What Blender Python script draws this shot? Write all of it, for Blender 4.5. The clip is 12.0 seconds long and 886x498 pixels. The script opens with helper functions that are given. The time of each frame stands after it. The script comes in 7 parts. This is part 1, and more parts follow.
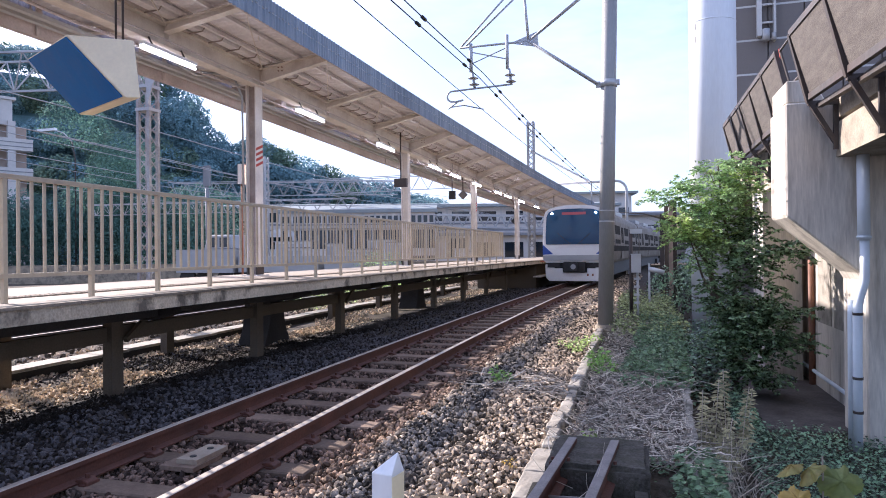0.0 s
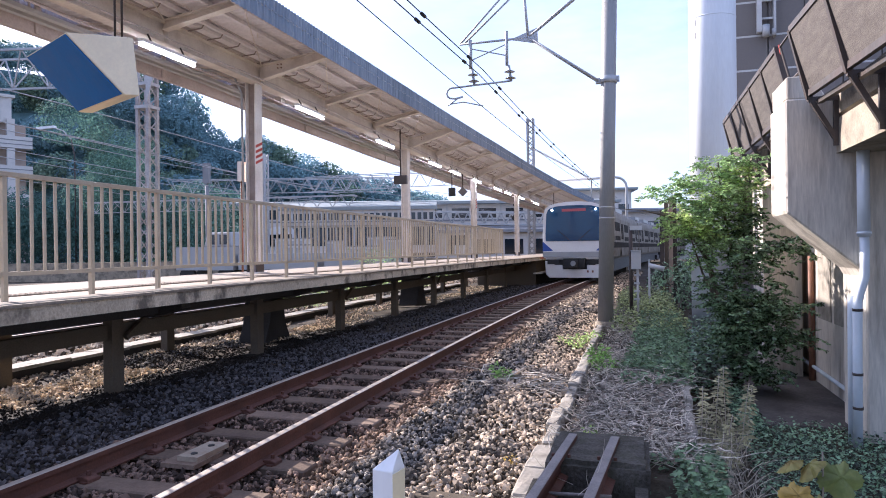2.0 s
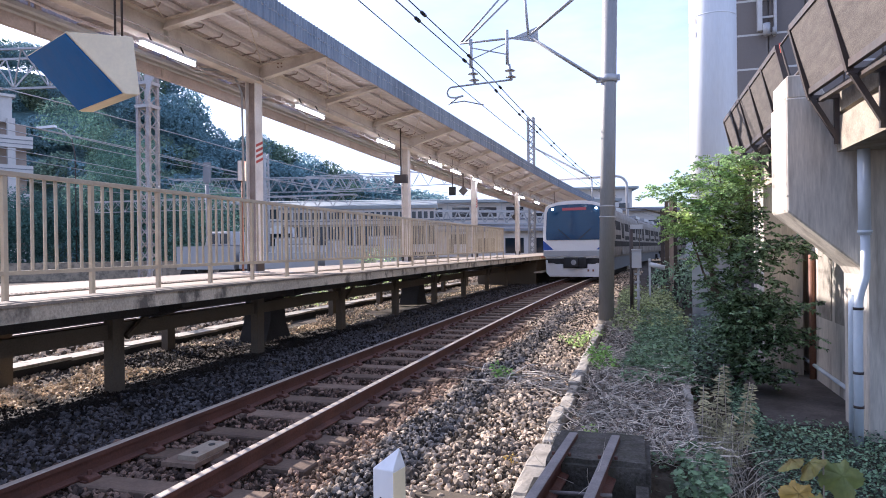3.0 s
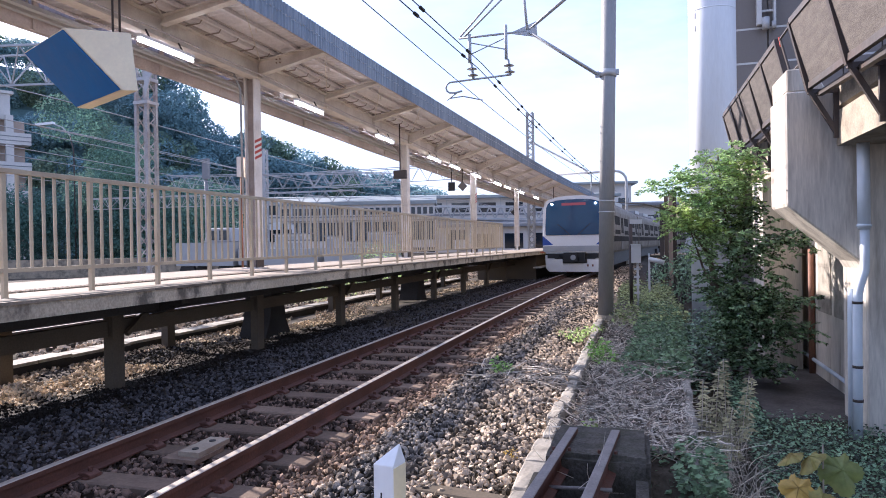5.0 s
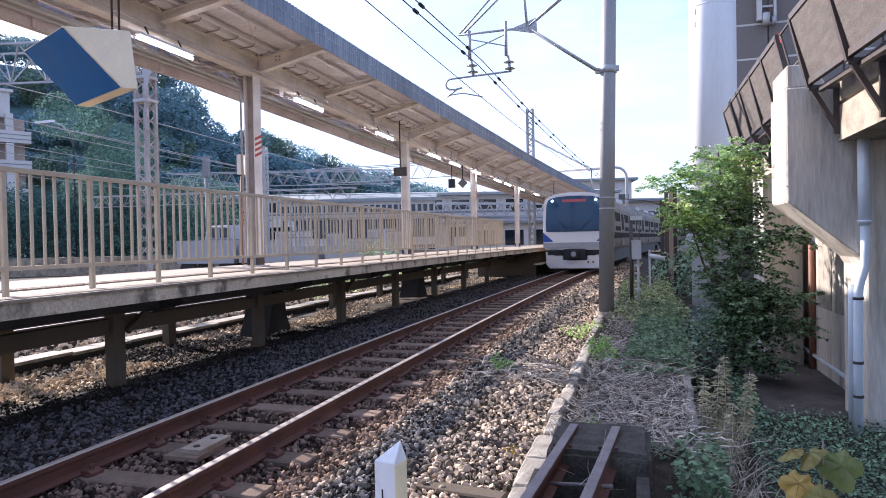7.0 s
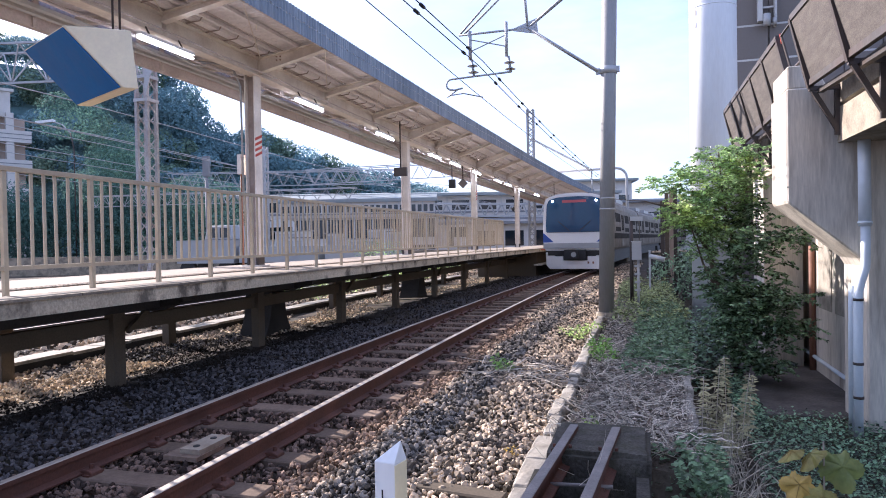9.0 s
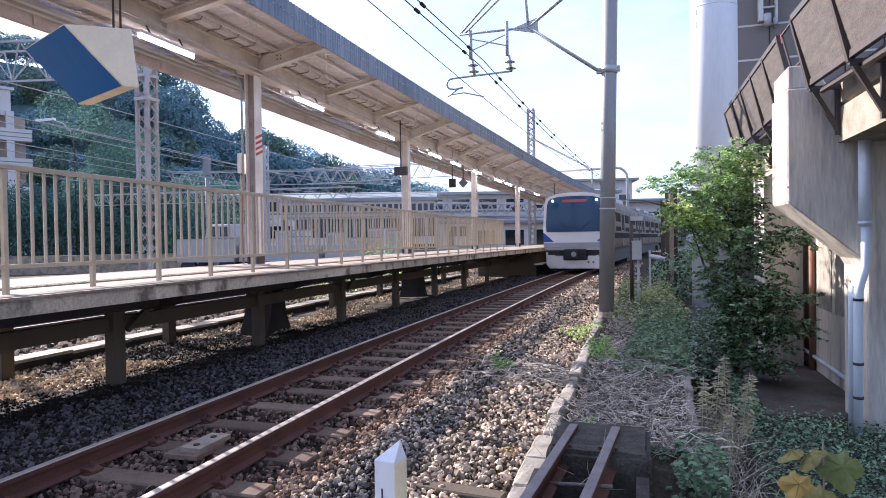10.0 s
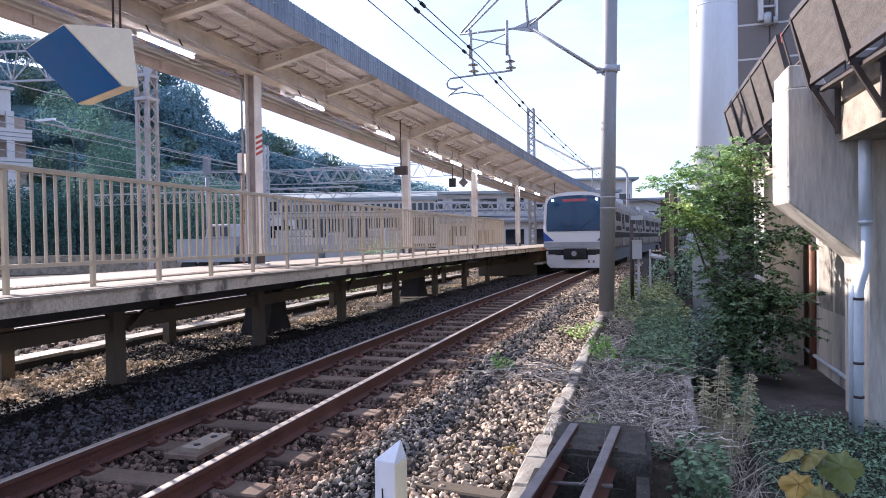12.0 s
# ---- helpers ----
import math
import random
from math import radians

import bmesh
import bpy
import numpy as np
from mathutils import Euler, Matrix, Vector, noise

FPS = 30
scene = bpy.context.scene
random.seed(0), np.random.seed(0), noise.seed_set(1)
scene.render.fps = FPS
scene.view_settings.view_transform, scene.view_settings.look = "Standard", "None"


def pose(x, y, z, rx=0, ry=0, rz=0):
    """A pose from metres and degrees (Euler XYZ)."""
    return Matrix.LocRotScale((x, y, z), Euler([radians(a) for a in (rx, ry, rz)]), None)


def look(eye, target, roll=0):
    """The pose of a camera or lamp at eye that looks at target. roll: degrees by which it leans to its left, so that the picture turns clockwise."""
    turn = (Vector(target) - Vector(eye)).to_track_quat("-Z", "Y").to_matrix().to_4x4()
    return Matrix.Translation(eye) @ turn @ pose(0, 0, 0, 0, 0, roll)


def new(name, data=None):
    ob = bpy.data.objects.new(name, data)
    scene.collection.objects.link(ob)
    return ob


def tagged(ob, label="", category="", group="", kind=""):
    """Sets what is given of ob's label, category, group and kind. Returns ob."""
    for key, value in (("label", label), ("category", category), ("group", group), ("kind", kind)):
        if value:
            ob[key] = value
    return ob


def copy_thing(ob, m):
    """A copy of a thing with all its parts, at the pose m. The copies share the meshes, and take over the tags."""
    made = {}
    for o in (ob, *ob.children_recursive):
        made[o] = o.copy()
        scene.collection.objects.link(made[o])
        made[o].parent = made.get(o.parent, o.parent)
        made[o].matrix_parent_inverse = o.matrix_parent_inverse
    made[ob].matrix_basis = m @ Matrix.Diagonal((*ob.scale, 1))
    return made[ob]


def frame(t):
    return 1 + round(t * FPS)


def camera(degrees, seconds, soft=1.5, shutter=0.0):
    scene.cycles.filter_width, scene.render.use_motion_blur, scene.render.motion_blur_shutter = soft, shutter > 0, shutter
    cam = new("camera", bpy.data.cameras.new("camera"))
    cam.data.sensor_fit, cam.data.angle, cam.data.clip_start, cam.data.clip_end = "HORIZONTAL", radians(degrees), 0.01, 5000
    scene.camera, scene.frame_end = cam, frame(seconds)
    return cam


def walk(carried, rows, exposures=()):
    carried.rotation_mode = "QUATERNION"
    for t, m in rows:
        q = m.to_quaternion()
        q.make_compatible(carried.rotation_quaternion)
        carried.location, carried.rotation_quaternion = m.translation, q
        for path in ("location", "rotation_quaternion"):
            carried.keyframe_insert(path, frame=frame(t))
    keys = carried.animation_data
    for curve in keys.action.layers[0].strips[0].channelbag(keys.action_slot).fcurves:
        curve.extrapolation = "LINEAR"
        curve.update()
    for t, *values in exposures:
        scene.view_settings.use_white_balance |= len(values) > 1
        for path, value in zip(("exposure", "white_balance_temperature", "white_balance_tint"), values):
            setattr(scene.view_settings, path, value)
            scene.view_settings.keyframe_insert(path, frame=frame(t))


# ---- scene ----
# ---------------------------------------------------------------- camera
cam = camera(68.47, 12.0, soft=0.95)
PATH = (
    (0.0, 0.0018, -0.0025, 1.5384, 16.496, 0.253, -0.552),
    (0.5, 0.0016, -0.0031, 1.5353, 16.520, 0.281, -0.604),
    (1.0, 0.0012, -0.0046, 1.5321, 16.534, 0.312, -0.614),
    (1.5, 0.0008, -0.0038, 1.5367, 16.522, 0.198, -0.641),
    (2.0, 0.0008, -0.0031, 1.5390, 16.492, -0.018, -0.679),
    (2.5, 0.0007, -0.0021, 1.5384, 16.550, 0.103, -0.816),
    (3.0, 0.0013, -0.0014, 1.5371, 16.536, -0.093, -0.725),
    (5.0, 0.0004, 0.0007, 1.5385, 16.495, -0.490, -0.939),
    (5.5, -0.0000, -0.0000, 1.5383, 16.477, -0.589, -0.956),
    (6.0, 0.0006, 0.0001, 1.5389, 16.465, -0.693, -1.087),
    (6.5, 0.0011, 0.0006, 1.5388, 16.533, -0.622, -1.096),
    (7.0, 0.0015, -0.0004, 1.5394, 16.537, -0.757, -1.108),
    (9.0, -0.0008, 0.0003, 1.5390, 16.542, -0.728, -0.997),
    (9.5, -0.0006, -0.0003, 1.5398, 16.539, -0.779, -0.961),
    (10.0, -0.0008, -0.0009, 1.5389, 16.556, -0.789, -0.877),
    (10.5, -0.0007, -0.0017, 1.5393, 16.559, -0.788, -0.958),
    (11.0, -0.0006, -0.0026, 1.5414, 16.561, -0.865, -0.949),
    (11.5, -0.0001, -0.0014, 1.5412, 16.571, -0.841, -0.942),
    (12.0, 0.0001, -0.0003, 1.5404, 16.577, -0.832, -0.943),
)
walk(cam, [(t, pose(x, y, z, 90 + pitch, 0, yaw) @ pose(0, 0, 0, 0, 0, roll)) for t, x, y, z, yaw, pitch, roll in PATH],
     exposures=[(0.0, 1.41, 5200, 21), (12.0, 1.41, 5200, 21)])

# ---------------------------------------------------------------- sky and sun
SUN_UP, SUN_AZ = 28.6, -65.0          # elevation, and degrees from +y towards +x
sun_dir = Vector((math.sin(radians(SUN_AZ)) * math.cos(radians(SUN_UP)), math.cos(radians(SUN_AZ)) * math.cos(radians(SUN_UP)), math.sin(radians(SUN_UP))))
world = bpy.data.worlds.new("sky")
scene.world = world
world.use_nodes = True
wn, wl = world.node_tree.nodes, world.node_tree.links
sky = wn.new("ShaderNodeTexSky")
sky.sky_type, sky.sun_disc = "NISHITA", False
sky.sun_elevation, sky.sun_rotation = radians(SUN_UP), radians(SUN_AZ)
sky.air_density, sky.dust_density, sky.ozone_density = 1.0, 1.6, 1.2
coord = wn.new("ShaderNodeTexCoord")
squash = wn.new("ShaderNodeMapping")
squash.inputs["Scale"].default_value = (1.0, 1.0, 3.2)
clouds = wn.new("ShaderNodeTexNoise")
clouds.inputs["Scale"].default_value, clouds.inputs["Detail"].default_value, clouds.inputs["Roughness"].default_value = 2.2, 9.0, 0.58
veil = wn.new("ShaderNodeMapRange")
veil.inputs["From Min"].default_value, veil.inputs["From Max"].default_value = 0.42, 0.72
veil.inputs["To Min"].default_value, veil.inputs["To Max"].default_value = 0.24, 0.95
mixed = wn.new("ShaderNodeMixRGB")
mixed.inputs["Color2"].default_value = (4.85, 4.8, 5.2, 1)
wl.new(coord.outputs["Generated"], squash.inputs["Vector"])
wl.new(squash.outputs["Vector"], clouds.inputs["Vector"])
wl.new(clouds.outputs["Fac"], veil.inputs["Value"])
wl.new(veil.outputs["Result"], mixed.inputs["Fac"])
wl.new(sky.outputs["Color"], mixed.inputs["Color1"])
wl.new(mixed.outputs["Color"], wn["Background"].inputs["Color"])
wn["Background"].inputs["Strength"].default_value = 0.10
sun = new("sun", bpy.data.lights.new("sun", "SUN"))
sun.data.energy, sun.data.angle, sun.data.color = 4.7, radians(0.55), (1.0, 0.82, 0.58)
sun.matrix_world = look(sun_dir * 80, (0, 0, 0))


# ---------------------------------------------------------------- materials
def surface(name, base, rough=0.7, metal=0.0, vary=0.25, scale=1.5, fine=25.0, grain=0.15, bump=0.15, relief=0.01, stain=None, stain_amount=0.0,
            stain_scale=0.8, island=0.0, objects=0.0, streak=1.0, spec=0.5, through_light=0.0, stain_range=(0.45, 0.72)):
    """A procedural surface: broad tone, fine grain, stains and relief at real-world size."""
    m = bpy.data.materials.new(name)
    m.use_nodes = True
    n, l = m.node_tree.nodes, m.node_tree.links
    bsdf = n["Principled BSDF"]
    bsdf.inputs["Roughness"].default_value, bsdf.inputs["Metallic"].default_value = rough, metal
    bsdf.inputs["Specular IOR Level"].default_value = spec
    geo = n.new("ShaderNodeNewGeometry")
    place = n.new("ShaderNodeMapping")
    place.inputs["Scale"].default_value = (1, 1, streak)
    l.new(geo.outputs["Position"], place.inputs["Vector"])

    def noise_at(s, detail=4.0, src=place):
        t = n.new("ShaderNodeTexNoise")
        t.inputs["Scale"].default_value, t.inputs["Detail"].default_value, t.inputs["Roughness"].default_value = s, detail, 0.6
        l.new(src.outputs["Vector"], t.inputs["Vector"])
        return t.outputs["Fac"]

    def scaled(fac, lo, hi):
        r = n.new("ShaderNodeMapRange")
        r.inputs["From Min"].default_value, r.inputs["From Max"].default_value = 0.25, 0.75
        r.inputs["To Min"].default_value, r.inputs["To Max"].default_value = lo, hi
        l.new(fac, r.inputs["Value"])
        return r.outputs["Result"]

    def times(a, b):
        x = n.new("ShaderNodeMath")
        x.operation = "MULTIPLY"
        l.new(a, x.inputs[0]), l.new(b, x.inputs[1])
        return x.outputs["Value"]

    fine_noise = noise_at(fine, 5.0)
    tone = times(scaled(noise_at(scale), 1 - vary, 1 + vary), scaled(fine_noise, 1 - grain, 1 + grain))
    if island:
        tone = times(tone, scaled(geo.outputs["Random Per Island"], 1 - island, 1 + island))
    if objects:
        info = n.new("ShaderNodeObjectInfo")
        tone = times(tone, scaled(info.outputs["Random"], 1 - objects, 1 + objects))
    colour = n.new("ShaderNodeMixRGB")
    colour.blend_type = "MULTIPLY"
    colour.inputs["Fac"].default_value = 1
    colour.inputs["Color1"].default_value = (*base, 1)
    l.new(tone, colour.inputs["Color2"])
    out = colour.outputs["Color"]
    if stain:
        blot = n.new("ShaderNodeMapRange")
        blot.inputs["From Min"].default_value, blot.inputs["From Max"].default_value = stain_range
        blot.inputs["To Max"].default_value = stain_amount
        l.new(noise_at(stain_scale, 7.0), blot.inputs["Value"])
        over = n.new("ShaderNodeMixRGB")
        over.inputs["Color2"].default_value = (*stain, 1)
        l.new(blot.outputs["Result"], over.inputs["Fac"]), l.new(out, over.inputs["Color1"])
        out = over.outputs["Color"]
    l.new(out, bsdf.inputs["Base Color"])
    l.new(scaled(noise_at(scale * 4), max(0.02, rough - 0.1), min(1, rough + 0.1)), bsdf.inputs["Roughness"])
    if bump:
        b = n.new("ShaderNodeBump")
        b.inputs["Strength"].default_value, b.inputs["Distance"].default_value = bump, relief
        l.new(fine_noise, b.inputs["Height"])
        l.new(b.outputs["Normal"], bsdf.inputs["Normal"])
    if through_light:
        thin = n.new("ShaderNodeBsdfTranslucent")
        l.new(out, thin.inputs["Color"])
        both = n.new("ShaderNodeMixShader")
        both.inputs["Fac"].default_value = through_light
        l.new(bsdf.outputs["BSDF"], both.inputs[1]), l.new(thin.outputs["BSDF"], both.inputs[2])
        l.new(both.outputs["Shader"], n["Material Output"].inputs["Surface"])
    return m


def glow(name, colour, strength):
    m = bpy.data.materials.new(name)
    m.use_nodes = True
    b = m.node_tree.nodes["Principled BSDF"]
    b.inputs["Base Color"].default_value = (*colour, 1)
    b.inputs["Emission Color"].default_value = (*colour, 1)
    b.inputs["Emission Strength"].default_value = strength
    return m


M = {
    "soil": surface("soil", (0.075, 0.06, 0.046), 0.95, spec=0.15, vary=0.35, scale=0.7, fine=18, grain=0.4, bump=0.6, relief=0.04, stain=(0.06, 0.06, 0.035), stain_amount=0.7),
    # Dark copy of the ballast, for the stones in the platform's shade.
    "ballast": surface("ballast", (0.074, 0.069, 0.070), 0.85, spec=0.15, vary=0.2, scale=0.6, fine=30, grain=0.25, bump=0.4, relief=0.006, stain=(0.12, 0.08, 0.055), stain_amount=0.25, stain_scale=0.5, island=0.75),
    "ballast_rust": surface("ballast_rust", (0.155, 0.105, 0.078), 0.85, spec=0.15, vary=0.2, scale=0.6, fine=30, grain=0.25, bump=0.4, relief=0.006, stain=(0.05, 0.04, 0.036), stain_amount=0.6, stain_scale=2.5, island=0.75),
    # Bright base puts the sunlight below the deck into the stones' colour.
    "ballast_dusty": surface("ballast_dusty", (0.62, 0.51, 0.37), 0.9, spec=0.15, vary=0.25, scale=0.7, fine=30, grain=0.25, bump=0.4, relief=0.006, stain=(0.22, 0.13, 0.08), stain_amount=0.4, stain_scale=0.7, island=0.5),
    # Pale copy of the ballast, for the stones lying in the sun.
    "ballast_pale": surface("ballast_pale", (0.375, 0.30, 0.215), 0.85, spec=0.15, vary=0.2, scale=0.7, fine=30, grain=0.3, bump=0.4, relief=0.006, stain=(0.13, 0.115, 0.105), stain_amount=0.75, stain_scale=0.75, island=0.85),
    "rail_rust": surface("rail_rust", (0.105, 0.043, 0.028), 0.75, 0.25, vary=0.3, scale=3, fine=60, grain=0.3, bump=0.25, relief=0.003, stain=(0.055, 0.03, 0.022), stain_amount=0.6, stain_scale=2),
    "rail_head": surface("rail_head", (0.42, 0.36, 0.30), 0.48, 0.4, vary=0.1, scale=5, fine=90, grain=0.06, bump=0.0),
    "sleeper": surface("sleeper", (0.185, 0.135, 0.10), 0.9, spec=0.15, vary=0.2, scale=2, fine=40, grain=0.25, bump=0.35, relief=0.004, stain=(0.085, 0.062, 0.05), stain_amount=0.7, stain_scale=3.5, objects=0.25),
    "concrete": surface("concrete", (0.60, 0.545, 0.46), 0.88, vary=0.16, scale=1.3, fine=45, grain=0.2, bump=0.35, relief=0.005, stain=(0.20, 0.165, 0.125), stain_amount=0.75, stain_scale=3.4, streak=0.11, stain_range=(0.50, 0.68)),
    "pale_concrete": surface("pale_concrete", (0.32, 0.29, 0.24), 0.85, vary=0.16, scale=1.5, fine=45, grain=0.2, bump=0.3, relief=0.004, stain=(0.13, 0.11, 0.085), stain_amount=0.8, stain_scale=5),
    "old_concrete": surface("old_concrete", (0.32, 0.265, 0.19), 0.9, vary=0.25, scale=2.0, fine=50, grain=0.25, bump=0.45, relief=0.006, stain=(0.075, 0.07, 0.055), stain_amount=0.85, stain_scale=3.2),
    # Near-black base puts the shade below the platform into the concrete's colour.
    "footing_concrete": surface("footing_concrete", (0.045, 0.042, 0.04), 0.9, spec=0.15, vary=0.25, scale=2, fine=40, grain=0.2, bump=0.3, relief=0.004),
    # Concrete darkened so its colour also carries the shade below the deck.
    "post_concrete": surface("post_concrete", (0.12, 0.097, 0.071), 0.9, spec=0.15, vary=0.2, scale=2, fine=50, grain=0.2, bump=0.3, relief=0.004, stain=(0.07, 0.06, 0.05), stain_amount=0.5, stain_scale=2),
    "coping_stone": surface("coping_stone", (0.215, 0.18, 0.135), 0.9, vary=0.25, scale=2, fine=40, grain=0.25, bump=0.3, relief=0.004, stain=(0.09, 0.075, 0.055), stain_amount=0.7, stain_scale=3, objects=0.2),
    "edge_concrete": surface("edge_concrete", (0.50, 0.43, 0.315), 0.9, vary=0.3, scale=1.3, fine=45, grain=0.3, bump=0.6, relief=0.01, stain=(0.06, 0.052, 0.042), stain_amount=0.85, stain_scale=2.6, streak=0.8, stain_range=(0.50, 0.62)),
    # Dark groove colour stands in for the shadows between the tile's ribs.
    "tile_groove_shade": surface("tile_groove_shade", (0.11, 0.09, 0.07), 0.9, vary=0.2, scale=3, fine=40, grain=0.2, bump=0.2, relief=0.003),
    "paving": surface("paving", (0.29, 0.24, 0.185), 0.85, vary=0.12, scale=1.5, fine=35, grain=0.12, bump=0.2, relief=0.003, stain=(0.30, 0.24, 0.19), stain_amount=0.5, stain_scale=0.9),
    "cream": surface("cream", (0.80, 0.735, 0.66), 0.5, vary=0.1, scale=1.5, fine=30, grain=0.08, bump=0.08, relief=0.002, stain=(0.33, 0.24, 0.17), stain_amount=0.4, stain_scale=2.2),
    "fence_paint": surface("fence_paint", (0.46, 0.385, 0.265), 0.45, vary=0.1, scale=2, fine=40, grain=0.1, bump=0.08, relief=0.002, stain=(0.3, 0.2, 0.14), stain_amount=0.35, stain_scale=5),
    "roof_under": surface("roof_under", (0.84, 0.80, 0.80), 0.7, vary=0.12, scale=0.8, fine=15, grain=0.1, bump=0.1, relief=0.003, stain=(0.3, 0.25, 0.23), stain_amount=0.3, stain_scale=0.8),
    "fascia": surface("fascia", (0.21, 0.245, 0.29), 0.75, vary=0.2, scale=1.2, fine=20, grain=0.2, bump=0.15, relief=0.003, stain=(0.42, 0.45, 0.49), stain_amount=0.6, stain_scale=7, streak=0.06),
    "purlin": surface("purlin", (0.56, 0.49, 0.46), 0.65, vary=0.2, scale=2, fine=30, grain=0.15, bump=0.1),
    "steel_grey": surface("steel_grey", (0.42, 0.43, 0.44), 0.55, 0.35, vary=0.12, scale=1.5, fine=40, grain=0.1, bump=0.1, relief=0.002, stain=(0.18, 0.14, 0.11), stain_amount=0.25, stain_scale=3),
    "pole": surface("pole", (0.30, 0.30, 0.295), 0.6, 0.1, vary=0.1, scale=1.0, fine=40, grain=0.1, bump=0.12, relief=0.002, stain=(0.15, 0.14, 0.13), stain_amount=0.35, stain_scale=1.6, streak=0.2),
    "dark_steel": surface("dark_steel", (0.06, 0.05, 0.045), 0.6, 0.3, vary=0.25, scale=2, fine=40, grain=0.2, bump=0.1, relief=0.002, stain=(0.09, 0.055, 0.042), stain_amount=0.5, stain_scale=3),
    "brown_mesh": surface("brown_mesh", (0.085, 0.071, 0.06), 0.8, 0.0, vary=0.15, scale=2, fine=24, grain=0.5, bump=0.5, relief=0.008, streak=5, stain=(0.17, 0.15, 0.125), stain_amount=0.4, stain_scale=4),
    "white_paint": surface("white_paint", (0.82, 0.82, 0.81), 0.4, vary=0.05, scale=1, fine=30, grain=0.04, bump=0.04, relief=0.001, stain=(0.55, 0.53, 0.5), stain_amount=0.25, stain_scale=1.2, streak=0.2),
    "warm_white": surface("warm_white", (0.80, 0.70, 0.49), 0.45, vary=0.05, scale=2, fine=30, grain=0.05, bump=0.05, relief=0.001, stain=(0.5, 0.43, 0.33), stain_amount=0.25, stain_scale=3),
    "pipe": surface("pipe", (0.66, 0.71, 0.76), 0.4, vary=0.06, scale=2, fine=30, grain=0.05, bump=0.05, relief=0.001, stain=(0.3, 0.28, 0.25), stain_amount=0.35, stain_scale=3, streak=0.3),
    "blue": surface("blue", (0.003, 0.095, 0.29), 0.12, spec=0.12, vary=0.08, scale=3, fine=30, grain=0.05, bump=0.02, relief=0.001, stain=(0.05, 0.1, 0.2), stain_amount=0.3, stain_scale=4),
    "panel_grey": surface("panel_grey", (0.16, 0.145, 0.135), 0.7, vary=0.08, scale=0.8, fine=30, grain=0.06, bump=0.05),
    "light_trim": surface("light_trim", (0.5, 0.5, 0.49), 0.5, vary=0.08, scale=2, fine=30, grain=0.05, bump=0.05),
    # Dull brown base carries the train side's shade and warm reflections.
    "stainless": surface("stainless", (0.13, 0.10, 0.065), 0.6, 0.0, vary=0.06, scale=1.0, fine=20, grain=0.05, bump=0.04, relief=0.002, stain=(0.4, 0.37, 0.33), stain_amount=0.3, stain_scale=1.5),
    "train_white": surface("train_white", (0.74, 0.74, 0.74), 0.35, 0.0, vary=0.06, scale=2, fine=30, grain=0.05, bump=0.03, stain=(0.45, 0.42, 0.38), stain_amount=0.25, stain_scale=2),
    "train_grey": surface("train_grey", (0.33, 0.34, 0.35), 0.4, 0.3, vary=0.08, scale=2, fine=30, grain=0.05, bump=0.03),
    "train_blue": surface("train_blue", (0.015, 0.06, 0.30), 0.35, vary=0.06, scale=3, fine=30, grain=0.05, bump=0.02),
    "side_glass": surface("side_glass", (0.02, 0.016, 0.013), 0.6, vary=0.1, scale=1.0, fine=10, grain=0.05, bump=0.0, spec=0.02),
    "column_paint": surface("column_paint", (0.71, 0.74, 0.77), 0.6, vary=0.06, scale=1, fine=30, grain=0.05, bump=0.05, relief=0.001, stain=(0.5, 0.48, 0.44), stain_amount=0.3, stain_scale=1.2, streak=0.15),
    "deck_concrete": surface("deck_concrete", (0.33, 0.285, 0.215), 0.9, vary=0.25, scale=2.2, fine=45, grain=0.25, bump=0.5, relief=0.008, stain=(0.12, 0.095, 0.07), stain_amount=0.75, stain_scale=3.5),
    # Blue base paints the sky's reflection into the windscreen.
    "windscreen": surface("windscreen", (0.008, 0.055, 0.14), 0.05, vary=0.1, scale=1.0, fine=10, grain=0.05, bump=0.0, spec=0.5),
    "glass": surface("glass", (0.008, 0.018, 0.03), 0.04, vary=0.1, scale=1.0, fine=10, grain=0.05, bump=0.0, spec=0.6),
    "black": surface("black", (0.015, 0.015, 0.016), 0.6, vary=0.2, scale=3, fine=40, grain=0.2, bump=0.1),
    "wire": surface("wire", (0.05, 0.05, 0.052), 0.5, 0.5, vary=0.1, scale=3, bump=0.0),
    "wire_pale": surface("wire_pale", (0.4, 0.41, 0.42), 0.5, 0.3, vary=0.1, scale=3, bump=0.0),
    "red": surface("red", (0.45, 0.06, 0.035), 0.55, vary=0.12, scale=4, bump=0.03),
    "brown_wood": surface("brown_wood", (0.22, 0.10, 0.06), 0.7, vary=0.2, scale=3, bump=0.15),
    "porcelain": surface("porcelain", (0.3, 0.31, 0.33), 0.25, vary=0.08, scale=6, bump=0.0),
    "leaf": surface("leaf", (0.30, 0.43, 0.19), 0.30, vary=0.25, scale=1.2, fine=12, grain=0.2, bump=0.0, island=0.5, through_light=0.45),
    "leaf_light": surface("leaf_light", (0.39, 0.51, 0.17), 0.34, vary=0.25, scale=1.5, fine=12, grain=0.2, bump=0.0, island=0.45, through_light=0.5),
    # Glossy leaf with its base darkened to carry the shrub's shade.
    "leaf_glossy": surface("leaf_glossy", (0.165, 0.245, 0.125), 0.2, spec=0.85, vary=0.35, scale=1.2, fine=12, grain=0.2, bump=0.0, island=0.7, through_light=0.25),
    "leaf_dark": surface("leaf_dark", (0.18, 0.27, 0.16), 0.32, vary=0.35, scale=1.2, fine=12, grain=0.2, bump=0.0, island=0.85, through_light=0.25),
    # Blue mixed into the green base stands in for distance haze.
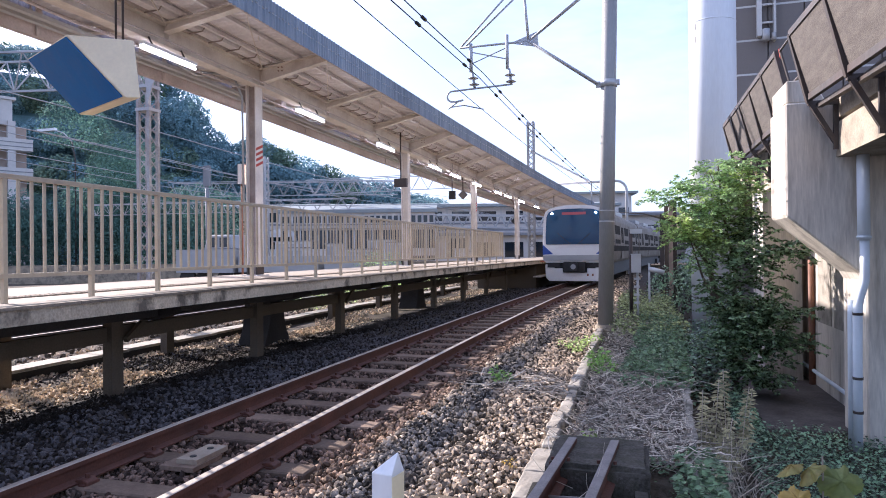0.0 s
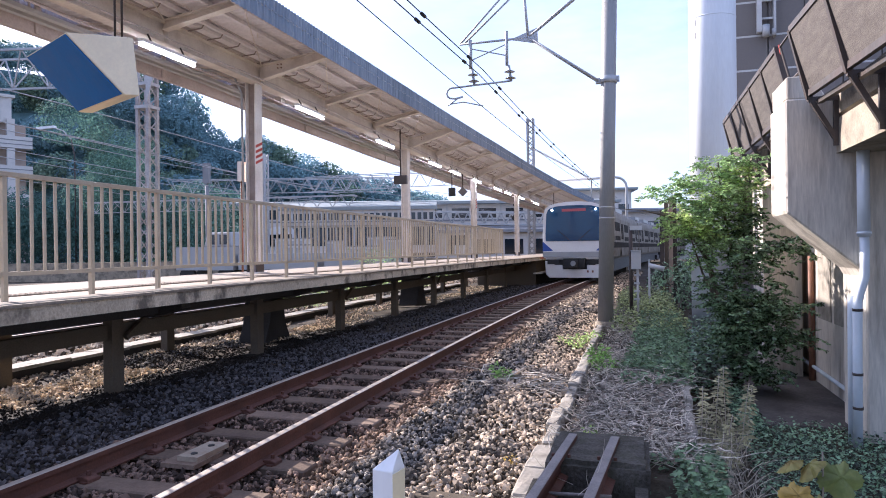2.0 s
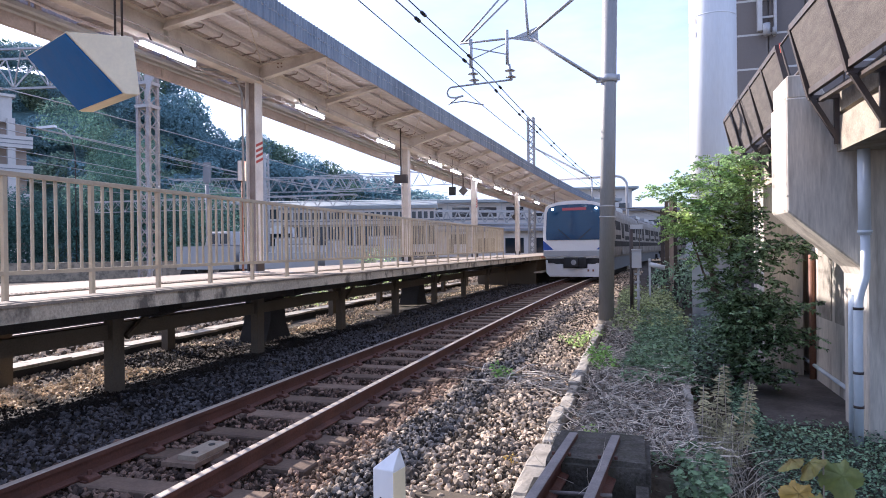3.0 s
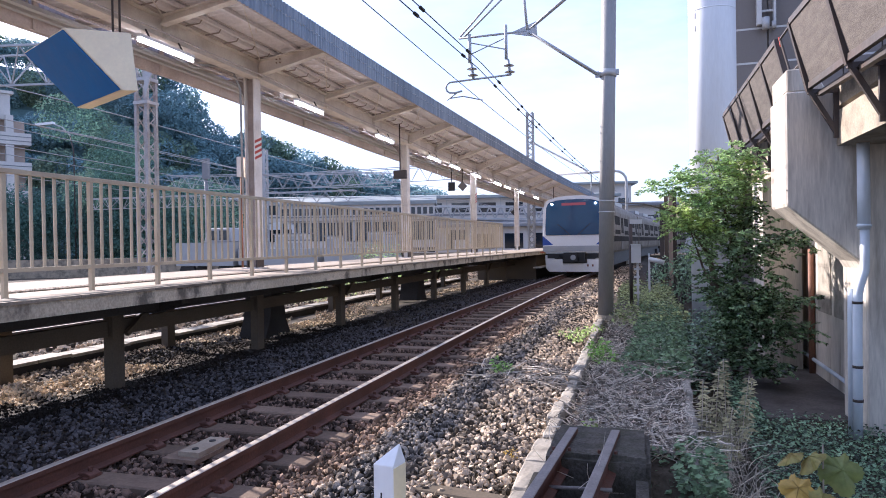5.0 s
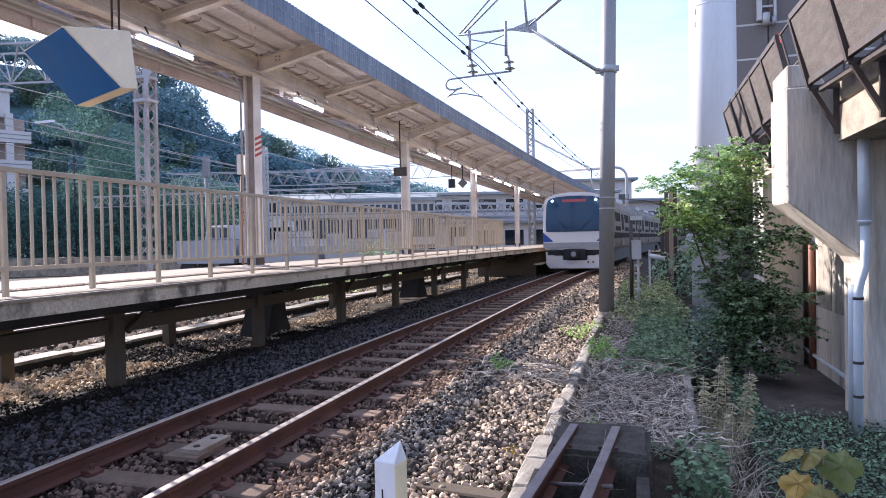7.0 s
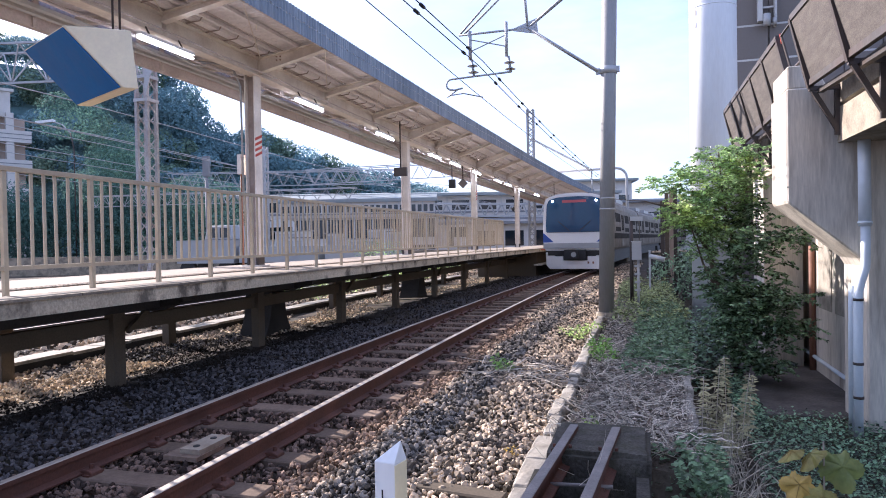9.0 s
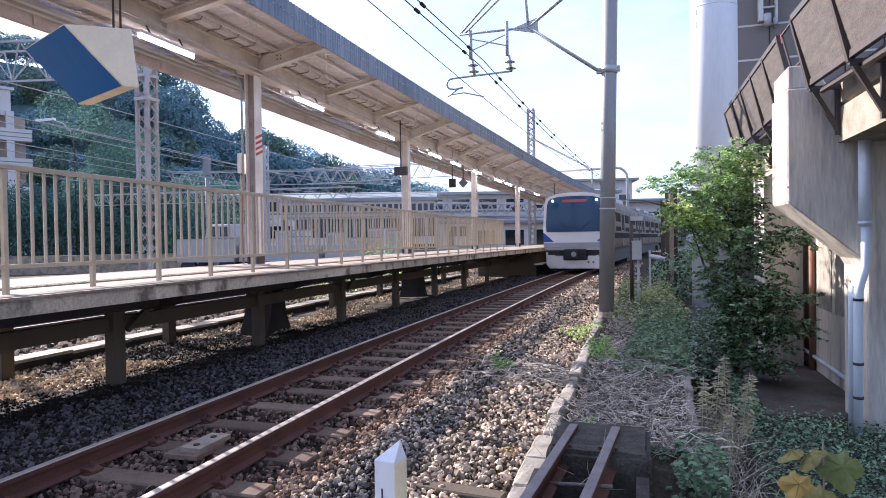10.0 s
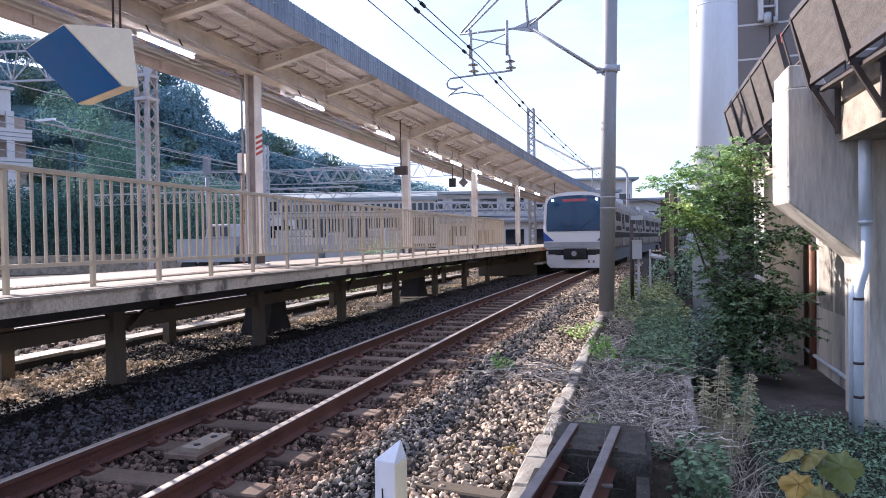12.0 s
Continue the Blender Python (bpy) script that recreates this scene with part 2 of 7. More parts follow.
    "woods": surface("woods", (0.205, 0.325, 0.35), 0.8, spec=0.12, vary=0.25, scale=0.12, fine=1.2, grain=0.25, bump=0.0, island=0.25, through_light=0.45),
    "yard_tree": surface("yard_tree", (0.11, 0.20, 0.165), 0.8, spec=0.12, vary=0.25, scale=0.3, fine=2.5, grain=0.2, bump=0.0, island=0.3, through_light=0.4),
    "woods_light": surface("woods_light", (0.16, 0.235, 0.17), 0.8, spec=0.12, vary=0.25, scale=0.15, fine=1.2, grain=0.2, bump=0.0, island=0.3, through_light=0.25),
    "vine": surface("vine", (0.52, 0.465, 0.385), 0.8, spec=0.15, vary=0.2, scale=1.5, fine=20, grain=0.2, bump=0.0, island=0.6, through_light=0.1),
    "straw": surface("straw", (0.52, 0.46, 0.37), 0.8, spec=0.15, vary=0.25, scale=1.5, fine=20, grain=0.2, bump=0.0, island=0.5, through_light=0.2),
    "autumn": surface("autumn", (0.36, 0.25, 0.06), 0.6, vary=0.3, scale=6, fine=40, grain=0.25, bump=0.1, island=0.3, through_light=0.35),
    "bark": surface("bark", (0.12, 0.095, 0.07), 0.9, vary=0.25, scale=4, fine=40, grain=0.3, bump=0.4, relief=0.006),
    "far_wall": surface("far_wall", (0.60, 0.57, 0.53), 0.8, vary=0.08, scale=0.3, fine=3, grain=0.06, bump=0.0),
    "far_tan": surface("far_tan", (0.38, 0.3, 0.24), 0.8, vary=0.08, scale=0.3, fine=3, grain=0.06, bump=0.0),
    "green_roof": surface("green_roof", (0.27, 0.30, 0.30), 0.7, vary=0.1, scale=0.3, fine=4, grain=0.08, bump=0.0),
    "far_grey": surface("far_grey", (0.22, 0.225, 0.235), 0.75, vary=0.1, scale=0.3, fine=4, grain=0.08, bump=0.0),
    "tube_light": glow("tube_light", (1.0, 0.97, 0.9), 10.0),
    "head_lamp": glow("head_lamp", (1.0, 0.95, 0.78), 4.0),
    "led_red": glow("led_red", (0.26, 0.055, 0.065), 0.14),
}


# ---------------------------------------------------------------- building helpers
K_BEND, Y_BEND = 0.00204, 3.63        # the line's curve: 1 / radius, and where it begins


def cx(y):
    return K_BEND * max(y - Y_BEND, 0) ** 2 / 2


def heading(y):
    """Turn of the line at y, in degrees about z."""
    return -math.degrees(math.atan(K_BEND * max(y - Y_BEND, 0)))


def on_line(x, y, z=0.0):
    """A point x metres beside the line's straight axis, carried round the curve."""
    return Vector((x + cx(y), y, z))


def mesh_of(bm, name):
    me = bpy.data.meshes.new(name)
    bm.normal_update()
    bm.to_mesh(me)
    bm.free()
    return me


def part(name, bm, material, parent=None, label=""):
    """Links a bmesh as one mesh object, under a thing or a part."""
    me = mesh_of(bm, name)
    for m in (material if isinstance(material, (list, tuple)) else [material]):
        me.materials.append(M[m])
    ob = new(name, me)
    ob.parent = parent
    if label:
        ob["label"] = label
    return ob


def thing(name, label, category, group="", kind="", at=None):
    ob = new(name)
    ob.empty_display_size = 0.1
    if at is not None:
        ob.matrix_basis = at
    return tagged(ob, label, category, group, kind)


def solid(name, bm, material, label, category, group="", kind=""):
    return tagged(part(name, bm, material), label, category, group, kind)


def hexa(bm, pts, mi=0):
    """A solid from eight corners: four below, four above, in the same order."""
    v = [bm.verts.new(p) for p in pts]
    for f in ((3, 2, 1, 0), (4, 5, 6, 7), (0, 1, 5, 4), (1, 2, 6, 5), (2, 3, 7, 6), (3, 0, 4, 7)):
        bm.faces.new([v[i] for i in f]).material_index = mi
    return v


def box(bm, x0, x1, y0, y1, z0, z1, mi=0):
    return hexa(bm, [(x, y, z) for z in (z0, z1) for x, y in ((x0, y0), (x1, y0), (x1, y1), (x0, y1))], mi)


def beam(bm, p, q, w, h, up=(0, 0, 1), mi=0):
    """A bar from p to q, w wide and h deep."""
    p, q = Vector(p), Vector(q)
    d = (q - p).normalized()
    side = d.cross(Vector(up))
    if side.length < 1e-4:
        side = d.cross(Vector((1, 0, 0)))
    side.normalize()
    top = side.cross(d)
    s, t = side * w / 2, top * h / 2
    return hexa(bm, [e + a for e in (p, q) for a in (-s - t, s - t, s + t, -s + t)], mi)


def tube(bm, p, q, r, r2=None, n=10, mi=0):
    p, q = Vector(p), Vector(q)
    r2 = r if r2 is None else r2
    d = (q - p).normalized()
    a = d.orthogonal().normalized()
    b = d.cross(a)
    rings = [[bm.verts.new(c + (a * math.cos(2 * math.pi * i / n) + b * math.sin(2 * math.pi * i / n)) * rad) for i in range(n)] for c, rad in ((p, r), (q, r2))]
    for i in range(n):
        f = bm.faces.new((rings[0][i], rings[0][(i + 1) % n], rings[1][(i + 1) % n], rings[1][i]))
        f.smooth, f.material_index = n > 6, mi
    bm.faces.new(rings[0][::-1]).material_index = mi
    bm.faces.new(rings[1]).material_index = mi


def bent(bm, pts, r, n=8, mi=0):
    """A round bar along points, with closed joints."""
    rings, last = [], None
    pts = [Vector(p) for p in pts]
    for i, p in enumerate(pts):
        d = (pts[min(i + 1, len(pts) - 1)] - pts[max(i - 1, 0)]).normalized()
        a = d.orthogonal().normalized() if last is None else (last - d * last.dot(d)).normalized()
        last = a
        b = d.cross(a)
        rings.append([bm.verts.new(p + (a * math.cos(2 * math.pi * j / n) + b * math.sin(2 * math.pi * j / n)) * r) for j in range(n)])
    for r0, r1 in zip(rings, rings[1:]):
        for j in range(n):
            f = bm.faces.new((r0[j], r0[(j + 1) % n], r1[(j + 1) % n], r1[j]))
            f.smooth, f.material_index = True, mi
    bm.faces.new(rings[0][::-1]), bm.faces.new(rings[-1])


def prism(bm, profile, a, b, axis="y", mi=0):
    """A profile in the plane across axis, drawn out from a to b."""
    def at(u, v, w):
        return (u, w, v) if axis == "y" else (w, u, v) if axis == "x" else (u, v, w)
    r0, r1 = [bm.verts.new(at(u, v, a)) for u, v in profile], [bm.verts.new(at(u, v, b)) for u, v in profile]
    n = len(profile)
    for i in range(n):
        bm.faces.new((r0[i], r0[(i + 1) % n], r1[(i + 1) % n], r1[i])).material_index = mi
    bm.faces.new(r0[::-1]).material_index = mi
    bm.faces.new(r1).material_index = mi
    bmesh.ops.recalc_face_normals(bm, faces=bm.faces)


def bevelled(bm, w=0.01, seg=1):
    bmesh.ops.bevel(bm, geom=[e for e in bm.edges if len(e.link_faces) == 2 and e.calc_face_angle(0) > 0.6], offset=w, segments=seg, affect="EDGES", clamp_overlap=True)
    return bm


def swept(bm, profile, ys, mi=None, lift=None):
    """A profile (x, z) carried along the curved line through the ys. mi: a material index for each side of the profile."""
    rings = []
    for y in ys:
        up = lift(y) if lift else 0
        rings.append([bm.verts.new(on_line(u, y, v + up)) for u, v in profile])
    n = len(profile)
    for r0, r1 in zip(rings, rings[1:]):
        for i in range(n):
            f = bm.faces.new((r0[i], r1[i], r1[(i + 1) % n], r0[(i + 1) % n]))
            if mi:
                f.material_index = mi[i]
    bm.faces.new(rings[0]), bm.faces.new(rings[-1][::-1])
    bmesh.ops.recalc_face_normals(bm, faces=bm.faces)


def steps(a, b, d):
    n = max(1, int(round((b - a) / d)))
    return [a + (b - a) * i / n for i in range(n + 1)]


def from_arrays(name, verts, faces, material, kind_label, category, smooth=False):
    """One object of many small pieces, from arrays of corners and equal-sized faces."""
    me = bpy.data.meshes.new(name)
    verts, faces = np.asarray(verts, dtype=np.float32), np.asarray(faces, dtype=np.int32)
    k = faces.shape[1]
    me.vertices.add(len(verts)), me.loops.add(faces.size), me.polygons.add(len(faces))
    me.vertices.foreach_set("co", verts.ravel())
    me.loops.foreach_set("vertex_index", faces.ravel())
    me.polygons.foreach_set("loop_start", np.arange(0, faces.size, k, dtype=np.int32))
    me.polygons.foreach_set("use_smooth", np.full(len(faces), smooth))
    me.update(calc_edges=True)
    me.validate()
    for m in (material if isinstance(material, (list, tuple)) else [material]):
        me.materials.append(M[m])
    return tagged(new(name, me), kind_label, category, kind="stuff")


# ---------------------------------------------------------------- ground
def pit_edge(y):
    """Where the weedy strip beside the track ends and drops to the lower ground."""
    return 0.40 + 0.045 * (min(max(y, 2), 15) - 5)


def ground_sheet():
    bm = bmesh.new()
    ys = [-1500, -300, -60, -12] + steps(-4, 60, 1.0) + [70, 85, 110, 150, 220, 400, 900, 2500]
    west = [(-2500, -0.3), (-600, -0.3), (-200, -0.3), (-90, -0.3), (-45, -0.3), (-28, -0.3), (-18, -0.3), (-14, -0.3)] + [(x, -0.27 if x < -5.5 else -0.26) for x in steps(-12, -1.0, 0.55)]
    rows = []
    for y in ys:
        e = pit_edge(y)
        # Ground lowered before the block so the gap below the rails falls dark.
        dip = -0.8 if -3 < y < 4.6 else 0
        cols = west + [(-0.70, -0.24 + dip), (-0.64, -0.19 + dip), (-0.3, -0.16 + dip), (0.1, -0.15 + dip), (e - 0.03, -0.17 + dip), (e + 0.03, -0.72)]
        cols += [(e + d, -0.74) for d in (0.4, 0.8, 1.3, 1.9, 2.6, 3.4, 4.5, 6, 9, 14, 30, 90, 300, 2500)]
        row = []
        for x, z in cols:
            near = abs(x) < 15 and -4 < y < 60
            bumpy = 0.035 * noise.noise((x * 1.3, y * 1.3, 0)) if near else 0
            row.append(bm.verts.new((x, y, z + bumpy)))
        rows.append(row)
    for r0, r1 in zip(rows, rows[1:]):
        for i in range(len(r0) - 1):
            bm.faces.new((r0[i], r0[i + 1], r1[i + 1], r1[i])).smooth = False
    return solid("ground", bm, "soil", "brown earth with dry patches beside the railway", "ground", kind="structure")


ground_sheet()

ICO = {}
M["ballast_brown"] = surface("ballast_brown", (0.25, 0.175, 0.12), 0.9, spec=0.15, vary=0.2, scale=1.5, fine=30, grain=0.25, bump=0.4, relief=0.006, stain=(0.09, 0.07, 0.06), stain_amount=0.6, stain_scale=3, island=0.65)


def stones(name, spots, label, size=(0.018, 0.036), material="ballast", seed=1, worn=False):
    """Broken stones at spots (x, y, z), as one heap."""
    if worn not in ICO:
        b = bmesh.new()
        if worn:
            bmesh.ops.create_icosphere(b, subdivisions=1, radius=1.0)
        else:
            bmesh.ops.create_cube(b, size=1.5)
        bmesh.ops.triangulate(b, faces=b.faces)
        ICO[worn] = (np.array([v.co[:] for v in b.verts]), np.array([[v.index for v in f.verts] for f in b.faces]))
        b.free()
    base, tri = ICO[worn]
    rng = np.random.default_rng(seed)
    spots = np.asarray(spots)
    n = len(spots)
    q = rng.normal(size=(n, 4))
    q /= np.linalg.norm(q, axis=1)[:, None]
    w, x, y, z = q.T
    rot = np.stack([1 - 2 * (y * y + z * z), 2 * (x * y - z * w), 2 * (x * z + y * w), 2 * (x * y + z * w), 1 - 2 * (x * x + z * z), 2 * (y * z - x * w),
                    2 * (x * z - y * w), 2 * (y * z + x * w), 1 - 2 * (x * x + y * y)], -1).reshape(n, 3, 3)
    s = rng.uniform(*size, size=(n, 1)) * rng.uniform(0.55, 1.4, size=(n, 3))
    shape = base[None] * rng.uniform(0.58 if worn else 0.5, 1.25, size=(n, len(base), 1)) * s[:, None, :]
    v = np.einsum("nij,nkj->nki", rot, shape) + spots[:, None, :]
    f = tri[None] + (np.arange(n) * len(base))[:, None, None]
    return from_arrays(name, v.reshape(-1, 3), f.reshape(-1, 3), material, label, "gravel")


def scatter(x0, x1, y0, y1, per_m2, height, seed, keep=None, bend=True):
    rng = np.random.default_rng(seed)
    n = int((x1 - x0) * (y1 - y0) * per_m2)
    xs, ys, j = rng.uniform(x0, x1, n), rng.uniform(y0, y1, n), rng.uniform(-0.012, 0.016, n)
    out = []
    for x, y, d in zip(xs, ys, j):
        if keep is None or keep(x, y):
            out.append((x + (cx(y) if bend else 0), y, height(x, y) + d))
    return out


SLEEPER_Y, SLEEPER_STEP = 3.91, 0.69
AXIS = -3.464                          # the track's centre line


def between_sleepers(x, y):
    d = (y - SLEEPER_Y) % SLEEPER_STEP
    return 0.12 < d < SLEEPER_STEP - 0.12 or x > AXIS + 1.03 or x < AXIS - 1.03


def shoulder_z(x, y):
    u = (x + 2.45) / 1.65
    return -0.195 + 0.075 * math.sin(math.pi * min(max(u, 0), 1)) + 0.02 * noise.noise((x * 2, y * 2, 5))


def left_z(x, y):
    return max(-0.225 - 0.05 * max(0, (-4.9 - x)), -0.25) + 0.03 * noise.noise((x * 2, y * 2, 9))


# Where pale stones draw the pool of sun; the gap is the footing's shadow.
def sun_patch(x, y):
    if y < 5.75 or 8.25 < y < 10.4 and x > -8.15:
        return False
    return noise.noise((x * 0.8, y * 0.42, 2.0)) > -0.1 + 0.22 * (x + 7.6)


heap = scatter(-2.5, -0.82, 2.0, 10.5, 820, shoulder_z, 1, between_sleepers) + scatter(-2.5, -0.82, -4.0, 2.0, 420, shoulder_z, 22, between_sleepers) + scatter(-2.5, -0.82, 2.0, 10.5, 480, lambda x, y: shoulder_z(x, y) - 0.04, 21) + scatter(-2.5, -0.84, 10.5, 17, 420, shoulder_z, 2)
edge_stones = [p for p in heap if p[0] - cx(p[1]) < -2.16 + 0.16 * noise.noise((p[1] * 1.7, 4, 0)) and p[1] < 14]
near_edge = set(edge_stones)
heap = [p for p in heap if p not in near_edge]
stones("ballast_edge", [(x, y, z - 0.012) for x, y, z in edge_stones], "rust-brown ballast stones at the sleeper ends", (0.015, 0.03), "ballast_brown", seed=12, worn=True)
# Darker stones paint a shadow band that runs along the track.
band_stones = set(p for p in heap if abs(p[0] - cx(p[1]) + 1.87 + 0.25 * noise.noise((0, p[1] * 0.8, 1))) < 0.2 + 0.25 * noise.noise((p[0] * 4, p[1] * 4, 8)))
M["ballast_slate"] = surface("ballast_slate", (0.155, 0.138, 0.12), 0.85, spec=0.15, vary=0.2, scale=0.7, fine=30, grain=0.3, bump=0.4, relief=0.006, island=0.8)
stones("ballast_slate", list(band_stones), "ballast stones coloured dark as a shadow band beside the track", (0.014, 0.028), "ballast_slate", seed=13, worn=True)
heap = [p for p in heap if p not in band_stones]
stones("ballast_shoulder", [p for p in heap if p[0] < -0.80], "loose grey-brown crushed ballast stones beside the rails", (0.015, 0.032), "ballast_pale", worn=True)
heap = scatter(-2.5, -0.9, 17, 45, 130, shoulder_z, 3)
stones("ballast_far_shoulder", [p for p in heap if p[0] < -0.80 + 0.9 * max(0, p[1] - 17) / 20], "grey-brown ballast stones along the far track", (0.03, 0.05), "ballast_pale", seed=2)
stones("ballast_between_rails", scatter(AXIS - 1.05, AXIS + 1.0, -4.0, 2.0, 200, lambda x, y: -0.215, 24, between_sleepers) + scatter(AXIS - 1.05, AXIS + 1.0, 2.0, 14, 520, lambda x, y: -0.19, 4, between_sleepers) + scatter(AXIS - 1.0, AXIS + 1.0, 14, 30, 160, lambda x, y: -0.21, 5, between_sleepers),
       "dark rust-stained ballast between the sleepers", (0.016, 0.032), "ballast_rust", seed=3, worn=True)
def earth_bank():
    """Earth between the ballast and the pale stones under the platform, coloured black to carry the shade there."""
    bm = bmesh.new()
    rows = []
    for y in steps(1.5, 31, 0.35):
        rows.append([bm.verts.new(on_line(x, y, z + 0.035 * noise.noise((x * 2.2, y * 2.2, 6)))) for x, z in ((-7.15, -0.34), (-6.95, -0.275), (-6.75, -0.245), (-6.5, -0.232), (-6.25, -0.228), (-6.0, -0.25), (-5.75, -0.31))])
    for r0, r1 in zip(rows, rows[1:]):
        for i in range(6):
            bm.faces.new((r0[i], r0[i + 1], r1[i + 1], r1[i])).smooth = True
    # Near-black base puts the platform's shade into the soil colour.
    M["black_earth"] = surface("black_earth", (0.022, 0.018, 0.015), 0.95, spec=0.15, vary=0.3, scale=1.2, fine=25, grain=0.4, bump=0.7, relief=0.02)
    solid("earth_bank", bm, "black_earth", "earth under the platform edge, coloured black for shade", "ground", kind="structure")


earth_bank()
stones("ballast_by_platform", scatter(-6.3, AXIS - 1.0, -4.0, 2.0, 160, left_z, 26) + scatter(-6.5, AXIS - 1.0, 2.0, 13, 480, left_z, 6, lambda x, y: x > -6.12 + 0.3 * noise.noise((x, y * 0.7, 4))) + scatter(-8.45, -7.2, 3.0, 13, 120, lambda x, y: -0.255, 27, lambda x, y: not sun_patch(x, y)) + scatter(-6.6, AXIS - 1.0, 13, 34, 150, left_z, 7), "grey ballast stones below the platform edge", (0.015, 0.031), seed=4, worn=True)
stones("ballast_under_platform", scatter(-8.5, -6.55, 3.0, 14, 330, lambda x, y: -0.25 + 0.03 * noise.noise((x * 2, y * 2, 3)), 8, sun_patch) + scatter(-8.5, -6.55, 14, 30, 110, lambda x, y: -0.25, 9, sun_patch), "ballast stones under the platform, coloured pale for sunlight", (0.014, 0.031), "ballast_dusty", seed=5)
# Black crumbs darken the shaded ground around the pale stones.
stones("earth_clods", scatter(-6.8, -5.95, 3.0, 14, 700, lambda x, y: -0.235 + 0.035 * noise.noise((x * 2.2, y * 2.2, 6)), 31) + scatter(-8.4, -6.9, 8.2, 10.5, 500, lambda x, y: -0.25, 32) + scatter(-8.4, -6.8, 3.0, 5.8, 500, lambda x, y: -0.25, 33), "crumbs of earth under the platform, coloured black for shade", (0.006, 0.016), "black_earth", seed=14)
stones("ballast_far_tracks", scatter(-17, -8.9, 4, 40, 40, lambda x, y: -0.26, 10), "pale ballast stones between the far tracks", (0.035, 0.07), "ballast_pale", seed=6)


# ---------------------------------------------------------------- track
def rail_profile(x, s=1.0):
    half = [(0.0635, -0.153), (0.0635, -0.142), (0.012, -0.122), (0.008, -0.045), (0.0325, -0.036), (0.0325, -0.004), (0.027, 0.0)]
    return [(x + s * a, z * s) for a, z in half] + [(x - s * a, z * s) for a, z in reversed(half)]


def railway_track(axis, y0, y1, label, sleepers):
    track = thing("railway_track", label, "railway track", kind="structure")
    for side in (-1, 1):
        bm = bmesh.new()
        swept(bm, rail_profile(axis + side * 0.566), steps(y0, y1, 1.0), mi=[0] * 5 + [1, 1, 1] + [0] * 6)
        part("rail", bm, ["rail_rust" if sleepers else "dark_steel", "rail_head"], track, "rusty steel rail with a polished head")
    if not sleepers:
        return track
    bm = bmesh.new()
    prism(bm, [(-0.13, -0.38), (0.13, -0.38), (0.115, -0.16), (-0.115, -0.16)], -1.0, 1.0, axis="x")
    first = part("sleeper", bevelled(bm, 0.012), "sleeper", track)
    bm = bmesh.new()
    prism(bm, [(-0.06, -0.17), (0.07, -0.17), (0.065, -0.135), (0.02, -0.115), (-0.045, -0.122)], -0.055, 0.055)
    tube(bm, (0.015, 0, -0.14), (0.015, 0, -0.085), 0.018, n=6)
    box(bm, 0.0, 0.055, -0.075, 0.075, -0.17, -0.148)
    clip_mesh = part("rail_clip", bevelled(bm, 0.005), "rail_rust", track).data
    bpy.data.objects.remove(bpy.data.objects["rail_clip"])
    n = int((y1 - SLEEPER_Y) / SLEEPER_STEP)
    for i in range(-19, n):
        y = SLEEPER_Y + SLEEPER_STEP * i
        at = Matrix.Translation(on_line(axis, y)) @ pose(0, 0, 0, 0, 0, heading(y) + random.uniform(-0.5, 0.5))
        ob = first if i == -3 else new("sleeper", first.data)
        ob.parent, ob.matrix_basis = track, at
        for u in (-0.566, 0.566):
            for s in (-1, 1):
                c = new("rail_clip", clip_mesh)
                c.parent = track
                c.matrix_basis = at @ pose(u + s * 0.085, random.uniform(-0.012, 0.012), 0, 0, 0, 0 if s > 0 else 180)
    return track


railway_track(AXIS, -10.0, 34.0, "single railway track with rusty rails on dirty concrete sleepers", True)
railway_track(-11.87, 1.0, 70.0, "sunlit railway track beyond the platform", False)


M["beacon_grey"] = surface("beacon_grey", (0.33, 0.275, 0.205), 0.7, vary=0.15, scale=5, fine=50, grain=0.15, bump=0.1, relief=0.002, stain=(0.2, 0.11, 0.06), stain_amount=0.6, stain_scale=9)


def track_beacon():
    t = thing("track_beacon", "cream rectangular train-control beacon between the rails", "track beacon", at=pose(-3.42, 4.56, -0.083, 0, 0, 0))
    bm = bmesh.new()
    box(bm, -0.095, 0.095, -0.205, 0.205, -0.038, 0.0)
    part("cover", bevelled(bm, 0.012, 2), "beacon_grey", t)
    bm = bmesh.new()
    box(bm, -0.20, 0.11, -0.27, 0.10, -0.075, -0.040)
    part("base_plate", bevelled(bm, 0.004), "sleeper", t, "dusty brown base plate")
    for y in (-0.12, 0.10):
        bm = bmesh.new()
        tube(bm, (0, y, -0.001), (0, y, 0.006), 0.028, n=10)
        part("bolt", bm, "black", t)


# ---------------------------------------------------------------- platform
P_EDGE, P_BACK, P_TOP = -5.12, -8.35, 1.10


